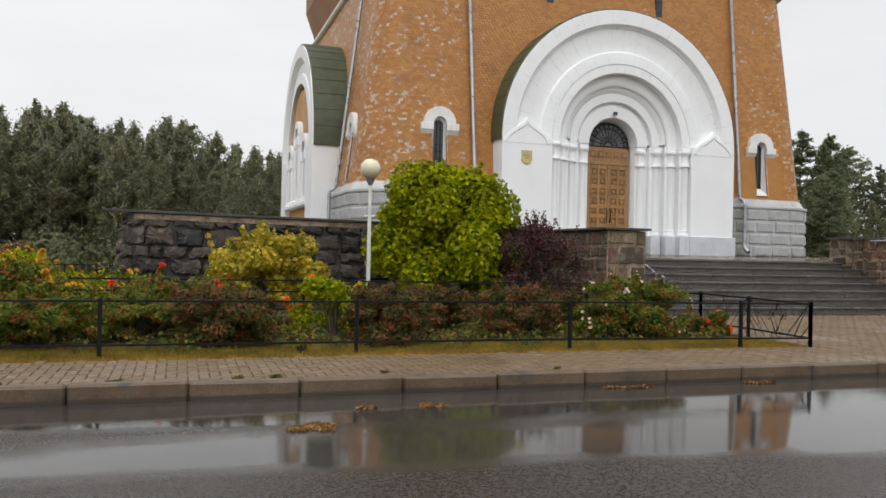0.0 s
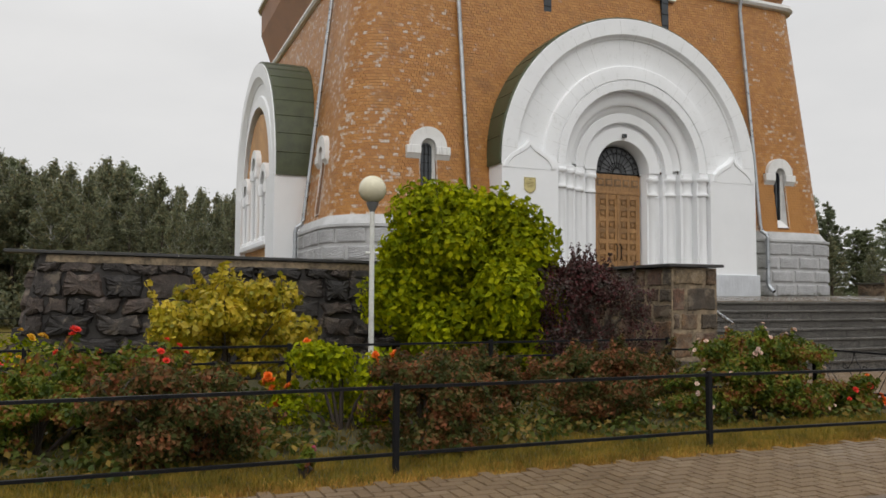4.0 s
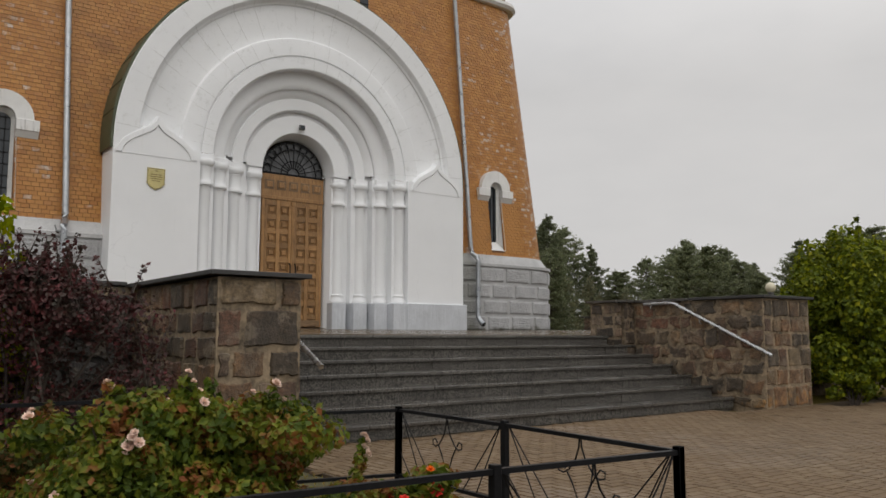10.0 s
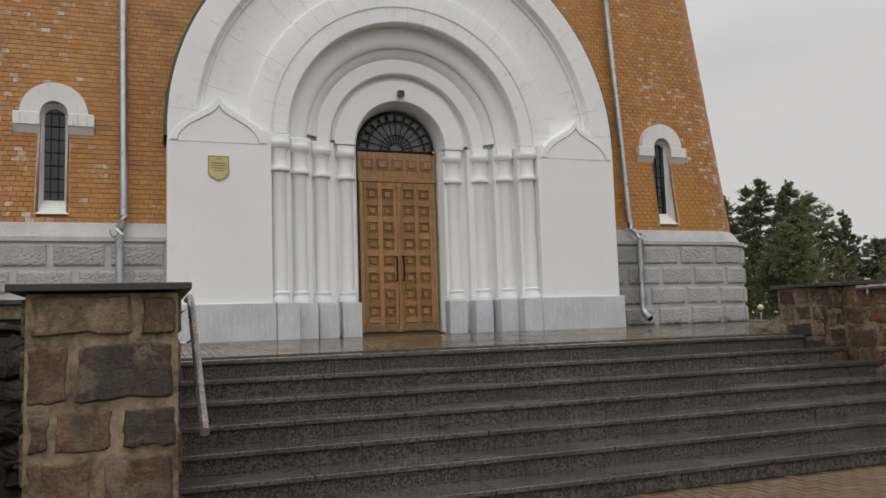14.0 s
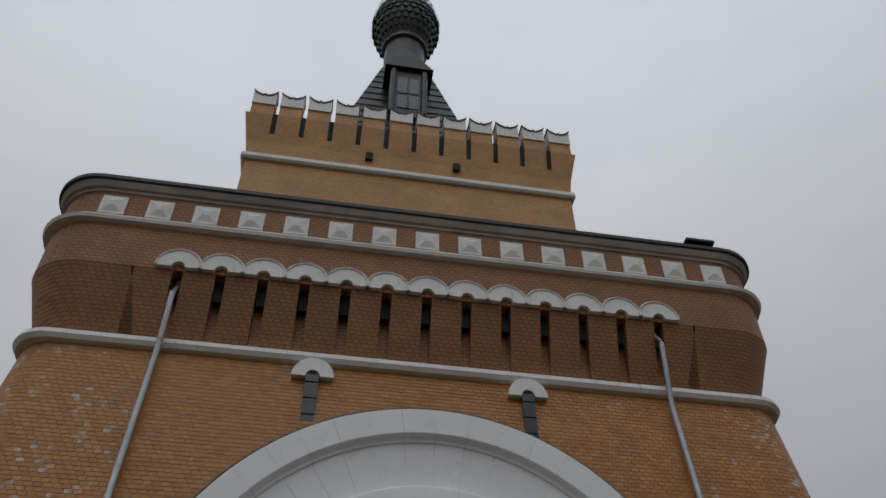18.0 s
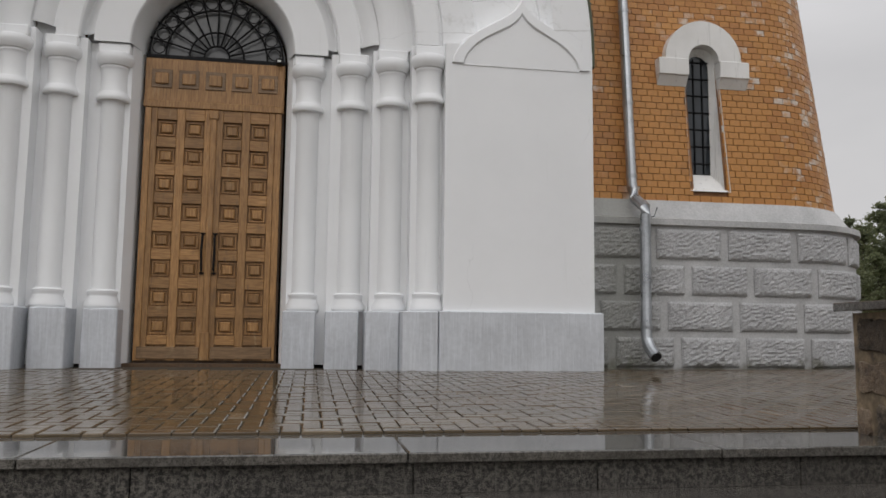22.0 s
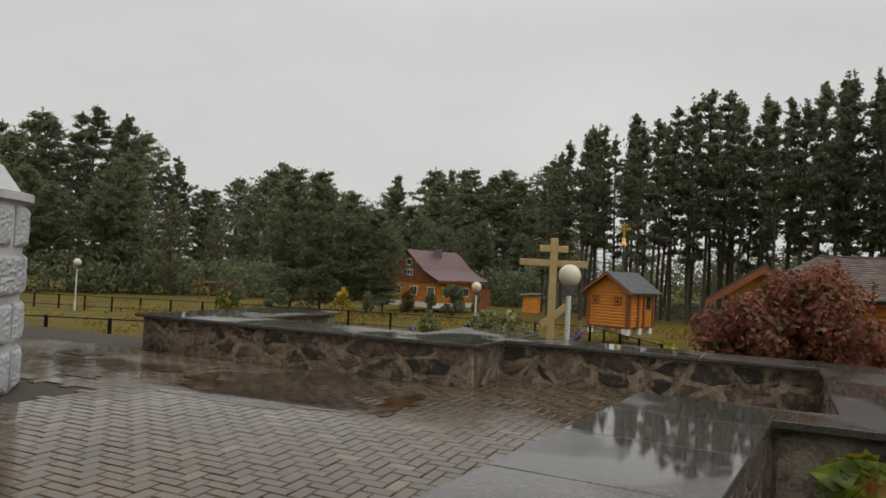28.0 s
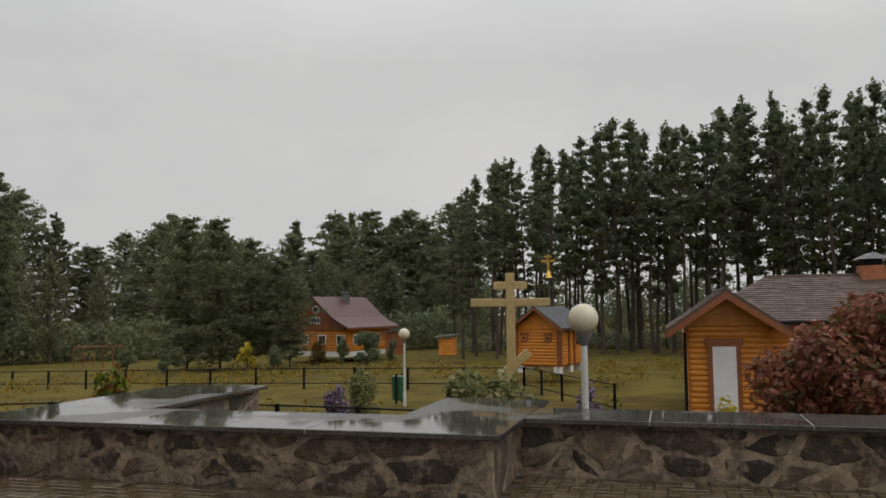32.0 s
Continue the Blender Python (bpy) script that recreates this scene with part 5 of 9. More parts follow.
def brick_skin():
    """Every brick of the battered walls, laid course by course round the rounded corners."""
    near_v, near_f, singles = [], [], []
    course, width, g, depth = 0.0825, 0.140, 0.0038, 0.05
    z, row = 1.945, 0
    while z < 9.22:
        zm = z + course / 2
        a = half(zm)
        R = rad(zm)
        s = a - R
        seg = 2 * s                      # flat of each face
        arc = math.pi / 2 * R
        # from the back of the west face, round the front, to the start of the east face
        total = seg + arc + seg + arc + 1.2
        u = (row % 2) * width / 2 - width
        while u < total:
            a0, b0 = u + g, u + width - g
            quad = []
            for t in (a0, b0):
                if t < seg:
                    p, nrm = (-a, s - t), (-1.0, 0.0)
                elif t < seg + arc:
                    w = (t - seg) / R
                    nrm = (-math.cos(w), -math.sin(w))
                    p = (-s + R * nrm[0], -s + R * nrm[1])
                elif t < 2 * seg + arc:
                    p, nrm = (-s + (t - seg - arc), -a), (0.0, -1.0)
                elif t < 2 * seg + 2 * arc:
                    w = (t - 2 * seg - arc) / R
                    nrm = (math.sin(w), -math.cos(w))
                    p = (s + R * nrm[0], -s + R * nrm[1])
                else:
                    p, nrm = (a, -s + (t - 2 * seg - 2 * arc)), (1.0, 0.0)
                quad.append((p, nrm))
            u += width
            (p, np_), (q, nq) = quad
            mx = (p[0] + q[0]) / 2
            front = np_[1] < -0.999 and nq[1] < -0.999
            if front:
                cut = clip_brick(p[0], q[0], zm)
                if cut is None:
                    continue
                p, q = (cut[0], p[1]), (cut[1], q[1])
            elif np_[0] < -0.999 and nq[0] < -0.999:
                cut = clip_brick(q[1], p[1], zm)
                if cut is None:
                    continue
                p, q = (p[0], cut[1]), (q[0], cut[0])
            z0, z1 = z + g, z + course - g
            t0, t1 = -0.112 * (z0 - zm), -0.112 * (z1 - zm)
            j = rng.uniform(-0.002, 0.002)
            vs = []
            for zz, tt in ((z0, t0), (z1, t1)):
                for (pp, nn) in ((p, np_), (q, nq)):
                    vs.append((pp[0] + nn[0] * (tt + j), CY + pp[1] + nn[1] * (tt + j), zz))
            for zz, tt in ((z0, t0), (z1, t1)):
                for (pp, nn) in ((p, np_), (q, nq)):
                    vs.append((pp[0] + nn[0] * (tt - depth), CY + pp[1] + nn[1] * (tt - depth), zz))
            fs = [(0, 1, 3, 2), (0, 4, 5, 1), (2, 3, 7, 6), (0, 2, 6, 4), (1, 5, 7, 3)]
            if front and 4.95 < mx < 7.6 and 2.0 < z < 3.35 and len(singles) < 240:
                singles.append((vs, fs))
                continue
            k = len(near_v)
            near_v += vs
            near_f += [tuple(k + i for i in f) for f in fs]
        z += course
        row += 1
    under_church(tagged(mesh_object("bricks", near_v, near_f, M_BRICK, church), kind="stuff"))
    return singles


def rusticated_plinth():
    """Hammered ashlar blocks in four courses round the plinth."""
    rows = ((0.0, 0.335), (0.415, 0.745), (0.825, 1.16), (1.24, 1.585))
    a = PLINTH
    s = a - RAD
    arc = math.pi / 2 * RAD
    seg = 2 * s
    r = random.Random(9)
    total = seg + arc + seg + arc + 2.0
    for k, (z0, z1) in enumerate(rows):
        u = -0.42 * (k % 2)
        while u < total:
            w = r.uniform(0.78, 0.90)
            a0, b0 = u + 0.048, u + w - 0.048
            u += w
            if a0 < 0:
                continue
            n, m = 34, 16
            pts = []
            for i in range(n):
                t = a0 + (b0 - a0) * i / (n - 1)
                if t < seg:
                    p, nn = (-a, s - t), (-1.0, 0.0)
                elif t < seg + arc:
                    q = (t - seg) / RAD
                    nn = (-math.cos(q), -math.sin(q))
                    p = (-s + RAD * nn[0], -s + RAD * nn[1])
                elif t < 2 * seg + arc:
                    p, nn = (-s + (t - seg - arc), -a), (0.0, -1.0)
                elif t < 2 * seg + 2 * arc:
                    q = (t - 2 * seg - arc) / RAD
                    nn = (math.sin(q), -math.cos(q))
                    p = (s + RAD * nn[0], -s + RAD * nn[1])
                else:
                    p, nn = (a, -s + (t - 2 * seg - 2 * arc)), (1.0, 0.0)
                pts.append((p, nn))
            if (pts[0][1][1] < -0.99 and abs(pts[n // 2][0][0]) < 4.0) or (pts[0][1][0] < -0.99 and abs(pts[n // 2][0][1]) < 4.0):
                continue
            off = Vector((r.uniform(0, 90), r.uniform(0, 90), 0))
            verts, faces = [], []
            for i, (p, nn) in enumerate(pts):
                for j in range(m):
                    rim = i in (0, n - 1) or j in (0, m - 1)
                    near = i in (1, n - 2) or j in (1, m - 2)
                    # hammered in loose level strokes
                    h = noise.noise(off + Vector((i * 0.42, j * 0.95, 0))) * 0.7 + noise.noise(off + Vector((i * 1.1, j * 1.9, 7))) * 0.45
                    d = (0.016 if rim else 0.034 if near else 0.040) + (0.0 if rim else 0.018 * h)
                    verts.append((p[0] + nn[0] * d, CY + p[1] + nn[1] * d, z0 + (z1 - z0) * j / (m - 1) + (r.uniform(-0.004, 0.004) if rim else 0)))
            for i in range(n - 1):
                for j in range(m - 1):
                    faces.append((i * m + j, (i + 1) * m + j, (i + 1) * m + j + 1, i * m + j + 1))
            rim = [i * m for i in range(n)] + [(n - 1) * m + j for j in range(1, m)] + [i * m + m - 1 for i in range(n - 2, -1, -1)] + [j for j in range(m - 2, 0, -1)]
            b = len(verts)
            for q in rim:
                p, nn = pts[q // m]
                verts.append((p[0] - nn[0] * 0.01, CY + p[1] - nn[1] * 0.01, verts[q][2]))
            for q in range(len(rim)):
                faces.append((rim[q], b + q, b + (q + 1) % len(rim), rim[(q + 1) % len(rim)]))
            under_church(mesh_object("ashlar_block", verts, faces, M_ASHLAR, church))


rusticated_plinth()


# ---- portals ----
def arc_sweep(bm, profile, zc, a0=0.0, a1=180.0, segs=48):
    """A profile of radius and depth pairs swept round the portal's arch."""
    rings = []
    for k in range(segs + 1):
        w = radians(a0 + (a1 - a0) * k / segs)
        rings.append([bm.verts.new((r * math.cos(w), y, zc + r * math.sin(w))) for r, y in profile])
    for a, b in zip(rings, rings[1:]):
        for j in range(len(profile) - 1):
            bm.faces.new((a[j], b[j], b[j + 1], a[j + 1]))
    return bm


def keel(cx, w, z0, h, grow=0.0):
    """The outline of a keel-shaped gable: swelling flanks that run up into a sharp tip."""
    side = [(1.0, 0.0), (0.97, 0.12), (0.90, 0.24), (0.78, 0.38), (0.64, 0.49), (0.48, 0.59), (0.33, 0.68), (0.20, 0.76), (0.10, 0.85), (0.04, 0.93), (0.0, 1.0)]
    left = [(cx - (w + grow) * u, z0 + (h + grow * 1.2) * v) for u, v in side]
    return left + [(2 * cx - x, z) for x, z in reversed(left[:-1])]


def portal_front():
    zc = PORTAL_ZC
    back = 2.1
    # outer arch: broad flat band, hollow, recessed face and a second raised band
    prof = [(PORTAL_R, 1.5), (PORTAL_R, 0.012), (PORTAL_R - 0.012, 0.0), (3.69, 0.0), (3.675, 0.012), (3.65, 0.06), (3.62, 0.105), (3.585, 0.12), (3.575, 0.155), (3.2, 0.178), (2.92, 0.190), (2.865, 0.180), (2.852, 0.140), (2.83, 0.118), (2.78, 0.108), (2.47, 0.10), (2.46, 0.135), (2.432, 0.135), (2.422, 0.10), (2.19, 0.10), (2.17, 0.115), (2.17, 0.36)]
    cpart("portal_arch", arc_sweep(bmesh.new(), prof, zc, segs=72), plaster_material("weathered_arch_plaster", 23, zc), "white plastered arch with stepped mouldings", True)
    orders = [
        ([(2.17, 0.34), (2.12, 0.35)], [(2.12, 0.35), (2.02, 0.345), (1.90, 0.36), (1.84, 0.38), (1.81, 0.41), (1.81, 0.56)], [(2.12, 0.50), (1.80, 0.52)]),
        ([(1.81, 0.47), (1.79, 0.47), (1.73, 0.49), (1.66, 0.545), (1.635, 0.575), (1.615, 0.575), (1.605, 0.55)], [(1.605, 0.55), (1.38, 0.55), (1.36, 0.565), (1.36, 0.74)], [(1.62, 0.70), (1.36, 0.72)]),
        ([(1.36, 0.70), (1.345, 0.715), (1.31, 0.705), (1.275, 0.675), (1.25, 0.662)], [(1.25, 0.662), (0.885, 0.66), (0.87, 0.675), (0.80, 0.92), (0.78, 1.10)], [(1.12, 0.90), (0.80, 0.92)]),
    ]
    for k, (roll, face, behind) in enumerate(orders):
        cpart("arch_order", arc_sweep(bmesh.new(), roll, zc, 0 if k == 0 else 3.2, 180 if k == 0 else 176.8), M_PLASTER, "", True)
        cpart("arch_face", arc_sweep(bmesh.new(), face, zc, 0, 180), M_PLASTER, "", True)
        cpart("arch_back", arc_sweep(bmesh.new(), [(roll[0][0], roll[0][1] + 0.12), (behind[1][0], behind[1][1])], zc), M_PLASTER)
    # straight jambs under the springing, stepped like the arch
    steps = [(2.48, 0.17), (2.14, 0.17), (2.14, 0.39), (1.74, 0.39), (1.74, 0.60), (1.29, 0.60), (1.29, 0.76), (0.86, 0.76), (0.80, 0.92), (0.78, 1.20)]
    for s in (-1, 1):
        bm = bmesh.new()
        out = [(s * x, y) for x, y in steps] + [(s * 0.78, back), (s * 2.48, back)]
        prism(bm, out, "z", 0.0, zc)
        cpart("jamb", bm, M_PLASTER)
        # wing beside the orders
        x0, x1 = sorted((s * 2.482, s * PORTAL_R))
        cpart("portal_wing", boxes((x0, x1, 0.0, back, 0.56, zc + 0.001)), M_PLASTER)
        x0, x1 = sorted((s * 2.43, s * 4.20))
        cpart("wing_plinth", boxes((x0, x1, -0.06, back, -0.25, 0.585), bevel=0.012), M_GREY_PAINT, "pale grey painted plinth")
        # keel-shaped gable that caps the wing
        cx = s * 3.32
        w = 0.63
        panel = keel(cx, w, 3.235, 0.58)
        cpart("keel_panel", prism(bmesh.new(), panel, "y", -0.004, 0.20), M_PLASTER)
        bm = bmesh.new()
        inner, mid, rim = panel, keel(cx, w, 3.235, 0.58, 0.022), keel(cx, w, 3.235, 0.58, 0.165)
        a = [bm.verts.new((x, 0.010, z)) for x, z in inner]
        b = [bm.verts.new((x, -0.024, z)) for x, z in mid]
        c = [bm.verts.new((x, -0.020, z)) for x, z in keel(cx, w, 3.235, 0.58, 0.13)]
        d = [bm.verts.new((x, 0.05, z)) for x, z in rim]
        e = [bm.verts.new((x, 0.18, z)) for x, z in keel(cx, w, 3.235, 0.58, 0.175)]
        for k in range(len(a) - 1):
            for p, q in ((a, b), (b, c), (c, d), (d, e)):
                bm.faces.new((p[k], p[k + 1], q[k + 1], q[k]))
        cpart("keel_moulding", bm, M_PLASTER, "", True)
        cpart("keel_ledge", boxes((cx - w - 0.02, cx + w + 0.02, -0.008, 0.05, 3.217, 3.232), bevel=0.003), M_PLASTER)
        # four slender columns on separate plinth blocks
        for k, (cxx, cyy, pxx) in enumerate(((2.33, 0.19, 2.235), (1.95, 0.41, 1.87), (1.53, 0.62, 1.46), (1.04, 0.78, 1.01))):
            px = s * cxx
            hw = 0.175 if k else 0.185
            cpart("column_plinth", boxes((s * pxx - hw, s * pxx + hw, cyy - 0.20 - 0.02 * (3 - k), cyy + 0.16, -0.05, 0.575), bevel=0.010), M_GREY_PAINT, "pale grey painted block")
            shaft = [(0.170, 0.575), (0.182, 0.60), (0.180, 0.64), (0.150, 0.70), (0.150, 0.72), (0.158, 0.735), (0.158, 0.76), (0.130, 0.775), (0.126, 0.80), (0.125, 1.6), (0.123, 2.785), (0.128, 2.80), (0.172, 2.805), (0.180, 2.825), (0.178, 2.85), (0.150, 2.895), (0.143, 2.91), (0.137, 3.02), (0.141, 3.13), (0.148, 3.16), (0.152, 3.165), (0.152, 3.19), (0.168, 3.195), (0.186, 3.225), (0.198, 3.265), (0.196, 3.30), (0.178, 3.335)]
            bm = lathe(bmesh.new(), shaft, 24, (px, cyy, 0))
            cpart("column", bm, M_PLASTER, "", True)
            cpart("impost", boxes((px - 0.165, px + 0.165, cyy - 0.10, cyy + 0.20, 3.325, 3.445), bevel=0.012), M_PLASTER)
    # barrel roof over the portal, dark green sheet
    roof = cpart("portal_roof", arc_sweep(bmesh.new(), [(PORTAL_R - 0.02, 0.03), (PORTAL_R + 0.035, 0.03), (PORTAL_R + 0.05, 0.05), (PORTAL_R + 0.05, 2.2), (PORTAL_R - 0.1, 2.2)], zc, -2, 182), M_ROOF_GREEN, "moss green sheet roof", True)
    for k in range(1, 22):
        w = radians(180 * k / 22)
        x, z = (PORTAL_R + 0.05) * math.cos(w), zc + (PORTAL_R + 0.05) * math.sin(w)
        part("roof_seam", tube(bmesh.new(), [(x, 0.05, z), (x, 1.9, z)], 0.014, 4), M_ROOF_GREEN, roof)
    cpart("sill_step", boxes((-0.95, 0.95, 0.86, 1.3, -0.2, 0.004), bevel=0.004), M_DOOR_DARK)


portal_front()


def portal_door():
    """Two oak leaves with coffered panels under a panelled transom and an iron fanlight."""
    y = 0.97
    d = thing("door_1", (0, y, 0), 0, "closed varnished oak double door with rows of raised square panels", "door", kind="structure")
    part("door_backing", boxes((-0.765, 0.765, 0.05, 0.10, 0.0, 3.40)), M_DOOR_DARK, d)
    part("fan_backing", prism(bmesh.new(), [(0.765 * math.cos(math.pi * k / 24), 3.401 + 0.80 * math.sin(math.pi * k / 24)) for k in range(25)], "y", 0.06, 0.10), M_FAN_GLASS, d, "glass with the grey of reflected sky in its colour")
    for s in (-1, 1):
        leaf = part("door_leaf", boxes((min(s * 0.015, s * 0.745), max(s * 0.015, s * 0.745), 0.012, 0.05, 0.03, 2.83)), M_DOOR, d)
        cols = (0.205, 0.505)
        rows = [0.40 + 0.314 * k for k in range(8)]
        hw, hh = 0.105, 0.098
        span = lambda u0, u1: (min(s * u0, s * u1), max(s * u0, s * u1))
        for u0, u1 in ((0.012, cols[0] - hw - 0.001), (cols[0] + hw + 0.001, cols[1] - hw - 0.001), (cols[1] + hw + 0.001, 0.672), (0.675, 0.745)):
            part("stile", boxes((*span(u0, u1), -0.028, 0.016, 0.03, 2.83), bevel=0.004), M_DOOR, leaf)
        edges = [0.20] + [v for z in rows for v in (z - hh, z + hh)] + [2.828]
        for z0, z1 in zip(edges[::2], edges[1::2]):
            for u in cols:
                part("rail", boxes((*span(u - hw, u + hw), -0.026, 0.016, z0, z1), bevel=0.004), M_DOOR_RAIL, leaf)
        for z in rows:
            for u in cols:
                px = s * u
                # a stepped border round a raised block
                for q in (-1, 1):
                    part("panel_moulding", boxes((px - 0.090, px + 0.090, -0.006, 0.014, z + q * 0.074 - 0.010, z + q * 0.074 + 0.010), (px + q * 0.080 - 0.010, px + q * 0.080 + 0.010, -0.005, 0.014, z - 0.063, z + 0.063), bevel=0.003), M_DOOR, leaf)
                bm = bmesh.new()
                b = [bm.verts.new((px + sx * 0.060, 0.014, z + sz * 0.054)) for sx, sz in ((-1, -1), (1, -1), (1, 1), (-1, 1))]
                m = [bm.verts.new((px + sx * 0.058, -0.012, z + sz * 0.052)) for sx, sz in ((-1, -1), (1, -1), (1, 1), (-1, 1))]
                t = [bm.verts.new((px + sx * 0.046, -0.024, z + sz * 0.040)) for sx, sz in ((-1, -1), (1, -1), (1, 1), (-1, 1))]
                bm.faces.new(t)
                for j in range(4):
                    bm.faces.new((b[j], b[(j + 1) % 4], m[(j + 1) % 4], m[j]))
                    bm.faces.new((m[j], m[(j + 1) % 4], t[(j + 1) % 4], t[j]))
                part("panel", bm, M_DOOR, leaf)
        part("kick_board", boxes((min(s * 0.06, s * 0.71), max(s * 0.06, s * 0.71), -0.036, 0.0, 0.05, 0.18), bevel=0.004), M_DOOR_WORN, leaf)
        h = tube(bmesh.new(), [(s * 0.065, -0.03, 0.98), (s * 0.065, -0.08, 1.02), (s * 0.07, -0.085, 1.2), (s * 0.065, -0.08, 1.38), (s * 0.065, -0.03, 1.42)], 0.014, 8)
        part("door_handle", h, M_BLACK_IRON, leaf, "long black iron handle")
        for z in (0.98, 1.42):
            part("handle_rose", lathe(bmesh.new(), [(0.0, 0), (0.028, 0), (0.028, 0.012), (0, 0.012)], 10, (s * 0.065, -0.038, z)), M_BLACK_IRON, leaf)
    part("meeting_post", boxes((-0.035, 0.035, -0.05, 0.0, 0.03, 2.76), bevel=0.008), M_DOOR, d)
    part("meeting_post_head", boxes((-0.05, 0.05, -0.062, 0.0, 2.72, 2.82), bevel=0.008), M_DOOR, d)
    part("meeting_post_foot", boxes((-0.05, 0.05, -0.062, 0.0, 0.03, 0.34), bevel=0.008), M_DOOR, d)
    part("transom", boxes((-0.765, 0.765, -0.02, 0.05, 2.85, 3.40), bevel=0.008), M_DOOR, d)
    part("transom_rail", boxes((-0.765, 0.765, -0.045, -0.018, 2.83, 2.91), bevel=0.008), M_DOOR, d)
    for k in range(5):
        px = -0.58 + k * 0.29
        part("transom_frame", boxes((px - 0.11, px + 0.11, -0.032, -0.018, 3.06, 3.27), bevel=0.004), M_DOOR_WORN, d)
        part("transom_panel", boxes((px - 0.072, px + 0.072, -0.050, -0.030, 3.10, 3.23), bevel=0.010), M_DOOR, d)
    fan = part("fanlight", boxes((-0.765, 0.765, -0.015, 0.03, 3.40, 3.445)), M_BLACK_IRON, d, "black iron fanlight grille")
    for k in range(1, 12):
        w = math.pi * k / 12
        part("fan_bar", tube(bmesh.new(), [(0.14 * math.cos(w), 0.0, 3.445 + 0.14 * math.sin(w)), (0.76 * math.cos(w), 0.0, 3.445 + 0.76 * math.sin(w))], 0.011, 6), M_BLACK_IRON, fan)
    for r in (0.14, 0.30, 0.56, 0.735):
        part("fan_ring", tube(bmesh.new(), [(r * math.cos(math.pi * k / 32), 0.0, 3.445 + r * math.sin(math.pi * k / 32)) for k in range(33)], 0.012, 6), M_BLACK_IRON, fan)
    for k in range(12):
        w = math.pi * (k + 0.5) / 12
        part("fan_loop", tube(bmesh.new(), [(0.645 * math.cos(w) + 0.07 * math.cos(q), 0.0, 3.445 + 0.645 * math.sin(w) + 0.07 * math.sin(q)) for q in [2 * math.pi * j / 12 for j in range(13)]], 0.007, 5), M_BLACK_IRON, fan)
    return d


portal_door()


def floodlight():
    f = thing("floodlight", (0, 0.665, 4.445), 0, "small grey floodlight on a bracket over the church door", "floodlight")
    part("housing", boxes((-0.065, 0.065, -0.11, -0.04, -0.05, 0.06), bevel=0.01), M_FLOOD, f)
    part("lens", boxes((-0.05, 0.05, -0.116, -0.109, -0.035, 0.045)), M_GLASS, f)
    part("bracket", boxes((-0.02, 0.02, -0.04, 0.03, -0.012, 0.012)), M_FLOOD, f)
    c = thing("wall_sensor", (0.70, 0.93, 3.42), 0, "small dark sensor box beside the fanlight", "sensor")
    part("sensor_body", boxes((-0.035, 0.035, -0.08, 0.0, -0.03, 0.03), bevel=0.006), M_BLACK_IRON, c)
    part("sensor_eye", boxes((-0.02, 0.02, -0.086, -0.079, -0.012, 0.012)), M_WHITE_TRIM, c)


floodlight()


def shield():
    p = thing("shield_plaque", (-3.33, -0.005, 2.79), 0, "yellow enamel shield plaque on the white portal wing", "plaque")
    pts = [(-0.165, 0.20), (0.165, 0.20), (0.165, -0.10), (0.10, -0.17), (0.0, -0.215), (-0.10, -0.17), (-0.165, -0.10)]
    part("plate", prism(bmesh.new(), pts, "y", -0.018, 0.004), M_SHIELD, p)
    rim = plain("brown_plaque_rim", (0.24, 0.17, 0.05), 0.4)
    n = len(pts)
    for k in range(n):
        a, b = pts[k], pts[(k + 1) % n]
        part("rim", tube(bmesh.new(), [(a[0] * 0.93, -0.019, a[1] * 0.93), (b[0] * 0.93, -0.019, b[1] * 0.93)], 0.005, 5), rim, p)
    for k, (w, z) in enumerate(((0.05, 0.145), (0.20, 0.075), (0.22, 0.035), (0.20, -0.005), (0.16, -0.045))):
        part("text_line", boxes((-w / 2, w / 2, -0.0195, -0.0175, z - 0.008, z + 0.008)), rim, p)


shield()


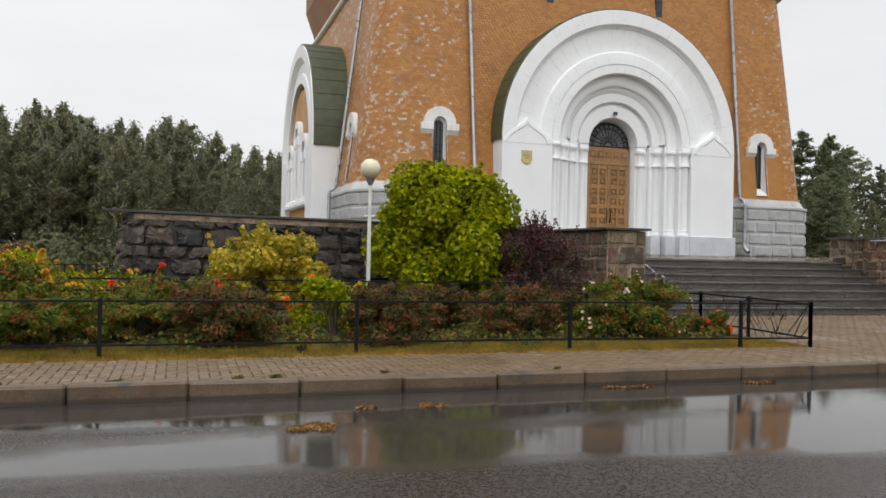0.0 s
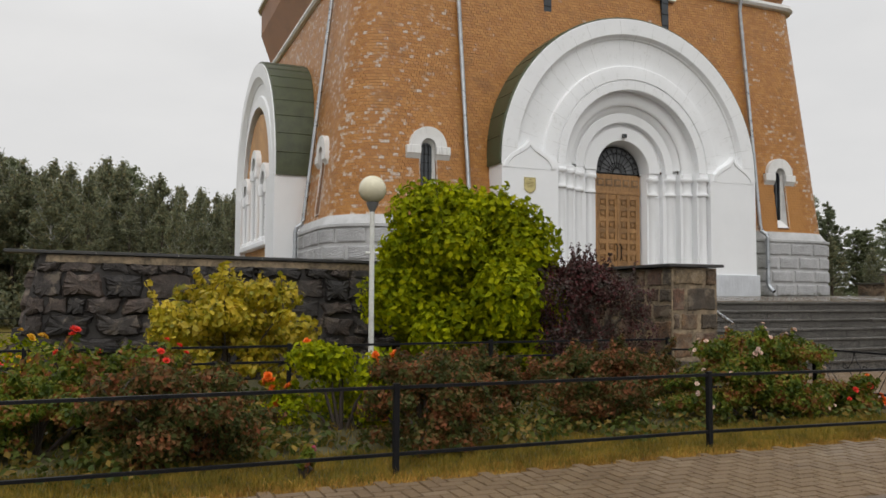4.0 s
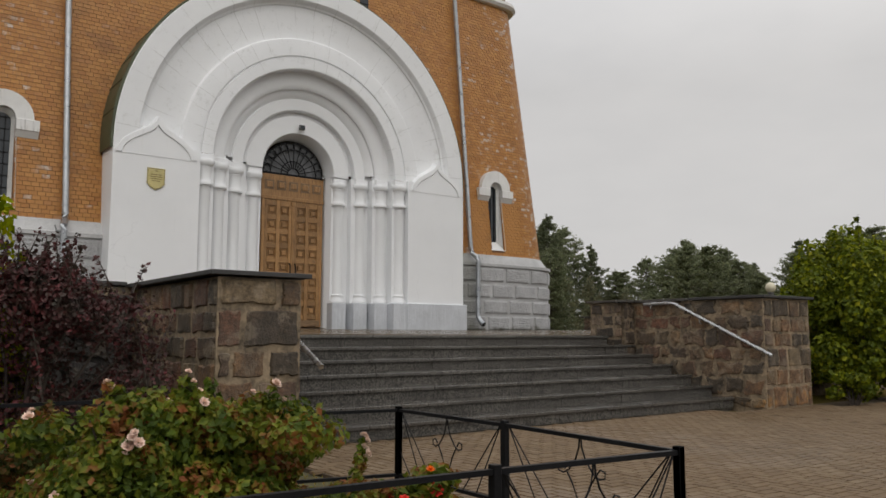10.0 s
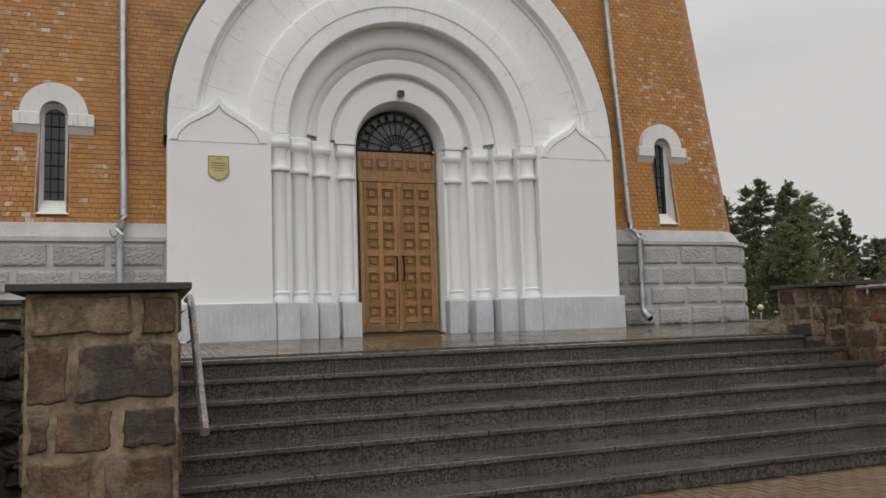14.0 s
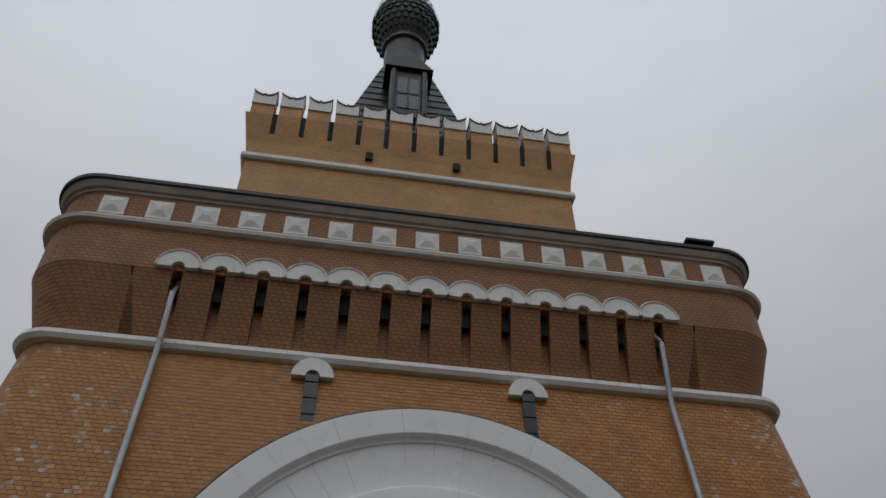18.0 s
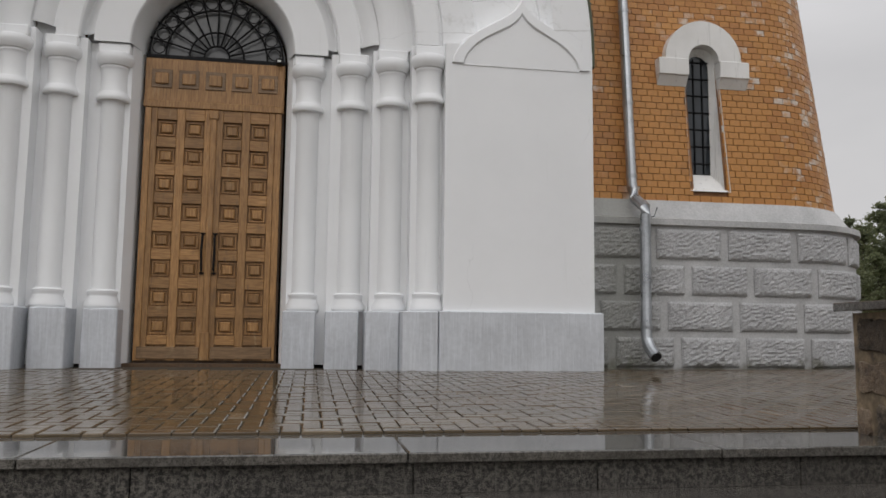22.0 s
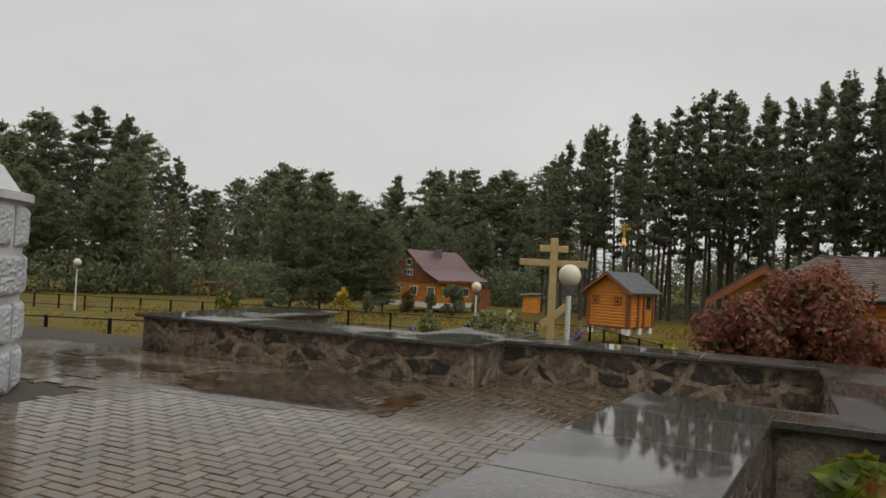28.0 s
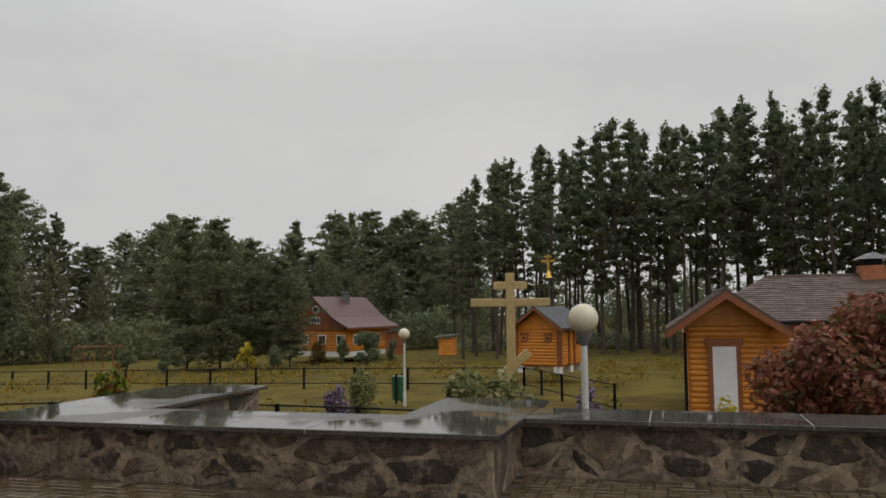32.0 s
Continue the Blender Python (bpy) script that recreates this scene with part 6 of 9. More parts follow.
# ---- windows ----
def tall_window(x, kind_no, west=False):
    """A slim arched window in a splayed white reveal under a white hood."""
    y = front_y(3.0)
    w = thing("window_%d" % kind_no, (x, 0, 0), 0, "slim arched window with leaded dark panes and white hood", "window", kind="structure")
    hw, zs = 0.19, 3.70
    back = y + 0.22
    niche = bmesh.new()
    # splayed reveal: outer edge on the wall, inner edge at the glass
    outer = [(-hw - 0.07, 2.08)] + [(-hw - 0.04, zs)] + [((hw + 0.04) * -math.cos(math.pi * k / 12), zs + (hw + 0.04) * math.sin(math.pi * k / 12)) for k in range(1, 12)] + [(hw + 0.04, zs), (hw + 0.07, 2.08)]
    inner = [(-0.15, 2.34)] + [(-0.15, zs)] + [(-0.15 * math.cos(math.pi * k / 12), zs + 0.15 * math.sin(math.pi * k / 12)) for k in range(1, 12)] + [(0.15, zs), (0.15, 2.34)]
    a = [niche.verts.new((u, front_y(z) - 0.012, z)) for u, z in outer]
    b = [niche.verts.new((u, back - 0.05, z)) for u, z in inner]
    for k in range(len(a)):
        q = (k + 1) % len(a)
        niche.faces.new((a[k], a[q], b[q], b[k]))
    part("reveal", niche, M_WHITE_TRIM, w, "white splayed reveal and sill")
    g = bmesh.new()
    prism(g, inner, "y", back - 0.055, back - 0.03)
    part("glass", g, M_GLASS, w)
    for u in (-0.055, 0.06):
        part("glazing_bar", boxes((u - 0.006, u + 0.006, back - 0.075, back - 0.055, 2.35, zs + 0.11)), M_BLACK_IRON, w)
    for k in range(7):
        z = 2.48 + k * 0.215
        part("glazing_bar", boxes((-0.148, 0.148, back - 0.075, back - 0.055, z - 0.006, z + 0.006)), M_BLACK_IRON, w)
    # hood: a half-ring of render on two stepped shoulders
    yh = front_y(3.9)
    hood = bmesh.new()
    ro, ri = 0.50, 0.20
    ring = [(-ro * math.cos(math.pi * k / 16), 3.74 + ro * math.sin(math.pi * k / 16)) for k in range(17)] + [(ri * math.cos(math.pi * k / 12), 3.74 + (ri + 0.0) * math.sin(math.pi * k / 12)) for k in range(13)]
    prism(hood, ring, "y", yh - 0.13, yh + 0.12)
    part("hood", hood, M_WHITE_TRIM, w, "white rendered half-round hood")
    for s in (-1, 1):
        x0, x1 = sorted((s * 0.205, s * 0.595))
        part("hood_shoulder", boxes((x0, x1, yh - 0.15, yh + 0.1, 3.53, 3.74), bevel=0.008), M_WHITE_TRIM, w)
        bm = bmesh.new()
        prism(bm, [(yh - 0.13, 3.53), (yh + 0.1, 3.53), (yh + 0.1, 3.41), (yh - 0.06, 3.41)], "x", x0 + 0.005, x1 - 0.005)
        part("hood_foot", bm, M_WHITE_TRIM, w)
    if west:
        w.matrix_basis = Matrix.Translation((0, CY, 0)) @ Matrix.Rotation(radians(-90), 4, "Z") @ Matrix.Translation((x, -CY, 0))
    return w


tall_window(WIN_X, 5, True)
tall_window(-WIN_X, 1)
tall_window(WIN_X, 2)


def small_window(x, z0, z1, no):
    y = front_y((z0 + z1) / 2)
    w = thing("window_%d" % no, (x, 0, 0), 0, "narrow dark slit window under a white half-round hood", "window", kind="structure")
    part("glass", boxes((-0.12, 0.12, y - 0.035, y + 0.05, z0, z1)), M_GLASS, w)
    for k in range(4):
        z = z0 + (z1 - z0) * (k + 0.5) / 4
        part("glazing_bar", boxes((-0.12, 0.12, y - 0.05, y - 0.03, z - 0.007, z + 0.007)), M_BLACK_IRON, w)
    yh = front_y(z1)
    ring = [(-0.385 * math.cos(math.pi * k / 14), z1 - 0.06 + 0.40 * math.sin(math.pi * k / 14)) for k in range(15)] + [(0.13 * math.cos(math.pi * k / 8), z1 - 0.06 + 0.14 * math.sin(math.pi * k / 8)) for k in range(9)]
    part("hood", prism(bmesh.new(), ring, "y", yh - 0.14, yh + 0.1), M_WHITE_TRIM, w)
    return w


small_window(-2.04, 7.6, 8.95, 3)
small_window(2.0, 7.6, 8.95, 4)


# ---- machicolation, frieze squares, downpipes ----
def upper_stage():
    a = half(9.5)
    n = 13
    ybase = CY - a
    step = 9.75 / (n - 1)
    for k in range(n):
        x = -4.85 + k * step
        # white arch cap and the slot under it
        ring = [(x - 0.43 * math.cos(math.pi * j / 12), 10.92 + 0.42 * math.sin(math.pi * j / 12)) for j in range(13)] + [(x + 0.13 * math.cos(math.pi * j / 8), 10.92 + 0.13 * math.sin(math.pi * j / 8)) for j in range(9)]
        y = CY - a - 0.41
        cpart("arch_cap", prism(bmesh.new(), ring, "y", y - 0.09, y + 0.03), M_WHITE_TRIM, "white half-round cap")
        rim = [(x - 0.43 * math.cos(math.pi * j / 12), y - 0.095, 10.93 + 0.42 * math.sin(math.pi * j / 12)) for j in range(13)]
        cpart("arch_rim", tube(bmesh.new(), rim, 0.025, 5), M_WHITE_TRIM)
        # solid dark box at the slot's top in place of its deep shade
        cpart("slot", boxes((x - 0.085, x + 0.085, CY - a - 0.16, CY - a + 0.0, 10.42, 10.898)), M_HOLE_SHADE, "near-black box painted as the shade in a machicolation slot")
        # brick bracket between two slots
        ends = [(x + 0.10, x + step - 0.10)] if k < n - 1 else [(x + 0.10, 5.67)]
        if k == 0:
            ends.append((-5.67, x - 0.10))
        for e0, e1 in ends:
            bm = bmesh.new()
            prism(bm, [(CY - a + 0.02, 9.46), (CY - a - 0.40, 10.92), (CY - a + 0.05, 10.92), (CY - a + 0.05, 9.46)], "x", e0, e1)
            cpart("brick_bracket", bm, M_BRICK_FAR)
    cpart("slot_back", boxes((-5.67, 5.67, CY - a + 0.03, CY - a + 0.10, 9.44, 10.93)), M_BRICK_FAR)
    cpart("slot_ceiling", boxes((-5.67, 5.67, CY - a - 0.39, CY - a + 0.06, 10.922, 10.96)), M_BRICK_FAR)
    for k in range(15):
        x = -6.50 + k * 0.931
        y = CY - a - 0.37
        sq = boxes((x - 0.255, x + 0.255, y - 0.035, y + 0.02, 12.24, 12.76), bevel=0.01)
        s = cpart("frieze_square", sq, M_WHITE_TRIM, "white square panel with raised boss")
        bm = bmesh.new()
        b = [bm.verts.new((x + sx * 0.20, y - 0.036, 12.50 + sz * 0.20)) for sx, sz in ((-1, -1), (1, -1), (1, 1), (-1, 1))]
        t = [bm.verts.new((x + sx * 0.06, y - 0.10, 12.50 + sz * 0.06)) for sx, sz in ((-1, -1), (1, -1), (1, 1), (-1, 1))]
        bm.faces.new(t)
        for j in range(4):
            bm.faces.new((b[j], b[(j + 1) % 4], t[(j + 1) % 4], t[j]))
        o = part("boss", bm, M_WHITE_TRIM, s)
    cpart("roof_vent", boxes((6.34, 6.60, 1.1, 1.35, 13.0, 13.45), bevel=0.03), M_ROOF_DARK, "small dark roof ventilator")
    cpart("roof_vent_cap", boxes((6.10, 6.80, 0.98, 1.5, 13.45, 13.55), bevel=0.02), M_ROOF_DARK)


upper_stage()


def downpipe(s, west=False):
    p = thing("downpipe", (4.77 if s > 0 else -4.76, 0, 0), 0, "galvanised rainwater downpipe fixed to the brick wall", "downpipe", group="downpipes on the front")
    f = lambda z: front_y(z) - 0.13
    part("upper_pipe", tube(bmesh.new(), [(s * 0.03, f(9.0) - 0.02, 10.75), (s * 0.06, f(9.4) - 0.30, 10.3), (s * 0.06, f(9.4) - 0.16, 9.35), (s * 0.09, f(9.0), 9.0), (s * 0.045, f(5.0), 5.0), (s * 0.01, f(2.2), 2.2), (s * 0.01, f(2.0), 2.05)], 0.058, 12), M_ZINC, p, "", True)
    part("elbow", tube(bmesh.new(), [(s * 0.01, f(2.05), 2.06), (s * 0.02, 0.46, 1.93), (s * 0.07, 0.30, 1.80), (s * 0.06, 0.27, 1.70)], 0.063, 12), M_ZINC, p, "", True)
    part("lower_pipe", tube(bmesh.new(), [(s * 0.06, 0.27, 1.72), (s * 0.05, 0.27, 0.36), (s * 0.05, 0.25, 0.28)], 0.060, 12), M_ZINC, p, "", True)
    part("outlet", tube(bmesh.new(), [(s * 0.05, 0.25, 0.30), (s * 0.055, 0.20, 0.22), (s * 0.07, 0.08, 0.12)], [0.062, 0.064, 0.068], 12), M_ZINC, p, "", True)
    # dark disc closes the pipe as the painted shade of its mouth
    part("outlet_mouth_shade", tube(bmesh.new(), [(s * 0.0695, 0.086, 0.124), (s * 0.0705, 0.074, 0.116)], 0.056, 12), M_HOLE_SHADE, p)
    for z in (8.2, 6.9, 5.6, 4.3, 3.1, 2.2):
        part("pipe_joint", tube(bmesh.new(), [(s * (0.01 + (z - 2.2) * 0.012), f(z), z - 0.02), (s * (0.01 + (z - 2.2) * 0.012), f(z), z + 0.02)], 0.066, 12), M_ZINC, p)
    for z in (1.55, 0.95, 0.45):
        part("pipe_joint", tube(bmesh.new(), [(s * 0.055, 0.27, z - 0.02), (s * 0.055, 0.27, z + 0.02)], 0.067, 12), M_ZINC, p)
    part("pipe_hook", tube(bmesh.new(), [(s * 0.09, 0.40, 1.70), (s * 0.18, 0.30, 1.70), (s * 0.21, 0.28, 1.80)], 0.010, 6), M_ZINC, p)
    if west:
        p.matrix_basis = Matrix.Translation((0, CY, 0)) @ Matrix.Rotation(radians(-90), 4, "Z") @ Matrix.Translation((s * 4.80, -CY, 0))


downpipe(-1)
downpipe(1)
downpipe(1, True)


# ---- top stage, tent roof and dome ----
def top_stage():
    w = 4.95
    y0 = 9.40 - w + 0.13
    yb = 2 * 9.40 - y0
    CY = 9.40
    before = set(bpy.data.objects)
    cpart("top_stage", boxes((-w, w, y0, yb, 13.5, 18.75)), M_BRICK_TOP)
    cpart("top_string", boxes((-w - 0.14, w + 0.14, y0 - 0.14, yb + 0.14, 18.60, 18.86), bevel=0.06), M_WHITE_TRIM)
    bm = bmesh.new()
    prof = [(w + 0.02, 18.84), (w + 0.08, 19.4), (w + 0.30, 20.5)]
    vs = []
    for h, z in prof:
        d = h - w
        vs.append([bm.verts.new(p) for p in ((-h, y0 - d, z), (h, y0 - d, z), (h, yb + d, z), (-h, yb + d, z))])
    for a, b in zip(vs, vs[1:]):
        for j in range(4):
            bm.faces.new((a[j], a[(j + 1) % 4], b[(j + 1) % 4], b[j]))
    bm.faces.new(vs[-1])
    cpart("battlement_base", bm, M_BRICK_TOP)
    n = 12
    step = 10.42 / n
    for k in range(n):
        x = -5.21 + (k + 0.5) * step
        for yy, out in ((y0 - 0.27, -1), (yb + 0.27, 1)):
            m = boxes((x - step / 2 + 0.085, x + step / 2 - 0.085, min(yy, yy - out * 0.45), max(yy, yy - out * 0.45), 20.45, 21.08))
            cpart("merlon", m, M_BRICK_TOP)
            curve = [(-0.5, 0.60), (-0.40, 0.50), (-0.25, 0.42), (-0.08, 0.36), (0.0, 0.43), (0.08, 0.36), (0.25, 0.42), (0.40, 0.50), (0.5, 0.60)]
            wide = step - 0.15
            top = [(x - wide / 2, 21.0), (x + wide / 2, 21.0)] + [(x + u * wide, 21.02 + v) for u, v in reversed(curve)]
            sheet = [(x + u * (wide + 0.04), 21.026 + v) for u, v in curve] + [(x + u * (wide + 0.04), 21.09 + v) for u, v in reversed(curve)]
            cpart("merlon_sheet", prism(bmesh.new(), sheet, "y", min(yy - 0.08, yy + 0.08 - out * 0.45), max(yy + 0.08, yy - out * 0.45)), M_ROOF_DARK)
            cpart("merlon_cap", prism(bmesh.new(), top, "y", min(yy - 0.05, yy + 0.05 - out * 0.45), max(yy + 0.05, yy - out * 0.45)), M_WHITE_TRIM)
            if out < 0:
                # near-black wedge imitates the shade of the gap between two merlons
                bm = bmesh.new()
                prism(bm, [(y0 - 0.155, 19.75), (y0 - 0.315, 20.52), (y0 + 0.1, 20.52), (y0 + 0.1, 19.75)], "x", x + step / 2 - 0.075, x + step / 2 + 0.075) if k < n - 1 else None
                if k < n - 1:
                    cpart("slot", bm, M_HOLE_SHADE)
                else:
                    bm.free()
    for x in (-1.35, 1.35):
        # solid dark boxes on the wall, coloured as the shade of holes
        cpart("putlog_hole_shade", boxes((x - 0.11, x + 0.11, y0 - 0.17, y0, 19.15, 19.45)), M_HOLE_SHADE)
    # west and east battlements, joined from the same merlons
    for k in range(10):
        y = y0 + 0.6 + k * 0.87
        for xx in (-5.0, 5.0):
            cpart("merlon", boxes((xx - 0.22, xx + 0.22, y - 0.38, y + 0.38, 20.45, 21.4)), M_BRICK_TOP)
    roof = lathe(bmesh.new(), [(5.3, 20.2), (3.0, 25.5), (1.45, 30.4), (0.0, 30.5)], 4)
    bmesh.ops.rotate(roof, verts=roof.verts, matrix=Matrix.Rotation(radians(45), 3, "Z"))
    bmesh.ops.translate(roof, verts=roof.verts, vec=(0, CY, 0))
    cpart("tent_roof", roof, M_ROOF_DARK, "black sheet tent roof")
    for k in range(16):
        # raised seams on the front slope
        z = 20.5 + k * 0.62
        hw = (3.748 - (z - 20.2) * 0.3068) if z < 25.5 else 2.12 - (z - 25.5) * 0.2237
        cpart("roof_seam", tube(bmesh.new(), [(-hw, CY - hw - 0.01, z), (hw, CY - hw - 0.01, z)], 0.03, 5), M_ROOF_DARK)
    # dormer towards the front
    yd = CY - 2.55
    d = cpart("dormer", boxes((-0.72, 0.72, yd, CY - 0.6, 24.9, 28.0)), M_ROOF_DARK, "dark gabled dormer")
    part("dormer_gable", prism(bmesh.new(), [(-0.98, 28.0), (0.98, 28.0), (0.0, 29.15)], "y", yd - 0.18, CY - 0.3), M_ROOF_DARK, d)
    part("dormer_pane", boxes((-0.42, 0.42, yd - 0.03, yd + 0.02, 25.4, 27.4)), M_GLASS, d)
    part("dormer_bar", boxes((-0.04, 0.04, yd - 0.06, yd - 0.02, 25.4, 27.4)), M_ROOF_DARK, d)
    part("dormer_bar", boxes((-0.42, 0.42, yd - 0.06, yd - 0.02, 26.3, 26.4)), M_ROOF_DARK, d)
    for s in (-1, 1):
        part("dormer_post", lathe(bmesh.new(), [(0.12, 25.0), (0.12, 27.8)], 8, (s * 0.62, yd - 0.06, 0)), M_ROOF_DARK, d)
    drum = [(0.95, 29.8), (0.95, 33.3), (1.08, 33.4), (1.08, 33.7)]
    cpart("drum", lathe(bmesh.new(), drum, 24, (0, CY, 0)), M_ROOF_DARK, "", True)
    onion = [(1.02, 33.7), (1.38, 34.3), (1.58, 35.0), (1.62, 35.7), (1.52, 36.4), (1.22, 37.05), (0.80, 37.55), (0.42, 37.95), (0.25, 38.2), (0.0, 38.25)]
    bm = lathe(bmesh.new(), onion, 24, (0, CY, 0))
    cpart("onion_dome", bm, M_ROOF_DARK, "black scaled onion dome", True)
    for row in range(15):
        # overlapping scales, row over row
        f = row / 15 * 0.86
        q = f * (len(onion) - 1)
        i = int(q)
        ra, za = [onion[i][c] + (onion[i + 1][c] - onion[i][c]) * (q - i) for c in (0, 1)]
        verts, faces = [], []
        count = 26
        for k in range(count):
            w = 2 * math.pi * (k + 0.5 * (row % 2)) / count
            c = len(verts)
            for du, dz, dr in ((-0.5, 0.30, 0.02), (-0.46, 0.10, 0.055), (0.0, -0.06, 0.075), (0.46, 0.10, 0.055), (0.5, 0.30, 0.02)):
                ww = w + du * 2 * math.pi / count
                verts.append(((ra + dr) * math.cos(ww), CY + (ra + dr) * math.sin(ww), za + dz))
            faces.append((c, c + 1, c + 2, c + 3, c + 4))
        tagged(under_church(mesh_object("dome_cladding", verts, faces, M_ROOF_DARK, church)), kind="stuff")
    cpart("dome_ball", ball(bmesh.new(), 0.42, (0, CY, 38.55), 14), M_ROOF_DARK, "", True)
    cpart("spire", tube(bmesh.new(), [(0, CY, 38.7), (0, CY, 43.6)], [0.11, 0.05], 8), M_BLACK_IRON)
    # the whole stage was drawn on a slightly larger plan: bring it down to the tower's own
    m = Matrix.Translation((0, -10.07, 0.56)) @ Matrix.Scale(0.9692, 4) @ Matrix.Translation((0, 10.07, -0.56))
    for ob in set(bpy.data.objects) - before:
        ob.data.transform(m)


top_stage()


# ---- west portal ----
def west_portal():
    """The side portal: white arch round a brick tympanum with three lancet windows."""
    p = thing("west_portal", (-CY - 0.2, CY, 0), -90, "white arched side porch with brick tympanum and tall lancet windows", "porch")
    zc = PORTAL_ZC
    prof = [(PORTAL_R, 2.0), (PORTAL_R, 0.0), (3.68, 0.0), (3.62, 0.04), (3.52, 0.10), (3.48, 0.11), (3.46, 0.14), (3.10, 0.16), (3.06, 0.10), (2.72, 0.08), (2.72, 0.30)]
    part("porch_arch", arc_sweep(bmesh.new(), prof, zc), M_PLASTER, p, "", True)
    part("tympanum", prism(bmesh.new(), [(2.74 * math.cos(math.pi * k / 24), 3.2 + 2.74 * math.sin(math.pi * k / 24)) for k in range(25)] + [(-2.74, 0.4), (2.74, 0.4)], "y", 0.20, 0.7), M_BRICK_TOP, p)
    for s in (-1, 1):
        x0, x1 = sorted((s * 2.72, s * PORTAL_R))
        part("porch_wing", boxes((x0, x1, 0.0, 1.6, -0.2, zc), bevel=0.01), M_PLASTER, p)
    part("porch_sill", boxes((-2.72, 2.72, -0.04, 0.4, 1.44, 1.62), bevel=0.03), M_PLASTER, p)
    part("porch_sill", boxes((-2.72, 2.72, 0.0, 0.4, -0.2, 0.45), bevel=0.02), M_PLASTER, p)
    for x in (-1.85, 0.0, 1.85):
        top = 3.45 if x else 4.15
        ring = [(x - 0.62 * math.cos(math.pi * k / 14), top + 0.62 * math.sin(math.pi * k / 14)) for k in range(15)] + [(x + 0.36 * math.cos(math.pi * k / 12), top + 0.36 * math.sin(math.pi * k / 12)) for k in range(13)]
        sur = part("lancet_surround", prism(bmesh.new(), ring, "y", 0.02, 0.26), M_PLASTER, p)
        for q in (-1, 1):
            part("lancet_shaft", lathe(bmesh.new(), [(0.13, 1.62), (0.13, 1.72), (0.09, 1.76), (0.09, top - 0.4), (0.13, top - 0.36), (0.14, top - 0.06), (0.12, top)], 12, (x + q * 0.48, 0.12, 0)), M_PLASTER, sur, "", True)
            x0, x1 = sorted((x + q * 0.36, x + q * 0.60))
            part("lancet_jamb", boxes((x0, x1, 0.10, 0.26, 1.6, top + 0.01)), M_PLASTER, sur)
        glass = [(x - 0.37 * math.cos(math.pi * k / 12), top + 0.37 * math.sin(math.pi * k / 12)) for k in range(13)]
        part("lancet_glass", prism(bmesh.new(), [(x - 0.37, 1.6)] + glass + [(x + 0.37, 1.6)], "y", 0.17, 0.24), M_GLASS, sur)
        for z in (2.0, 2.4, 2.8, 3.2, 3.6):
            part("glazing_bar", boxes((x - 0.36, x + 0.36, 0.155, 0.172, z - 0.012, z + 0.012)), M_BLACK_IRON, sur)
    roof = part("porch_roof", arc_sweep(bmesh.new(), [(PORTAL_R - 0.02, 0.03), (PORTAL_R + 0.05, 0.05), (PORTAL_R + 0.05, 2.4)], zc, -1, 181), M_ROOF_GREEN, p, "moss green sheet roof", True)
    for k in range(1, 22):
        w = radians(180 * k / 22)
        x, z = (PORTAL_R + 0.05) * math.cos(w), zc + (PORTAL_R + 0.05) * math.sin(w)
        part("roof_seam", tube(bmesh.new(), [(x, 0.05, z), (x, 2.2, z)], 0.014, 4), M_ROOF_GREEN, roof)


west_portal()


# ---- handrails by the steps ----
def handrail(x, s):
    h = thing("handrail", (x, 0, 0), 0, "bent steel tube handrail on the stone wall by the steps", "handrail", group="handrails by the steps")
    part("rail", tube(bmesh.new(), [(0, -5.40, 0.44), (0, -5.95, 0.445), (0, -6.10, 0.42), (0, -6.22, 0.36), (0, -7.95, -0.47)], 0.030, 10), M_STEEL, h, "", True)
    for y, z in ((-5.55, 0.44), (-6.6, 0.17)):
        part("bracket", tube(bmesh.new(), [(0, y, z - 0.02), (0, y, z - 0.08), (s * 0.05, y, z - 0.11), (s * 0.11, y, z - 0.11)], 0.011, 6), M_STEEL, h)
        part("rosette", tube(bmesh.new(), [(s * 0.095, y, z - 0.11), (s * 0.115, y, z - 0.11)], 0.03, 8), M_STEEL, h)


handrail(4.19, 1)
handrail(-4.04, -1)


# ---- street lamps ----
def globe_lamp(x, y, base, centre, r=0.175, near=True, dx=0.0):
    l = thing("globe_lamp", (x, y, base), 0, "white post lamp with a round cream glass globe", "lamp", group="globe lamps in the grounds")
    h = centre - base
    part("post", lathe(bmesh.new(), [(0.05, 0), (0.05, 0.4), (0.038, 0.42), (0.032, h - r - 0.10)], 12), M_LAMP_POST, l, "", True)
    part("collar", lathe(bmesh.new(), [(0.03, h - r - 0.12), (0.075, h - r - 0.03), (0.085, h - r + 0.012), (0.0, h - r + 0.012)], 14), M_FLOOD, l, "dark lamp holder", True)
    part("globe", ball(bmesh.new(), r, (0, 0, h), 22), M_GLOBE, l, "", True)
    if near:
        part("arm", tube(bmesh.new(), [(-0.09, 0, h - 0.85), (0.09, 0, h - 0.85)], 0.02, 8), M_LAMP_POST, l)
    return l


globe_lamp(-9.88, -7.7, G, 1.36, 0.185)
globe_lamp(13.17, -2.74, -1.5, 1.23, 0.15, False)
globe_lamp(28.6, 4.4, -1.6, 0.62, 0.175, False)
globe_lamp(30.5, 25.4, -1.75, 0.55, 0.18, False)


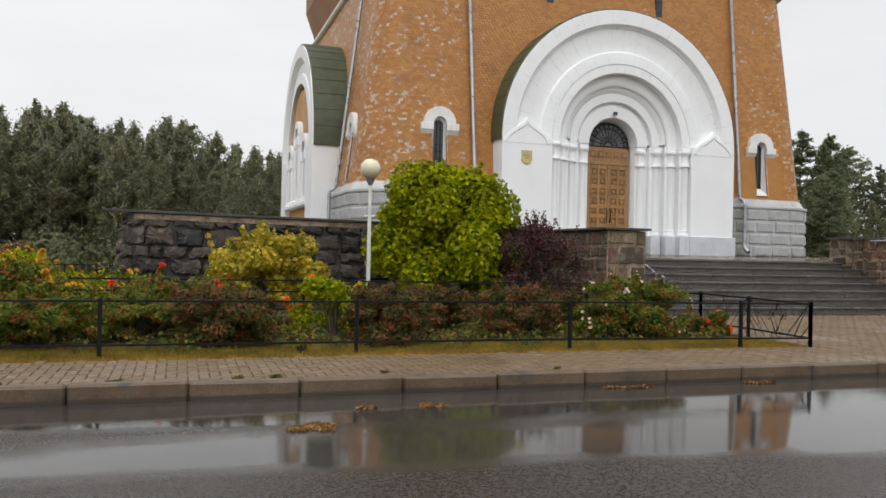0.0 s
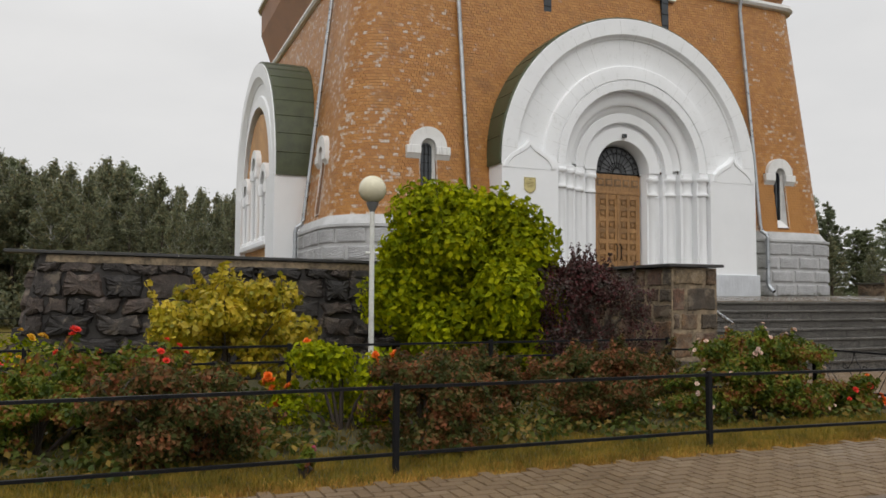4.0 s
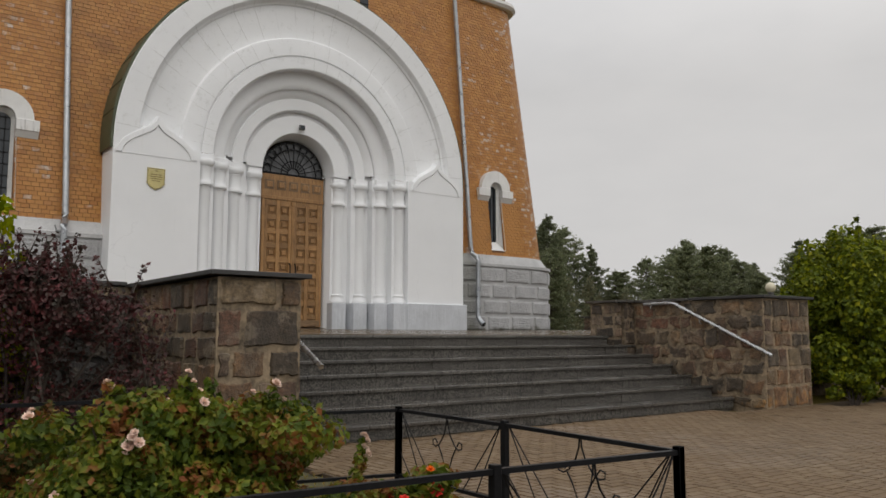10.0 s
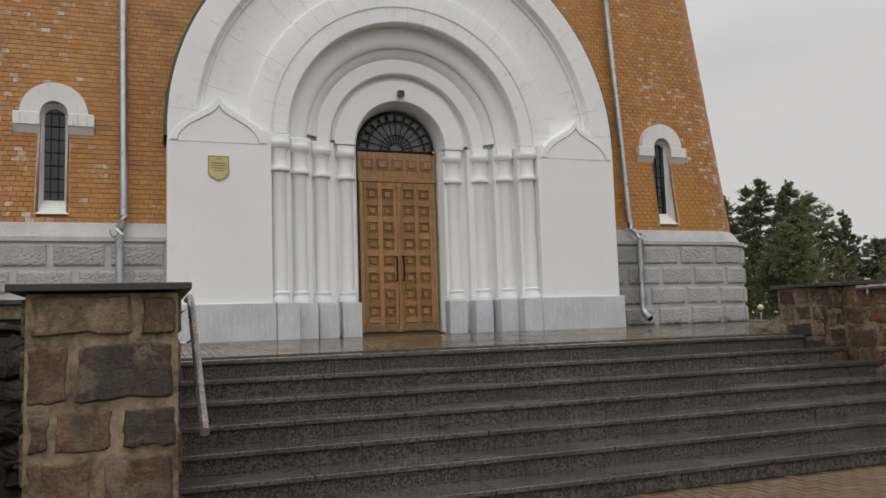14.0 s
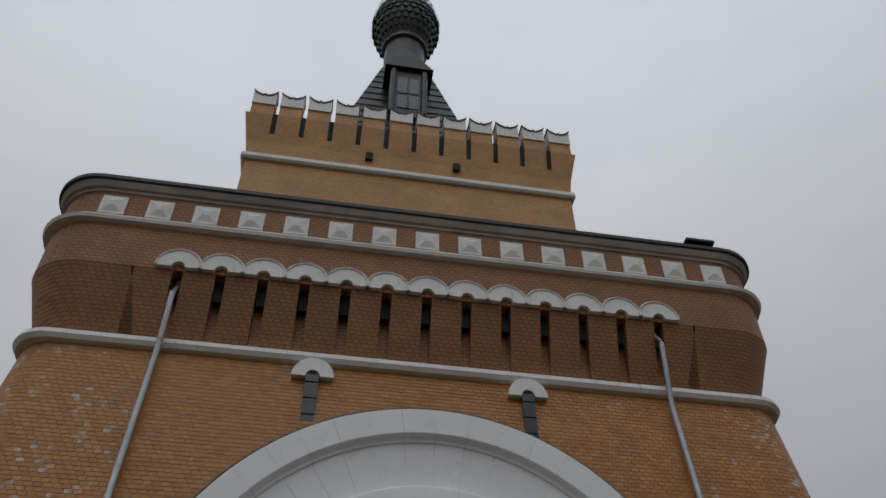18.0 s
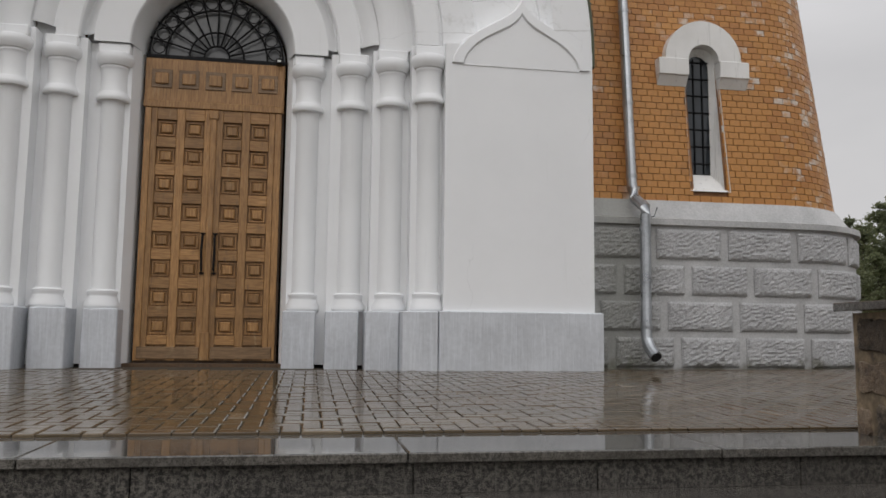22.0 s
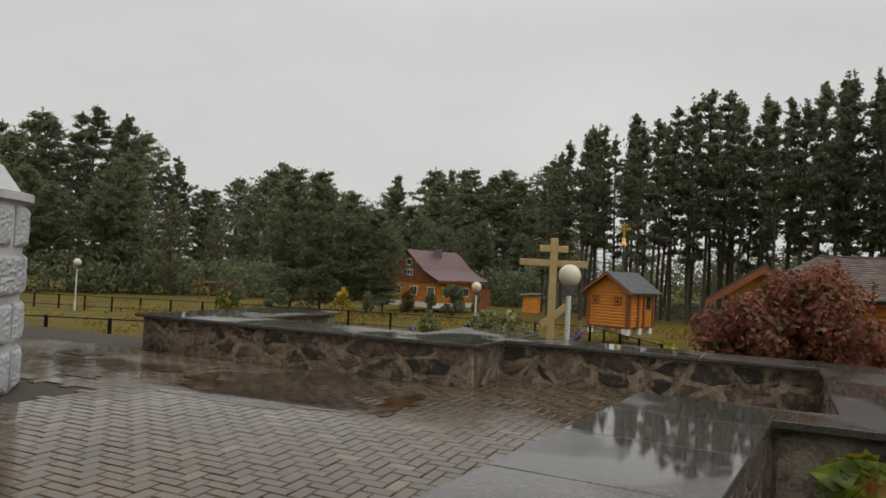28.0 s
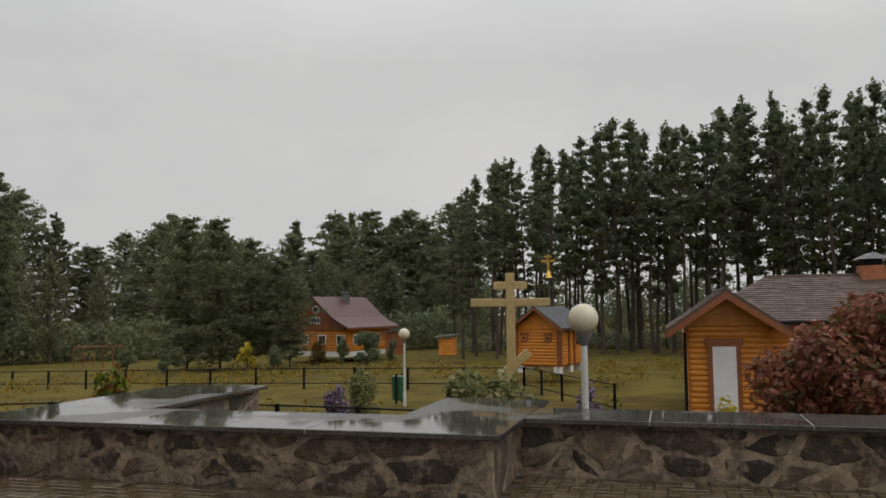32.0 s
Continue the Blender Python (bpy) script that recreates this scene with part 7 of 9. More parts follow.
# ---- garden fences ----
def fence_panel(root, a, b, scroll=False, zt=-0.735, zb=-1.225):
    """Two rails between two posts; scroll adds the crossed bars and curls of the end panels."""
    a, b = Vector(a), Vector(b)
    for z in (zt, zb):
        d = (b - a)
        n = Vector((-d.y, d.x)).normalized() * 0.016
        bm = bmesh.new()
        lo = [bm.verts.new((p.x + q * n.x, p.y + q * n.y, z + h)) for p in (a, b) for q, h in ((-1, -0.012), (1, -0.012), (1, 0.012), (-1, 0.012))]
        bm.faces.new(lo[:4])
        bm.faces.new(lo[4:])
        for k in range(4):
            bm.faces.new((lo[k], lo[(k + 1) % 4], lo[4 + (k + 1) % 4], lo[4 + k]))
        part("rail", bm, M_BLACK_IRON, root)
    if scroll:
        p = lambda t, z: (a.x + (b.x - a.x) * t, a.y + (b.y - a.y) * t, z)
        h = zt - zb
        for s in (0, 1):
            e = lambda t: t if s == 0 else 1 - t
            for t0, v0, t1, v1 in ((0.03, 1.0, 0.36, 0.0), (0.03, 1.0, 0.24, 0.0), (0.02, 0.36, 0.14, 0.0)):
                part("cross_bar", tube(bmesh.new(), [p(e(t0), zb + v0 * h), p(e(t1), zb + v1 * h)], 0.0045, 5), M_BLACK_IRON, root)
        for s in (-1, 1):
            # a long bow from the rail ends in an outward eye, and a second runs down from it
            bow = [(0.004, 1.0), (0.008, 0.88), (0.028, 0.74), (0.070, 0.60), (0.105, 0.55), (0.135, 0.57), (0.138, 0.64), (0.110, 0.66), (0.092, 0.60)]
            tail = [(0.085, 0.58), (0.050, 0.44), (0.022, 0.28), (0.008, 0.10), (0.030, 0.03), (0.065, 0.06), (0.070, 0.14), (0.048, 0.15)]
            for name, line in (("scroll", bow), ("scroll", tail)):
                part(name, tube(bmesh.new(), [p(0.5 + s * u, zb + v * h) for u, v in line], 0.0055, 5), M_BLACK_IRON, root)


def fence(points, scrolls, label, zt=-0.735, zb=-1.225):
    root = thing("garden_fence", (0, 0, 0), 0, label, "fence", group="low garden fences")
    for x, y in points:
        part("post", boxes((x - 0.022, x + 0.022, y - 0.022, y + 0.022, -1.42, zt + 0.03), bevel=0.003), M_BLACK_IRON, root)
    for k, (a, b) in enumerate(zip(points, points[1:])):
        fence_panel(root, a, b, k in scrolls, zt, zb)
    return root


front_pts = [(-19.7, -12.06), (-16.8, -12.08), (-13.92, -12.11), (-11.04, -12.14), (-8.17, -12.18), (-5.60, -12.38), (-4.49, -12.50)]
side_pts = [(-4.49, -12.50), (-4.38, -11.07), (-4.37, -9.82)]
back_pts = [(-6.35, -9.30), (-8.85, -9.2), (-11.25, -9.17), (-13.8, -9.13), (-16.4, -9.08), (-19.0, -9.0)]
fence(front_pts, (5,), "low black iron rail fence along the flower bed")
fence(side_pts, (0, 1), "low black iron fence with scrolls beside the forecourt")
fence([(-4.37, -9.82), (-6.35, -9.33)], (), "low black iron fence span behind the roses")
fence(back_pts, (), "black iron fence with two close rails behind the roses", -0.605, -0.775)
fence([(3.42, -10.66), (3.45, -11.85), (3.5, -12.3)], (0,), "short black iron fence at the forecourt edge")
fence([(3.42, -10.66), (6.2, -10.5), (9.0, -10.4), (12.0, -10.3)], (), "black iron rail fence by the far flower bed")


def meadow_fence(points, zs, label):
    root = thing("meadow_fence", (0, 0, 0), 0, label, "fence", group="dark fences in the meadow")
    prev = None
    for (x, y), z in zip(points, zs):
        part("post", boxes((x - 0.04, x + 0.04, y - 0.04, y + 0.04, z - 0.2, z + 0.92)), M_BLACK_IRON, root)
        if prev:
            for h in (0.88, 0.25):
                part("rail", tube(bmesh.new(), [(prev[0], prev[1], prev[2] + h), (x, y, z + h)], 0.022, 5), M_BLACK_IRON, root)
        prev = (x, y, z)


def fence_line(p, q, n, label):
    pts = [(p[0] + (q[0] - p[0]) * k / n, p[1] + (q[1] - p[1]) * k / n) for k in range(n + 1)]
    meadow_fence(pts, [ground_height(*v) for v in pts], label)


fence_line((19.5, -3.5), (22.0, 9.0), 6, "dark iron rail fence round the inner lawn")
fence_line((22.0, 9.0), (19.0, 30.0), 9, "dark iron rail fence along the path")
fence_line((36.0, 2.0), (40.0, 44.0), 17, "dark rail fence across the meadow")
fence_line((28.0, -2.0), (36.0, 2.0), 4, "dark rail fence beside the well house")
fence_line((-40.0, 14.0), (-16.0, 24.0), 9, "dark rail fence on the far lawn")


# ---- planting ----
def shrub(name, x, y, z0, z1, half_w, count, leaf, material, label, twigs=10, lumps=16, seed=1, category="shrub", long=1.5, flat=0.3, spiky=0.0, depth=None, lump=(0.22, 0.40), whip=1.04):
    """A bush: several stems, and leaves gathered in uneven clumps."""
    r = random.Random(seed)
    t = thing(name, (x, y, z0), 0, label, category)
    h = z1 - z0
    hw = half_w
    hd = depth or half_w * 0.9
    cs, rs = [], []
    for k in range(lumps):
        w = r.uniform(0, 2 * math.pi)
        f = r.uniform(0.15, 0.78)
        zz = r.uniform(0.16, 0.86)
        spread = math.sin(math.pi * min(1, 0.25 + zz * 0.72)) ** 0.85
        cs.append((hw * f * math.cos(w) * spread, hd * f * math.sin(w) * spread, h * zz))
        q = r.uniform(*lump)
        rs.append((hw * q, hd * q, h * q * 0.62))
    stems = bmesh.new()
    for k in range(twigs):
        c = cs[k % len(cs)]
        m = (c[0] * 0.45 + r.uniform(-0.05, 0.05), c[1] * 0.45 + r.uniform(-0.05, 0.05), c[2] * 0.55)
        tube(stems, [(c[0] * 0.12, c[1] * 0.12, -0.06), m, (c[0], c[1], c[2] + h * 0.06)], [0.022, 0.014, 0.006], 5)
    # bare shoots that stand out of the crown
    for k in range(int(10 * spiky)):
        c = cs[r.randrange(lumps)]
        d = (c[0] + r.uniform(-0.25, 0.25), c[1] + r.uniform(-0.2, 0.2), min(c[2] + h * r.uniform(0.2, 0.34), h * r.uniform(0.90, whip)))
        tube(stems, [c, ((c[0] + d[0]) / 2, (c[1] + d[1]) / 2, (c[2] + d[2]) / 2 + 0.05), d], [0.010, 0.007, 0.003], 4)
        for f in (0.35, 0.55, 0.75, 0.95):
            cs.append(tuple(c[j] + (d[j] - c[j]) * f for j in range(3)))
            rs.append((0.065 - 0.03 * f, 0.065 - 0.03 * f, 0.075))
    tagged(part("branchwork", stems, M_TWIG, t), kind="stuff")
    lf = tagged(leaf_cloud("foliage", cs, rs, count, leaf, material, t, flat, long), kind="stuff")
    return t, cs, rs


def blooms(parent, cs, rs, count, size, material, seed, label=""):
    """Small ruffled flower heads on the outside of a bush, each one a part."""
    r = random.Random(seed)
    for k in range(count):
        d = Vector((r.uniform(-1, 1), r.uniform(-1.3, 0.5), r.uniform(-0.25, 1.1))).normalized()
        # the clump that reaches furthest out near a chosen spot carries the flower
        near = r.sample(range(len(cs)), max(2, len(cs) // 4))
        i = max(near, key=lambda j: Vector(cs[j]).dot(d))
        p = Vector(cs[i]) + Vector((d.x * rs[i][0], d.y * rs[i][1], d.z * rs[i][2])) * 1.08
        s = size * r.uniform(0.7, 1.2)
        bm = bmesh.new()
        up = (d + Vector((0, 0, 0.5))).normalized()
        side = up.cross(Vector((0.3, 0.9, 0.1))).normalized()
        fore = up.cross(side)
        for ring, lift, n in ((1.0, 0.10, 7), (0.72, 0.42, 6), (0.40, 0.62, 4)):
            # cupped petals, layer within layer
            for j in range(n):
                a = 2 * math.pi * (j + 0.5 * r.random()) / n
                out = side * math.cos(a) + fore * math.sin(a)
                acr = up.cross(out)
                w = s * (0.30 + 0.16 * ring)
                bm.faces.new([bm.verts.new(p + o) for o in (out * s * ring * 0.15, out * s * ring * 0.7 + acr * w + up * s * lift * 0.6, out * s * ring + up * s * (lift + 0.28), out * s * ring * 0.7 - acr * w + up * s * lift * 0.6)])
        part("flower", bm, material, parent, label if k == 0 else "")


shrub("lime_shrub", -7.94, -6.55, G, 1.72, 1.88, 46000, 0.074, M_LIME, "large rounded lime green shrub by the stone wall", 18, 64, 2, long=1.4, flat=0.25, spiky=2.0, lump=(0.15, 0.31))
shrub("yellow_shrub", -11.65, -7.3, G, 0.28, 1.42, 9500, 0.060, M_YELLOW, "spreading yellow-leaved shrub before the stone wall", 16, 60, 3, spiky=3.0, lump=(0.09, 0.22))
t, cs, rs = shrub("barberry", -6.65, -7.35, G, 0.56, 1.55, 19000, 0.030, M_PURPLE, "dark purple barberry bush beside the wall pier", 22, 46, 4, spiky=6.0, lump=(0.12, 0.28), whip=1.24)
shrub("lime_shrub", 8.2, -7.45, G, 2.05, 2.15, 40000, 0.066, M_GREEN_SHRUB, "tall green shrub beside the planter wall", 18, 62, 5, long=1.5, flat=0.4, depth=1.5, spiky=2.0, lump=(0.14, 0.30))
shrub("low_shrub", 6.3, -8.2, G, -0.75, 0.5, 1500, 0.05, M_GREEN_SHRUB, "low grassy green plants at the foot of the shrub", 8, 14, 6)
shrub("yellow_shrub", 13.5, -8.8, G, 0.0, 1.5, 2600, 0.08, M_YELLOW, "yellow-green shrub beyond the forecourt", 10, 18, 7)
shrub("russet_shrub", 12.0, -9.0, G, 1.05, 1.4, 9000, 0.07, M_RUSSET, "tall russet bush beside the far bed fence", 14, 40, 12, depth=1.1, lump=(0.14, 0.3))
shrub("green_shrub", 10.7, -9.3, G, -0.2, 0.9, 5000, 0.06, M_LIME, "low yellow-green bush by the forecourt", 10, 24, 13, depth=0.7)
shrub("red_shrub", 13.95, -5.54, -1.5, 1.62, 2.05, 44000, 0.048, M_RED_BUSH, "russet red viburnum bush in autumn leaf behind the parapet", 24, 100, 8, spiky=0.5, long=1.6, lump=(0.09, 0.21))
shrub("rose_leaf_shrub", 13.75, -1.66, -1.4, 0.72, 1.15, 15000, 0.06, M_OLIVE, "leafy green shrub with pale seed heads behind the parapet", 16, 60, 9, lump=(0.13, 0.26))
shrub("yellow_shrub", 14.1, -7.0, -1.5, 0.72, 0.72, 3200, 0.05, M_YELLOW, "low yellow-green shrub at the end of the viburnum", 10, 22, 14, lump=(0.15, 0.3))
shrub("yellow_shrub", 13.3, -4.05, -1.5, 0.52, 0.42, 1500, 0.05, M_YELLOW, "small golden shrub at the foot of the viburnum", 8, 14, 15)
shrub("leafy_shrub", 6.3, -5.6, -0.35, 0.62, 0.75, 900, 0.13, M_ROSE, "broad-leaved green climber growing in the planter", 8, 10, 10, depth=0.3)
shrub("rose_leaf_shrub", 16.8, -7.4, -1.5, 0.25, 1.2, 2600, 0.09, M_ROSE, "straggling green shrub behind the parapet", 10, 14, 11)
for k, (x, y, hw, z1) in enumerate(((-8.3, -10.75, 0.92, -0.52), (-10.45, -11.2, 0.85, -0.52), (-12.5, -11.15, 0.95, -0.55), (-14.7, -11.2, 0.95, -0.56), (-16.9, -11.1, 1.0, -0.56), (-19.0, -11.0, 1.0, -0.58), (-9.4, -10.0, 0.8, -0.62), (-13.6, -10.3, 0.9, -0.68), (-7.45, -9.75, 0.95, -0.52), (-8.9, -8.6, 0.8, -0.66))):
    shrub("rose_bush", x, y, G - 0.03, z1 - 0.04, hw * 1.06, 17000, 0.028, M_RUSSET if k not in (3, 5, 7) else M_ROSE, "%s-leaved rose bush in the fenced bed" % ("russet" if k not in (3, 5, 7) else "green"), 16, 44, 20 + k, "rose bush", spiky=2.6, depth=0.85, lump=(0.12, 0.27))
t, cs, rs = shrub("rose_bush", -6.45, -10.95, G - 0.03, -0.42, 1.42, 30000, 0.030, M_ROSE, "green rose bush with pale pink flowers in the fenced bed", 16, 50, 40, "rose bush", spiky=2.2, depth=0.95, lump=(0.12, 0.27))
blooms(t, cs, rs, 42, 0.026, M_PINK_FLOWER, 1, "pale pink rose")
t, cs, rs = shrub("marigold_clump", -5.0, -10.95, G - 0.03, -0.88, 0.50, 1500, 0.045, M_ROSE, "orange and red flowers by the fence corner", 8, 12, 41, "flowers")
blooms(t, cs, rs, 9, 0.034, M_ORANGE_FLOWER, 2, "orange flower")
blooms(t, cs, rs, 5, 0.04, M_RED_FLOWER, 3, "red flower")
for k, (x, y, hw, mat, lab, cnt) in enumerate(((-13.2, -9.55, 0.9, M_RED_FLOWER, "red zinnias", 12), (-10.9, -10.05, 0.7, M_ORANGE_FLOWER, "orange marigolds", 16), (-15.4, -9.6, 1.1, M_YELLOW_FLOWER, "yellow rudbeckias", 22), (-17.4, -9.6, 1.1, M_ORANGE_FLOWER, "orange zinnias", 20), (-15.0, -8.0, 1.2, M_YELLOW_FLOWER, "tall yellow flowers", 75), (-18.6, -10.0, 1.0, M_YELLOW_FLOWER, "yellow marigolds", 24), (-18.2, -8.6, 1.2, M_YELLOW_FLOWER, "yellow daisies", 40))):
    t, cs, rs = shrub("flower_clump", x, y, G - 0.03, (-0.45, -0.55, -0.30, -0.36, -0.16, -0.30, -0.1)[k], hw * 1.15, 5000, 0.042, M_LIME if k in (1, 4, 6) else M_ROSE, "clump of %s in the flower bed" % lab, 12, 16, 50 + k, "flowers", spiky=0.6, depth=0.6)
    blooms(t, cs, rs, cnt * 2, 0.042, mat, 60 + k)
t, cs, rs = shrub("flower_clump", -11.7, -12.0, G, -1.12, 0.14, 120, 0.05, M_ROSE, "single pink flower at the lawn edge", 3, 4, 70, "flowers")
blooms(t, cs, rs, 2, 0.05, plain("bright_pink_petals", (0.75, 0.16, 0.30), 0.5), 71)
shrub("aster_clump", 14.0, -2.72, -1.45, 0.50, 0.50, 3200, 0.05, M_LILAC, "lilac aster clump behind the parapet", 10, 16, 72, "flowers")
shrub("aster_clump", 22.5, 3.9, -1.6, -0.12, 0.62, 1600, 0.06, M_LILAC, "lilac aster clump on the lawn", 8, 10, 73, "flowers")
shrub("lawn_shrub", 21.6, 2.95, -1.6, 0.0, 0.6, 2200, 0.05, M_OLIVE, "small green shrub on the lawn", 8, 10, 74)
shrub("lawn_shrub", 15.0, 4.2, -1.5, 0.65, 0.85, 1500, 0.10, M_ROSE, "young green shrub beside the parapet", 8, 12, 75)
shrub("lawn_shrub", 48.0, 21.0, -1.9, -0.35, 0.75, 1200, 0.09, M_YELLOW, "yellowing shrub in the meadow", 6, 10, 76)
shrub("lawn_shrub", 50.0, 17.3, -1.9, 0.0, 0.8, 1600, 0.08, M_RUSSET, "brown shrub before the timber house", 6, 10, 77)
shrub("lawn_shrub", 51.0, 14.5, -1.9, 0.1, 1.5, 2600, 0.10, M_PINE, "green shrub before the timber house", 6, 10, 78)
for k, (x, y, z1, hw) in enumerate(((48.0, 19.2, -0.55, 0.55), (48.0, 26.0, -0.75, 0.7), (51.5, 16.4, -0.25, 0.6), (51.5, 13.0, -0.4, 0.5), (46.0, 28.0, -0.8, 0.8), (44.0, 24.0, -0.95, 0.5))):
    shrub("young_conifer", x, y, -1.95, z1, hw, 1800, 0.06, M_PINE_DOME, "young green conifer in the meadow grass", 6, 14, 85 + k, "young tree", long=2.2)
shrub("lawn_shrub", -17.5, 3.5, -1.5, -0.15, 1.7, 1800, 0.10, M_RUSSET, "brown undergrowth beside the wall corner", 8, 12, 79)
shrub("lawn_shrub", -20.5, 5.0, -1.5, -0.25, 1.8, 1600, 0.10, M_RUSSET, "brown undergrowth on the lawn", 8, 12, 80)


def blades(n, x0, x1, y0, y1, h0, h1, material, label):
    x, y = rng.uniform(x0, x1, n), rng.uniform(y0, y1, n)
    h = rng.uniform(h0, h1, n)
    w = rng.uniform(0.003, 0.007, n)
    a = rng.uniform(0, math.pi, n)
    lx, ly = rng.normal(0, 0.024, n), rng.normal(0, 0.024, n)
    z = np.full(n, G - 0.035)
    v = np.stack([np.stack([x - w * np.cos(a), y - w * np.sin(a), z], 1), np.stack([x + w * np.cos(a), y + w * np.sin(a), z], 1), np.stack([x + lx, y + ly, z + h + 0.02], 1)], 1).reshape(-1, 3)
    ob = mesh_object("grass", v.tolist(), (np.arange(n)[:, None] * 3 + np.arange(3)).tolist(), material)
    tagged(ob, label, "grass", kind="stuff")


def ground_blades():
    """Short yellowing grass along the fence and round the beds, straw-coloured at the paving."""
    blades(52000, -20.0, -4.5, -12.35, -11.3, 0.02, 0.06, M_GRASSBLADE, "short yellowing grass along the garden fence")
    blades(22000, -20.0, -4.48, -12.50, -12.12, 0.01, 0.035, M_STRAW, "straw-coloured grass and litter along the paving edge")
    blades(16000, -20.0, -4.5, -12.3, -7.4, 0.02, 0.06, M_GRASSBLADE, "thin grass between the flower bed plants")


ground_blades()


def weed_tuft(x, y, size):
    t = thing("weed_tuft", (x, y, G), 0, "small green weed growing in the paving joints by kerb", "weed", "weeds in the paving")
    tagged(leaf_cloud("leaves", [(0, 0, 0.012), (size * 0.5, 0.01, 0.01), (-size * 0.5, -0.01, 0.01)], [(size * 0.5, size * 0.3, 0.022)] * 3, 70, 0.014, M_GROUNDCOVER, t, 0.3, 3.0), kind="stuff")


for _x, _y, _s in ((-13.62, -13.93, 0.13), (-12.55, -13.9, 0.05), (-12.2, -13.88, 0.07), (-11.1, -13.8, 0.06), (-9.2, -13.86, 0.05), (-14.6, -13.9, 0.08)):
    weed_tuft(_x, _y, _s)


def bed_cover():
    """Low leafy plants that hide the soil between the roses."""
    r = random.Random(77)
    cs, rs = [], []
    for k in range(420):
        q = r.uniform(0.10, 0.26)
        cs.append((r.uniform(-20, -4.7), r.uniform(-11.6, -7.2), G + 0.02))
        rs.append((q * 1.4, q * 1.4, q * 0.8))
    tagged(leaf_cloud("ground_cover", cs, rs, 30000, 0.045, M_GROUNDCOVER, None, 0.5, 1.5), "low russet and green plants covering the bed", "ground cover", kind="stuff")


bed_cover()
part("flower_bed_soil", boxes((-22, -4.47, -12.45, -4.9, G - 0.3, G - 0.03)), M_SOIL)
tagged(bpy.data.objects["flower_bed_soil"], "yellow-green lawn and soil of the fenced flower bed", "flower bed", kind="structure")
part("east_bed_lawn", boxes((3.55, 30, -12.3, -10.4, G - 0.3, G - 0.01), (5.8, 30, -7.6, -6.3, G - 0.3, G - 0.01)), M_LAWN)
tagged(bpy.data.objects["east_bed_lawn"], "lawn beside the forecourt", "lawn", kind="structure")


def meadow_tufts():
    """Rank grass and weeds in the meadow beyond the terrace."""
    r = random.Random(91)
    cs, rs = [], []
    for k in range(330):
        x, y = r.uniform(14.5, 58), r.uniform(-6, 34)
        if 24 < x < 37 and y < -2.5:
            continue
        q = r.uniform(0.12, 0.34) * (1.6 if x > 36 else 1.0)
        cs.append((x, y, ground_height(x, y) + q * 0.35))
        rs.append((q * 1.5, q * 1.5, q))
    tagged(leaf_cloud("meadow_tufts", cs, rs, 9000, 0.07, M_GRASSBLADE, None, -0.3, 3.2), "tufts of rank autumn grass and weeds", "grass", kind="stuff")


meadow_tufts()


# ---- crosses ----
def worship_cross():
    c = thing("wooden_cross", (19.8, -0.7, -1.55), -76, "tall weathered three-bar wooden cross behind the parapet", "cross")
    part("upright", boxes((-0.082, 0.082, -0.08, 0.08, 0.0, 3.56), bevel=0.012), M_CROSS, c)
    part("top_bar", boxes((-0.31, 0.31, -0.075, 0.075, 3.255, 3.40), bevel=0.012), M_CROSS, c)
    part("main_bar", boxes((-0.74, 0.74, -0.076, 0.076, 2.935, 3.085), bevel=0.012), M_CROSS, c)
    bm = boxes((-0.36, 0.36, -0.077, 0.077, -0.08, 0.08), bevel=0.012)
    bmesh.ops.rotate(bm, verts=bm.verts, matrix=Matrix.Rotation(radians(-40), 3, "Y"))
    bmesh.ops.translate(bm, verts=bm.verts, vec=(0.06, 0, 1.86))
    part("foot_bar", bm, M_CROSS, c)


worship_cross()


# ---- timber buildings ----
def log_wall(root, p, q, z0, z1, r=0.068, material=None):
    """A wall of rounded logs from p to q in plan, each log a part."""
    z = z0 + r
    while z < z1:
        d = Vector((q[0] - p[0], q[1] - p[1], 0)).normalized()
        n = Vector((d.y, -d.x, 0))
        bm = bmesh.new()
        rings = []
        for e in (p, q):
            # a rounded siding board, shallow on both faces
            rings.append([bm.verts.new(Vector((e[0], e[1], z)) + n * (s * r * u) + Vector((0, 0, r * v))) for s, u, v in ((-1, 0.55, -0.97), (-1, 0.85, -0.6), (-1, 0.95, 0.0), (-1, 0.85, 0.6), (-1, 0.55, 0.97), (1, 0.55, 0.97), (1, 0.85, 0.6), (1, 0.95, 0.0), (1, 0.85, -0.6), (1, 0.55, -0.97))])
        for j in range(10):
            bm.faces.new((rings[0][j], rings[0][(j + 1) % 10], rings[1][(j + 1) % 10], rings[1][j]))
        bm.faces.new(rings[0])
        bm.faces.new(rings[1])
        part("log", bm, material or M_LOG, root)
        z += 2 * r


def square_window(root, x, y0, z0, w, h, name="window"):
    f = part(name, boxes((x - w / 2 - 0.08, x + w / 2 + 0.08, y0 - 0.05, y0 + 0.05, z0 - 0.08, z0 + h + 0.08), bevel=0.01), M_LOG_TRIM, root)
    part("pane", boxes((x - w / 2, x + w / 2, y0 - 0.058, y0 - 0.045, z0, z0 + h)), M_GLASS, f)
    part("sash", boxes((x - 0.025, x + 0.025, y0 - 0.075, y0 - 0.055, z0, z0 + h), (x - w / 2, x + w / 2, y0 - 0.074, y0 - 0.056, z0 + h * 0.55, z0 + h * 0.55 + 0.05)), M_WHITE_DOOR, f)
    return f


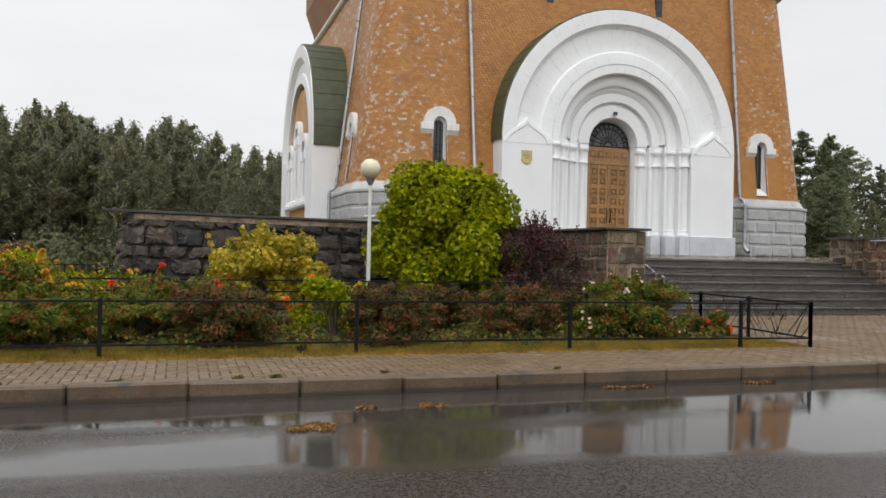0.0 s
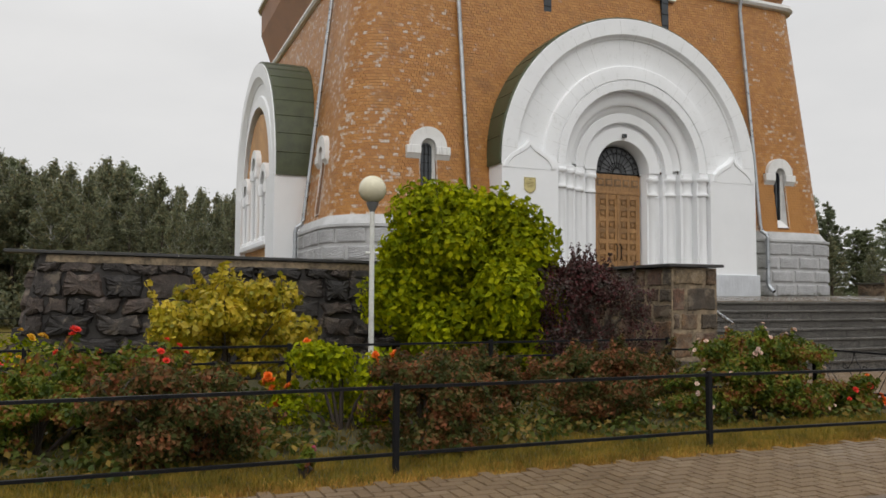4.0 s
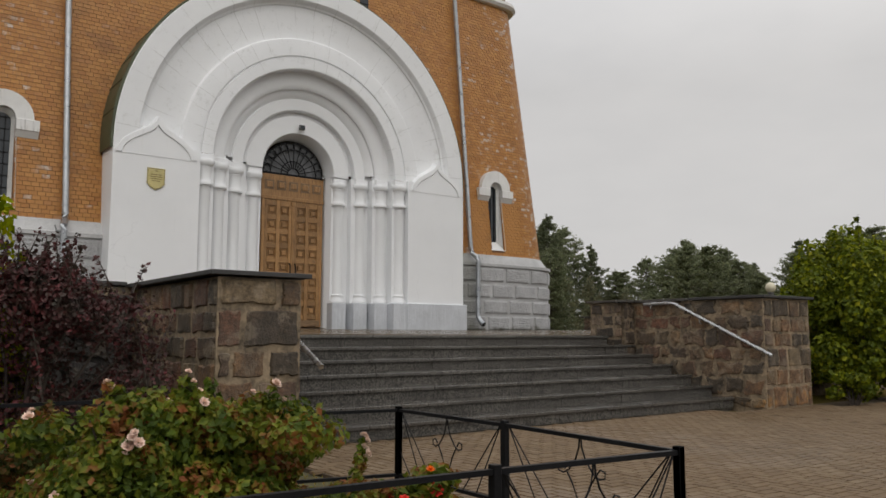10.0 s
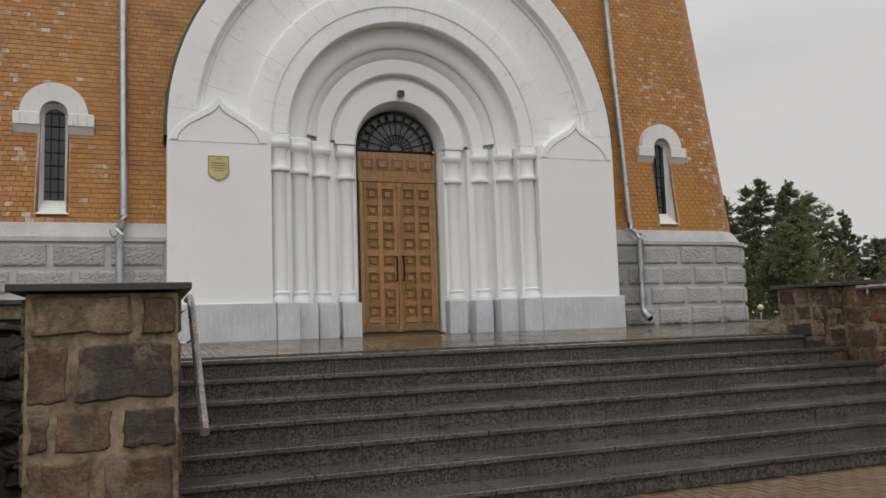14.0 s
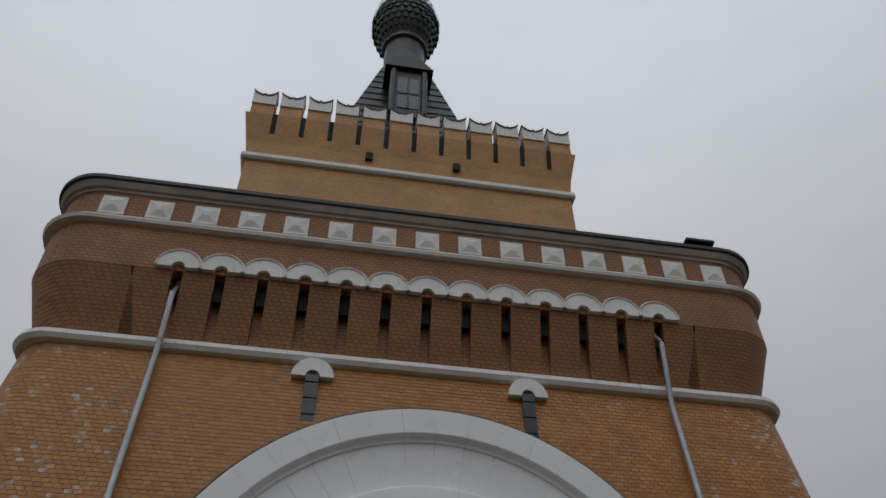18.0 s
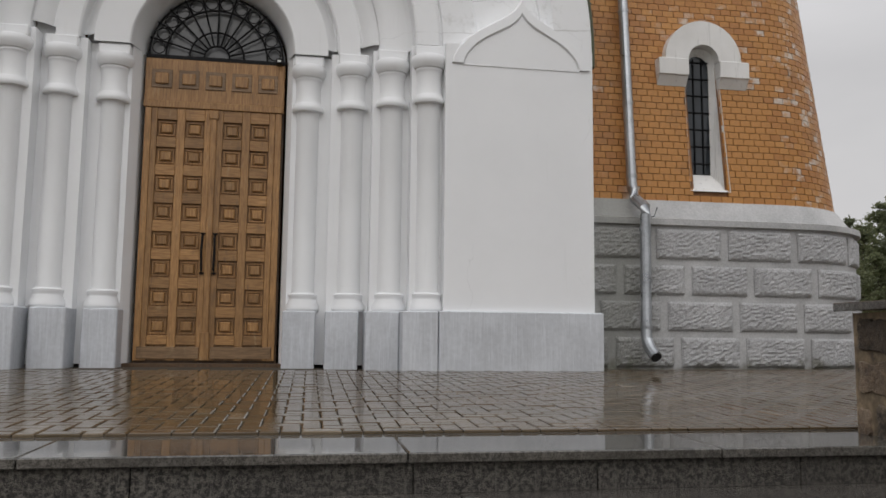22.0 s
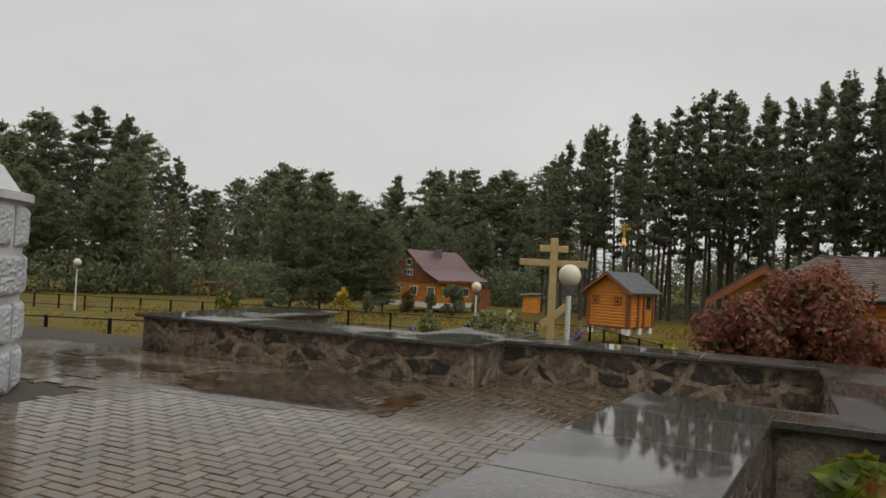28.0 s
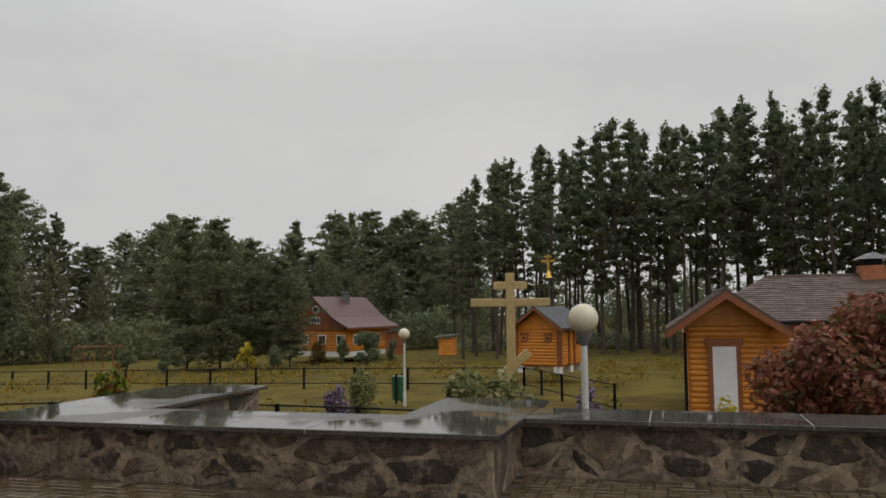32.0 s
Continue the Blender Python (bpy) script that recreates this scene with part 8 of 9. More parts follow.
def well_house():
    """A little log chapel over a well, on short piers, with a gilded cross."""
    w = thing("log_chapel", (39.9, 2.06, -1.46), -106, "small orange log chapel with slate gable roof on short piers", "chapel")
    hw, ln = 0.98, 2.6
    for x in (-hw + 0.1, hw - 0.1):
        for y in (0.12, 1.3, ln - 0.12):
            part("pier", boxes((x - 0.15, x + 0.15, y - 0.15, y + 0.15, 0.0, 0.30), bevel=0.01), M_WHITE_TRIM, w)
    part("sill_beam", boxes((-hw, hw, 0.0, ln, 0.28, 0.36)), M_LOG_TRIM, w)
    log_wall(w, (-hw, 0), (hw, 0), 0.34, 2.06, 0.07)
    log_wall(w, (-hw, ln), (hw, ln), 0.34, 2.06, 0.07)
    for x in (-hw, hw):
        log_wall(w, (x, 0), (x, ln), 0.34, 2.06, 0.07)
    part("gable", prism(bmesh.new(), [(-hw - 0.03, 2.02), (hw + 0.03, 2.02), (0, 2.74)], "y", -0.06, 0.05), M_LOG, w)
    for s in (-1, 1):
        part("roof_slope", prism(bmesh.new(), [(0, 2.92), (s * 1.32, 1.97), (s * 1.32, 1.90), (0, 2.82)], "y", -0.35, ln + 0.35), M_SLATE, w)
        part("barge_board", prism(bmesh.new(), [(0, 2.87), (s * 1.32, 1.92), (s * 1.32, 1.80), (0, 2.74)], "y", -0.38, -0.352), M_LOG_TRIM, w)
    for x in (-0.62, 0.52):
        f = part("window", boxes((x - 0.17, x + 0.17, -0.10, -0.06, 1.36, 1.70), bevel=0.01), M_LOG_TRIM, w)
        part("sash", boxes((x - 0.10, x + 0.10, -0.112, -0.10, 1.43, 1.63)), M_LOG, f)
        part("pane", boxes((x - 0.06, x + 0.06, -0.12, -0.111, 1.47, 1.59)), M_GLASS, f)
        part("window_head", boxes((x - 0.21, x + 0.21, -0.11, -0.06, 1.70, 1.75)), M_LOG_TRIM, f)
    for y in (0.05, 0.95, 1.55, ln - 0.05):
        part("corner_board", boxes((hw + 0.07, hw + 0.12, y - 0.09, y + 0.09, 0.3, 2.05)), M_LOG_TRIM, w)
    for x in (-hw - 0.02, hw + 0.02):
        part("corner_board", boxes((x - 0.07, x + 0.07, -0.11, -0.065, 0.3, 2.05)), M_LOG_TRIM, w)
    part("side_window", boxes((hw + 0.06, hw + 0.10, 1.85, 2.25, 1.2, 1.8)), M_GLASS, w)
    part("spire_post", tube(bmesh.new(), [(0, 1.3, 2.8), (0, 1.3, 4.25)], 0.045, 6), M_SLATE, w)
    g = part("gilded_cross", boxes((-0.05, 0.05, 1.25, 1.35, 4.45, 5.30)), M_GOLD, w, "gilded three-bar cross")
    part("cross_foot", lathe(bmesh.new(), [(0.17, 4.22), (0.13, 4.34), (0.07, 4.55), (0.0, 4.57)], 10, (0, 1.3, 0)), M_GOLD, g)
    part("cross_bar", boxes((-0.34, 0.34, 1.26, 1.34, 4.93, 5.05)), M_GOLD, g)
    part("cross_bar", boxes((-0.16, 0.16, 1.26, 1.34, 5.14, 5.22)), M_GOLD, g)


well_house()


def shingle_slope(root, a, b, c, d, courses):
    """Lapped shingles on a roof plane with eaves a-b and ridge d-c, as one part."""
    r = random.Random(int(a[0] * 10 + a[1]))
    a, b, c, d = Vector(a), Vector(b), Vector(c), Vector(d)
    n = (b - a).cross(d - a).normalized()
    verts, faces = [], []
    for k in range(courses):
        t0, t1 = k / courses, min(1.0, (k + 1.25) / courses)
        l0, r0, l1, r1 = a.lerp(d, t0), b.lerp(c, t0), a.lerp(d, t1), b.lerp(c, t1)
        length = (r0 - l0).length
        x = -r.uniform(0, 0.2)
        while x < length:
            w = r.uniform(0.2, 0.36)
            u0, u1 = max(0.0, x + 0.004) / length, min(length, x + w - 0.004) / length
            x += w
            if u1 <= u0:
                continue
            lift = r.uniform(0.022, 0.034)
            q = len(verts)
            verts += [l0.lerp(r0, u0) + n * lift, l0.lerp(r0, u1) + n * lift, l1.lerp(r1, u1) + n * 0.008, l1.lerp(r1, u0) + n * 0.008, l0.lerp(r0, u0) + n * 0.004, l0.lerp(r0, u1) + n * 0.004]
            faces += [(q, q + 1, q + 2, q + 3), (q + 4, q + 5, q + 1, q), (q + 4, q, q + 3), (q + 5, q + 2, q + 1)]
    tagged(mesh_object("shingles", verts, faces, M_SHINGLE, root), kind="stuff")


def log_shed():
    """The low log building with a hipped shingle roof, white door and brick chimney."""
    s = thing("log_house", (26.0, -4.0, -1.42), -90, "single-storey orange log house with brown shingle roof and brick chimney", "house")
    # local x runs south along the front, y away from the terrace
    def front(x0, x1, z0, z1):
        log_wall(s, (x0, 0.0), (x1, 0.0), z0, z1)
    front(0.0, 2.0, 0.1, 2.35)
    log_wall(s, (2.0, 0.0), (2.0, 3.0), 0.1, 2.35)
    log_wall(s, (2.0, 3.0), (8.1, 3.0), 0.1, 2.35)
    log_wall(s, (0.0, 0.0), (0.0, 8.0), 0.1, 2.35)
    log_wall(s, (8.1, 3.0), (8.1, 8.0), 0.1, 2.35)
    part("porch_gable", prism(bmesh.new(), [(-0.1, 2.3), (2.1, 2.3), (1.0, 3.0)], "y", -0.08, 0.05), M_LOG, s)
    for q in (-1, 1):
        part("porch_roof", prism(bmesh.new(), [(0.95, 3.18), (0.95 + q * 1.55, 2.20), (0.95 + q * 1.55, 2.12), (0.95, 3.06)], "y", -0.6, 5.0), M_SHINGLE, s)
        part("barge_board", prism(bmesh.new(), [(0.95, 3.12), (0.95 + q * 1.55, 2.14), (0.95 + q * 1.55, 1.98), (0.95, 2.94)], "y", -0.64, -0.602), M_LOG_TRIM, s)
    bm = bmesh.new()
    e = [bm.verts.new(p) for p in ((0.2, 2.4, 2.34), (8.7, 2.4, 2.34), (8.7, 8.6, 2.34), (0.2, 8.6, 2.34))]
    r = [bm.verts.new(p) for p in ((2.6, 5.5, 3.65), (6.1, 5.5, 3.65))]
    for f in ((e[0], e[1], r[1], r[0]), (e[1], e[2], r[1]), (e[2], e[3], r[0], r[1]), (e[3], e[0], r[0])):
        bm.faces.new(f)
    bm.faces.new(e[::-1])
    part("hipped_roof", bm, M_SHINGLE, s, "brown shingle hipped roof")
    shingle_slope(s, (0.2, 2.4, 2.34), (8.7, 2.4, 2.34), (6.1, 5.5, 3.65), (2.6, 5.5, 3.65), 21)
    shingle_slope(s, (8.7, 2.4, 2.34), (8.7, 8.6, 2.34), (6.1, 5.5, 3.65), (6.1, 5.5, 3.65), 18)
    shingle_slope(s, (2.5, -0.6, 2.20), (2.5, 5.0, 2.20), (0.95, 5.0, 3.18), (0.95, -0.6, 3.18), 12)
    shingle_slope(s, (-0.6, 5.0, 2.20), (-0.6, -0.6, 2.20), (0.95, -0.6, 3.18), (0.95, 5.0, 3.18), 12)
    for p, q in (((2.6, 5.5, 3.67), (6.1, 5.5, 3.67)), ((6.1, 5.5, 3.67), (8.7, 2.4, 2.36)), ((6.1, 5.5, 3.67), (8.7, 8.6, 2.36)), ((0.95, -0.6, 3.20), (0.95, 4.4, 3.20))):
        part("ridge_cap", tube(bmesh.new(), [p, q], 0.05, 6), M_SHINGLE, s)
    part("gutter", boxes((0.2, 8.75, 2.30, 2.39, 2.26, 2.34), bevel=0.01), M_BLACK_IRON, s)
    part("eaves_board", boxes((0.25, 8.65, 2.42, 2.46, 2.20, 2.34)), M_LOG_TRIM, s)
    c = part("chimney", boxes((5.5, 6.2, 5.1, 5.8, 3.4, 3.93)), plain("chimney_brick", (0.36, 0.13, 0.055), 0.7, vary=0.3, fine=16), s, "brick chimney with metal cowl")
    part("cowl_throat", boxes((5.58, 6.12, 5.18, 5.72, 3.93, 4.14)), M_BLACK_IRON, c)
    part("cowl", prism(bmesh.new(), [(5.4, 4.12), (6.3, 4.12), (6.2, 4.19), (5.85, 4.32), (5.5, 4.19)], "y", 5.0, 5.9), M_ZINC, c)
    d = part("door", boxes((0.58, 1.18, -0.13, -0.06, 0.15, 1.78), bevel=0.01), M_WHITE_DOOR, s, "white panelled door")
    part("door_surround", boxes((0.46, 0.58, -0.12, -0.05, 0.1, 1.92), (1.18, 1.30, -0.12, -0.05, 0.1, 1.92), (0.40, 1.36, -0.14, -0.05, 1.80, 1.98)), M_LOG_TRIM, d)
    part("door_panel", boxes((0.66, 0.86, -0.14, -0.128, 0.75, 1.65)), M_WHITE_DOOR, d)
    part("door_panel", boxes((0.90, 1.10, -0.14, -0.128, 0.75, 1.65)), M_WHITE_DOOR, d)
    part("door_panel", boxes((0.66, 1.10, -0.14, -0.128, 0.25, 0.65)), M_WHITE_DOOR, d)
    square_window(s, 6.45, 2.90, 1.05, 0.62, 0.98)
    part("gutter_pipe", tube(bmesh.new(), [(-0.12, -0.35, 2.1), (-0.12, -0.1, 1.85), (-0.12, -0.08, 0.2)], 0.045, 8), M_BLACK_IRON, s)
    s.scale = (0.92, 1.0, 1.0)
    # lean-to at the south end
    log_wall(s, (8.2, 3.4), (9.3, 3.4), 0.1, 2.0)
    log_wall(s, (9.3, 3.4), (9.3, 7.0), 0.1, 2.0)
    part("lean_to_roof", prism(bmesh.new(), [(8.1, 2.28), (10.0, 2.02), (10.0, 1.92), (8.1, 2.16)], "y", 3.0, 7.4), M_LOG_TRIM, s)


log_shed()


def timber_house():
    """The orange house at the wood's edge: a broad gable and a maroon roof that sweeps out over the side."""
    h = thing("timber_house", (62.4, 23.3, -1.88), -104, "orange timber house with maroon sheet roof at the edge of woods", "house")
    h.scale = (0.9, 0.9, 0.9)
    w, ln = 3.2, 7.0
    base = M_WHITE_TRIM
    part("base", boxes((-w - 0.05, w + 0.05, -0.05, ln, -0.3, 0.16)), base, h)
    log_wall(h, (-w, 0.1), (w, 0.1), 0.15, 2.0, 0.12)
    log_wall(h, (w, 0.1), (w, ln), 0.15, 2.0, 0.12)
    part("gable", prism(bmesh.new(), [(-w - 0.1, 1.98), (w + 0.1, 1.98), (w - 0.1, 2.3), (2.1, 3.0), (0.9, 4.0), (0, 4.75), (-0.9, 4.0), (-2.1, 3.0), (-w + 0.1, 2.3)], "y", -0.08, 0.12), M_LOG_TRIM, h)
    for s in (-1, 1):
        curve = [(0.0, 4.92), (0.95, 4.12), (2.15, 3.10), (3.1, 2.58), (w + 0.75, 2.22)]
        out = [(s * x, z) for x, z in curve] + [(s * x, z - 0.12) for x, z in reversed(curve)]
        part("roof_slope", prism(bmesh.new(), out, "y", -0.5, ln + 0.4), M_SHEET_RED, h, "", False)
    part("eaves_board", boxes((w + 0.70, w + 0.76, -0.5, ln + 0.4, 2.05, 2.14)), M_LOG_TRIM, h)
    for x in (-3.0, -1.2, 0.75, 2.75):
        f = part("window", boxes((x - 0.42, x + 0.42, -0.07, 0.0, 0.72, 1.60)), M_WHITE_DOOR, h)
        part("pane", boxes((x - 0.33, x - 0.03, -0.08, -0.065, 0.82, 1.50), (x + 0.03, x + 0.33, -0.08, -0.065, 0.82, 1.50)), M_GLASS, f)
    for y in (1.4, 4.6, 7.0):
        f = part("window", boxes((w + 0.10, w + 0.17, y - 0.45, y + 0.45, 0.72, 1.60)), M_WHITE_DOOR, h)
        part("pane", boxes((w + 0.165, w + 0.18, y - 0.35, y - 0.03, 0.82, 1.50), (w + 0.165, w + 0.18, y + 0.03, y + 0.35, 0.82, 1.50)), M_GLASS, f)
    f = part("window", boxes((-0.45, 0.55, -0.14, -0.07, 2.52, 3.12)), M_WHITE_DOOR, h)
    for x in (-0.38, -0.05, 0.28):
        part("pane", boxes((x, x + 0.24, -0.15, -0.135, 2.62, 3.05)), M_GLASS, f)
    part("round_window", tube(bmesh.new(), [(0.1, -0.16, 3.78), (0.1, -0.06, 3.78)], 0.34, 16), M_WHITE_DOOR, h)
    part("round_pane", tube(bmesh.new(), [(0.1, -0.19, 3.78), (0.1, -0.16, 3.78)], 0.25, 16), M_GLASS, h)
    part("chimney", boxes((0.3, 0.8, 3.4, 3.9, 4.2, 5.2)), M_FLOOD, h)
    part("chimney_cap", boxes((0.2, 0.9, 3.3, 4.0, 5.3, 5.36)), M_ZINC, h)
    d = thing("woodshed", (60.9, 16.3, -1.88), -75, "small brown lean-to shed with dark sheet roof", "shed")
    part("shed_body", boxes((-0.55, 0.7, 0.0, 1.2, 0.0, 1.6)), M_LOG_TRIM, d)
    part("shed_roof", prism(bmesh.new(), [(-0.9, 1.55), (0.9, 1.95), (0.9, 2.03), (-0.9, 1.63)], "y", -0.3, 1.5), M_SLATE, d)


timber_house()


def far_hut():
    k = thing("small_hut", (60.2, 12.0, -1.9), -82, "small orange hut with flat pale roof in the meadow", "hut")
    log_wall(k, (-0.9, 0), (0.9, 0), 0.0, 1.7, 0.12)
    log_wall(k, (0.9, 0), (0.9, 2.0), 0.0, 1.7, 0.12)
    part("roof", prism(bmesh.new(), [(-1.3, 1.75), (1.3, 1.95), (1.3, 2.05), (-1.3, 1.85)], "y", -0.4, 2.4), M_ZINC, k)
    k.scale = (0.6, 0.7, 0.75)
    b = thing("litter_bin", (29.8, 5.0, -1.65), 0, "green metal litter bin beside the lamp", "bin")
    part("bin_body", lathe(bmesh.new(), [(0.22, 0.1), (0.26, 0.85), (0.24, 0.87)], 12), plain("green_paint", (0.02, 0.10, 0.05), 0.4), b)
    part("bin_leg", boxes((-0.3, -0.26, -0.03, 0.03, 0, 0.95), (0.26, 0.3, -0.03, 0.03, 0, 0.95)), M_BLACK_IRON, b)
    j = thing("climbing_frame", (45.0, 31.0, -1.9), -50, "rusty red metal play bars in the meadow", "play bars")
    rust = plain("rust_red_paint", (0.22, 0.06, 0.03), 0.6)
    for i in range(6):
        part("bar", tube(bmesh.new(), [(i * 0.55, 0, 0), (i * 0.55, 0, 1.3)], 0.035, 6), rust, j)
    part("top_bar", tube(bmesh.new(), [(0, 0, 1.3), (2.75, 0, 1.3)], 0.035, 6), rust, j)


far_hut()


# ---- standing water on the terrace ----
def mud_puddle(x, y, rx, ry, turn, seed, material=None, lift=0.006):
    r = random.Random(seed)
    bm = bmesh.new()
    n = 36
    ring = []
    for k in range(n):
        w = 2 * math.pi * k / n
        q = 1 + 0.30 * math.sin(2 * w + seed) + 0.22 * math.sin(5 * w + 2 * seed) + r.uniform(-0.16, 0.16)
        px, py = rx * q * math.cos(w), ry * q * math.sin(w)
        gx, gy = x + px * math.cos(turn) - py * math.sin(turn), y + px * math.sin(turn) + py * math.cos(turn)
        ring.append(bm.verts.new((gx, gy, terrace_z(gx, gy) + lift)))
    bm.faces.new(ring)
    ob = part("puddle", bm, material or M_MUD)
    tagged(ob, "thin sheet of clear rainwater over the paving bricks" if material else "shallow brown puddle of leaf-stained rainwater on the paving", "puddle", group="puddles on the terrace")


M_MUD = plain("leaf_stained_water", (0.070, 0.036, 0.014), 0.12, vary=0.5, scale=5, fine=30, bump=0.05)
for _k, (_x, _y, _rx, _ry, _t) in enumerate(((9.36, -2.17, 0.46, 0.20, 0.0), (9.24, -0.10, 0.40, 0.22, 0.75), (9.60, 0.74, 0.26, 0.10, 1.5), (8.78, 1.07, 0.32, 0.12, 1.5), (9.95, 2.3, 0.35, 0.15, 1.4))):
    mud_puddle(_x, _y, _rx, _ry, _t, _k + 1)


def water_film():
    """A skin of rainwater through which the bricks still show."""
    m = Nodes("thin_rain_water")
    silt = m.noise(2.6, 5.0, 0.65)
    m.set(m.ramp(silt, [(0.35, (0.050, 0.036, 0.024)), (0.65, (0.105, 0.078, 0.054))]), 0.05)
    m.l.new(m.ramp(silt, [(0.38, 0.30), (0.60, 0.70)]), m.bsdf.inputs["Alpha"])
    return m.bump(m.noise(14.0, 2.0), 0.02, 0.004).mat


M_FILM = water_film()
for _k, (_x, _y, _rx, _ry, _t) in enumerate(((9.65, -0.95, 1.25, 0.72, 1.62), (8.72, -1.15, 0.95, 0.20, 1.6), (9.5, 1.5, 0.75, 0.42, 1.4))):
    mud_puddle(_x, _y, _rx, _ry, _t, _k + 11, M_FILM, 0.0045)


# ---- sodden leaves washed against the kerb ----
def leaf_litter(x, y, z, rx, ry, count, seed):
    r = random.Random(seed)
    t = thing("leaf_litter", (x, y, z), 0, "flat heap of sodden brown birch leaves on wet asphalt", "leaves", "leaf heaps by the kerb")
    cs = [(r.uniform(-rx, rx) * 0.7, r.uniform(-ry, ry) * 0.7, 0.008) for k in range(7)]
    tagged(leaf_cloud("leaves", cs, [(rx * 0.4, ry * 0.4, 0.012)] * 7, count, 0.03, M_DEAD_LEAF, t, 0.9, 1.3), kind="stuff")


for _k, (_x, _y, _rx, _ry) in enumerate(((-10.9, -14.80, 0.13, 0.10), (-12.05, -15.45, 0.24, 0.16), (-11.5, -14.82, 0.12, 0.06), (-6.9, -14.32, 0.22, 0.05), (-8.6, -14.30, 0.3, 0.04), (-4.4, -14.32, 0.3, 0.05))):
    leaf_litter(_x, _y, ROAD, _rx, _ry, int(200 + 6000 * _rx * _ry), 200 + _k)


# ---- woods ----
def pine_meshes(seed, bare=0.45, spread=0.17, count=8000, dome=False):
    """Trunk and crown of a pine of unit height: whorls of boughs that carry flat plates of needles."""
    r = random.Random(seed)
    bm = bmesh.new()
    bend = r.uniform(-0.012, 0.012)
    spine = [(bend * math.sin(k * 1.1), bend * math.cos(k * 0.9), k / 6 * 0.98) for k in range(7)]
    tube(bm, spine, [0.0095 - 0.0014 * k for k in range(7)], 6)
    cs, rs = [], []
    z = bare
    lean = r.uniform(0, 6.28)
    while z < 0.975:
        f = (z - bare) / (1 - bare)
        if dome:
            reach = spread * (0.72 + 1.0 * f if f < 0.28 else max(0.04, 1 - ((f - 0.28) / 0.72) ** 2.2) ** 0.8)
        else:
            reach = spread * (0.55 + 1.6 * f if f < 0.28 else 1.0 - 0.90 * ((f - 0.28) / 0.72) ** 1.25)
        reach *= r.uniform(0.72, 1.12)
        for k in range(max(3, round(r.choice((3, 4, 5)) * (1 - 0.25 * f) * (1.6 if dome else 1.0)))):
            w = r.uniform(0, 2 * math.pi)
            l = reach * r.uniform(0.55, 1.10) * (1 + 0.22 * math.cos(w - lean))
            zb = z + r.uniform(-0.018, 0.018)
            rise = l * r.uniform(0.0, 0.42) * (1.0 if f > 0.3 else 0.3)
            ex, ey = math.cos(w), math.sin(w)
            tube(bm, [(0, 0, zb - 0.012), (ex * l * 0.5, ey * l * 0.5, zb + rise * 0.3), (ex * l, ey * l, zb + rise)], [0.0028, 0.0018, 0.0006], 3)
            for j in range(8):
                # side twigs fan out along the outer bough
                t = 0.30 + 0.70 * (j + r.random()) / 8
                side = r.uniform(-0.34, 0.34) * l * (1.12 - 0.7 * t)
                cs.append((ex * l * t - ey * side, ey * l * t + ex * side, zb + rise * t * t + r.uniform(-0.006, 0.010)))
                q = r.uniform(0.008, 0.015) * (1.0 if not dome else 1.5)
                rs.append((q * 1.25, q * 1.25, q * 0.8))
        z += r.uniform(0.024, 0.040) * (0.75 if dome else 1.45 if bare > 0.25 else 1.1)
    for j in range(6):
        cs.append((r.uniform(-0.003, 0.003), r.uniform(-0.003, 0.003), 0.945 + 0.012 * j))
        rs.append((0.007, 0.007, 0.011))
    if bare > 0.3:
        # a few dead snags on the bare bole
        for k in range(9):
            w, zz = r.uniform(0, 6.28), r.uniform(0.22, bare)
            tube(bm, [(0, 0, zz), (0.05 * math.cos(w), 0.05 * math.sin(w), zz + 0.006)], [0.0016, 0.0005], 4)
    trunk = part("trunk", bm, M_BARK)
    crown = leaf_cloud("crown", cs, rs, count, 0.0088 if dome else 0.0070, M_PINE_DOME if dome else M_PINE, None, 0.5, 2.4, 0.05, True)
    return trunk, crown


def broadleaf_meshes(seed, count=9000, bare=0.12, birch=True):
    """A tall slender crown of upswept limbs; birches show a pale stem and hang their twigs."""
    r = random.Random(seed)
    bm = bmesh.new()
    tube(bm, [(0, 0, 0), (0.012, 0, 0.4), (0, 0.012, 0.95)], [0.011, 0.008, 0.0015], 6)
    cs, rs = [], []
    for k in range(34):
        f = (k + r.random()) / 34
        z = bare + (0.86 - bare) * f
        reach = (0.17 if birch else 0.21) * math.sin(math.pi * min(1, 0.22 + 0.76 * f)) ** 0.8 * r.uniform(0.45, 1.05)
        w = k * 2.4 + r.uniform(-0.5, 0.5)
        ex, ey = math.cos(w), math.sin(w)
        tip = (ex * reach, ey * reach, z + 0.10 + 0.05 * f)
        tube(bm, [(0, 0, z - 0.03), (ex * reach * 0.55, ey * reach * 0.55, z + 0.05), tip], [0.004, 0.0025, 0.0008], 4)
        for j in range(7):
            t = r.uniform(0.35, 1.05)
            q = r.uniform(0.014, 0.030)
            cs.append((tip[0] * t + r.uniform(-0.02, 0.02), tip[1] * t + r.uniform(-0.02, 0.02), z - 0.03 + 0.13 * t - (r.uniform(0, 0.05) if birch else 0)))
            rs.append((q * 0.9, q * 0.9, q * (1.7 if birch else 1.1)))
    for j in range(8):
        cs.append((r.uniform(-0.012, 0.012), r.uniform(-0.012, 0.012), 0.86 + 0.016 * j))
        rs.append((0.016, 0.016, 0.024))
    trunk = part("trunk", bm, M_BIRCH_BARK if birch else M_BARK)
    crown = leaf_cloud("crown", cs, rs, count, 0.0105, M_BIRCH, None, 0.2, 1.5, 0.1, True)
    return trunk, crown


